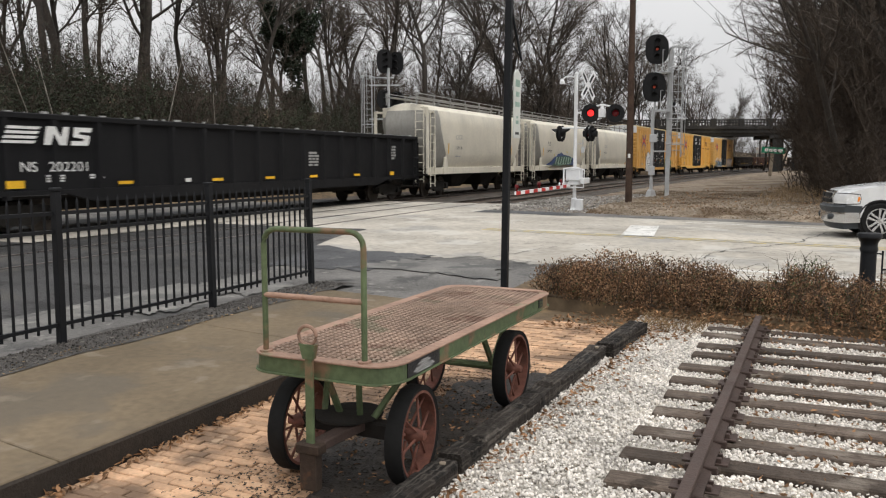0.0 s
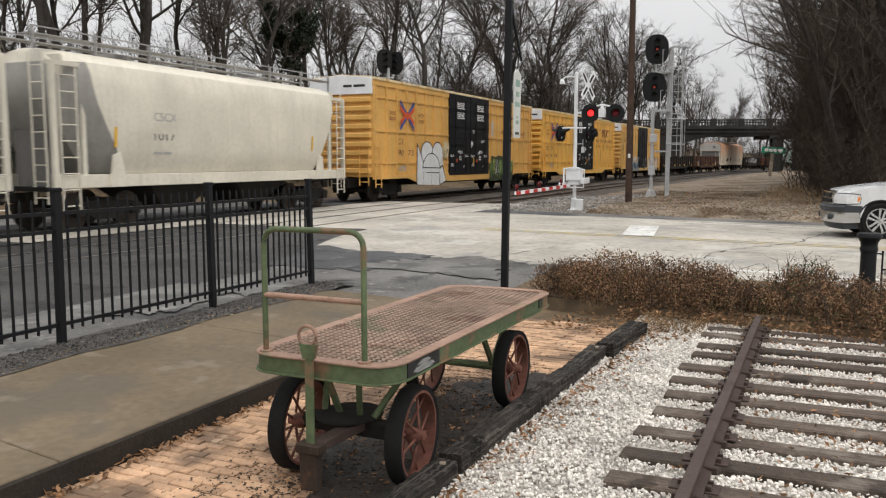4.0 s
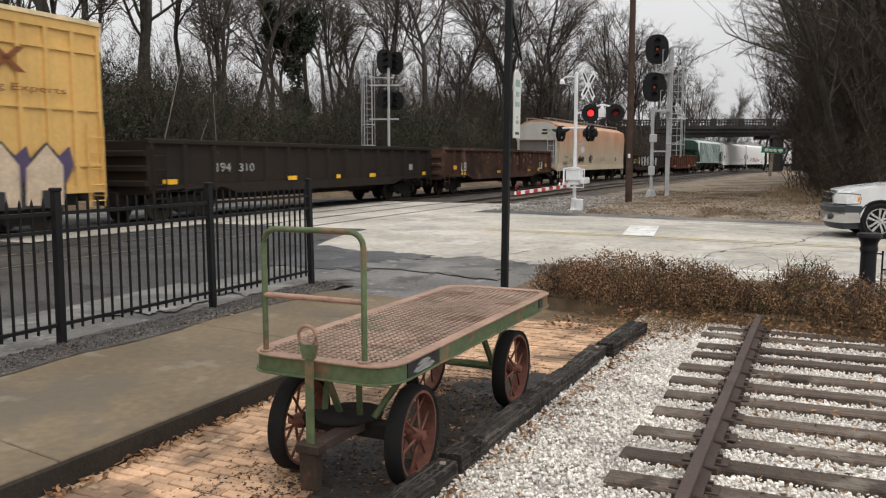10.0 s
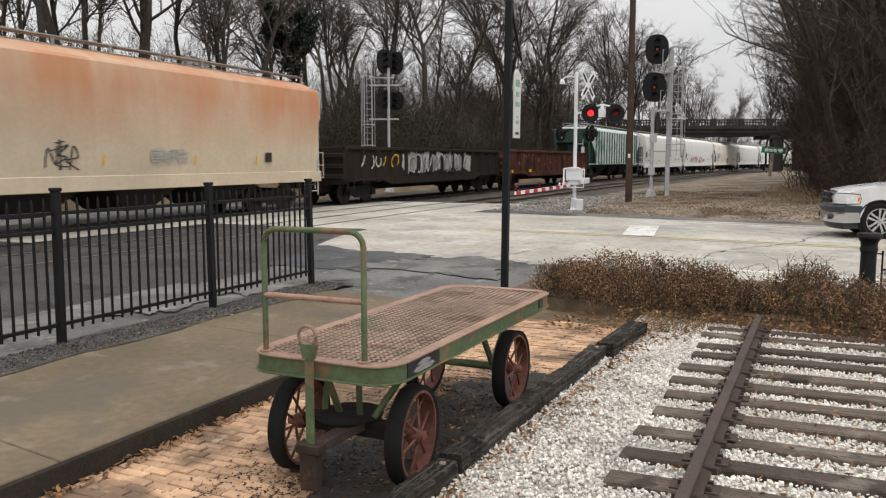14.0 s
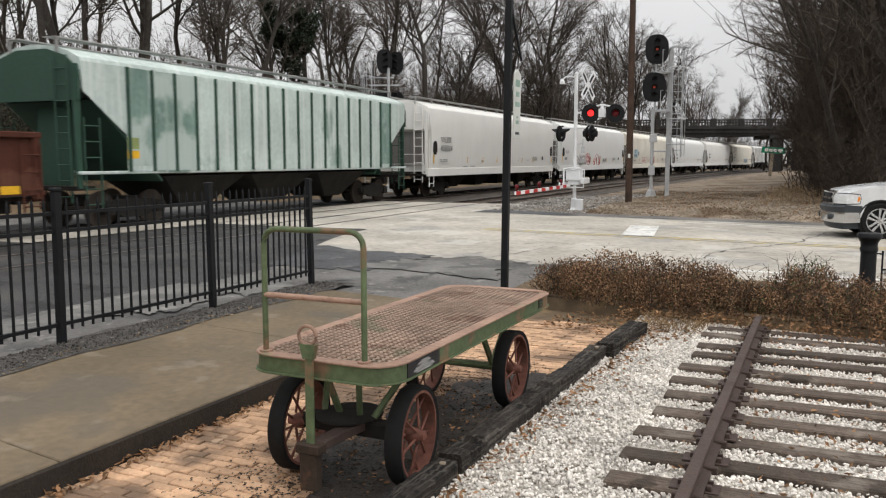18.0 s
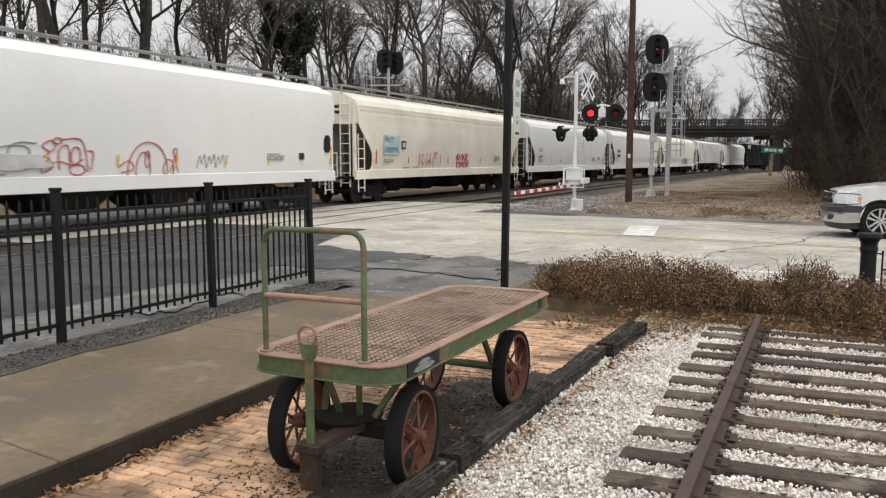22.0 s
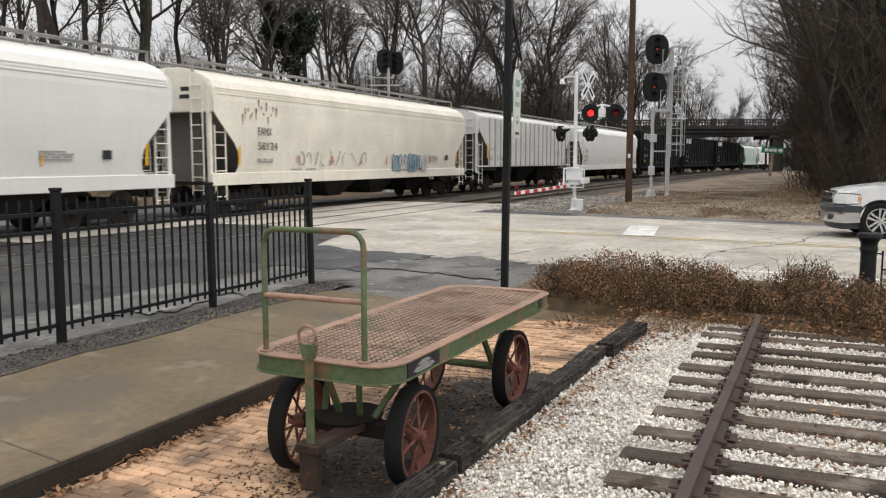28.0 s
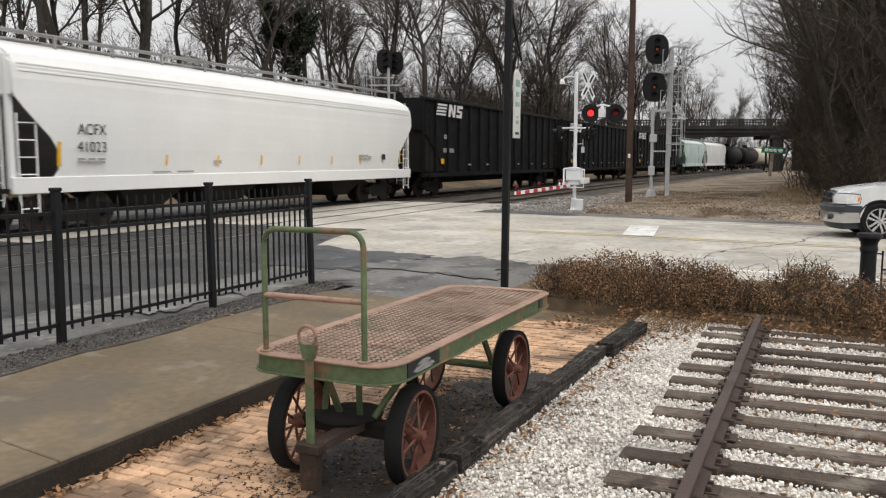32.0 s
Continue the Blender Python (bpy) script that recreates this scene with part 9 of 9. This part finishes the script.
scrawl(hop7, [(1.7 + 0.09 * k, (1.5, 1.85, 1.62, 1.9)[k % 4]) for k in range(13)], DULL, 0.013)
strokes(hop8, hop_x(1.8), -2.7, 1.42, 2.3, 0.7, GRD, 48, 7, 0.055)
for pts in (ring(0.2, 1.9, 0.16, 0.15), [(0.1, 1.62), (0.05, 1.98), (0.35, 1.7)], [(0.45, 1.7), (0.6, 2.05), (0.75, 1.7)], [(0.5, 1.82), (0.72, 1.84)], ring(0.95, 1.92, 0.13, 0.12, 0.5, 5.2), [(1.1, 2.08), (1.12, 1.68)], [(1.35, 2.0), (1.12, 1.85), (1.38, 1.66)],
            ring(0.3, 1.5, 0.18, 0.13), [(0.5, 1.6), (0.55, 1.4), (0.7, 1.62), (0.78, 1.4)], ring(1.0, 1.5, 0.16, 0.11), [(1.2, 1.6), (1.4, 1.52), (1.2, 1.45), (1.45, 1.38)], [(0.05, 1.6), (0.6, 1.64), (1.4, 1.58)]):
    scrawl(hop8, pts, GRD, 0.024)
for i in range(5):
    blob(hop11, hop_x(1.6) + 0.002 * i, 1.8 + 0.55 * i, 1.28, 0.75, 0.66, (GBL, GW, GBL, GBL, GW)[i], 130 + i)
strokes(hop11, hop_x(1.65) + 0.014, 2.9, 1.3, 2.7, 0.7, GBK, 50, 8, 0.05)
strokes(hop11, hop_x(1.6), -2.6, 1.45, 4.2, 0.55, DULL, 51, 10, 0.045)
DRIP = mat("rust drips", (0.24, 0.11, 0.055), 0.8)
rd = random.Random(52)
for k in range(14):
    y, z, ln = -7.3 + 0.12 * k + rd.uniform(-0.04, 0.04), 3.45 + rd.uniform(-0.35, 0.2), rd.uniform(0.06, 0.4)
    sprayed(hop11, 1.567, [(y, z - ln), (y + 0.012, z - ln), (y + rd.uniform(0.03, 0.07), z), (y - 0.01, z)], DRIP)
strokes(hop6, hop_x(1.6), 3.0, 1.45, 0.0001 + 2.0, 0.3, DULL, 53, 3, 0.02)
bars("lettering", hop12, 1.505, 4.6, 1.95, 0.7, 0.05, 4, DULL)
block(hop12, -6.75, -6.62, 1.5, 2.3, 1.565, INKY)
block(hop5, -6.35, -6.0, 1.42, 1.62, 1.505, INKY)
block(hop5, -6.35, -6.0, 1.66, 1.95, 1.505, mat("sprayed yellow green", (0.30, 0.36, 0.14), 0.6))
for car in (coal1, coal2, coal3):
    bar_logo(car, -7.9, -5.2, 3.45, 4.05, 1.545)
    bars("lettering", car, 1.445, -6.9, 2.4, 0.5, 0.2, 1, DULL)
    bars("lettering", car, 1.445, -7.0, 1.75, 1.3, 0.2, 1, DULL)
    block(car, -7.4, -7.1, 1.2, 1.45, 1.545, INKY)
    for i in range(6):
        block(car, -4.5 + 2.2 * i, -4.2 + 2.2 * i, 1.12, 1.2, 1.545, DULL)
# reporting marks upon the end sheets
for car, L in ((hop4, L9), (hop8, L15), (hop11, L18), (hop12, L19)):
    e = Shape()
    for i, w in enumerate((0.32, 0.42)):
        e.box(0.55 - w / 2, 0.55 + w / 2, -L / 2 + 0.072, -L / 2 + 0.078, 3.75 - 0.22 * i, 3.87 - 0.22 * i)
    part("lettering", e, INKB, car)


# ---- what moves ----
def motions():
    for car, u in TRAIN:
        rows = []
        for t in range(33):
            x, y, h = line(u - pos(t))
            rows.append((t, pose(x, y, RAIL_Z, 0, 0, -math.degrees(h))))
        walk(car, rows)


motions()
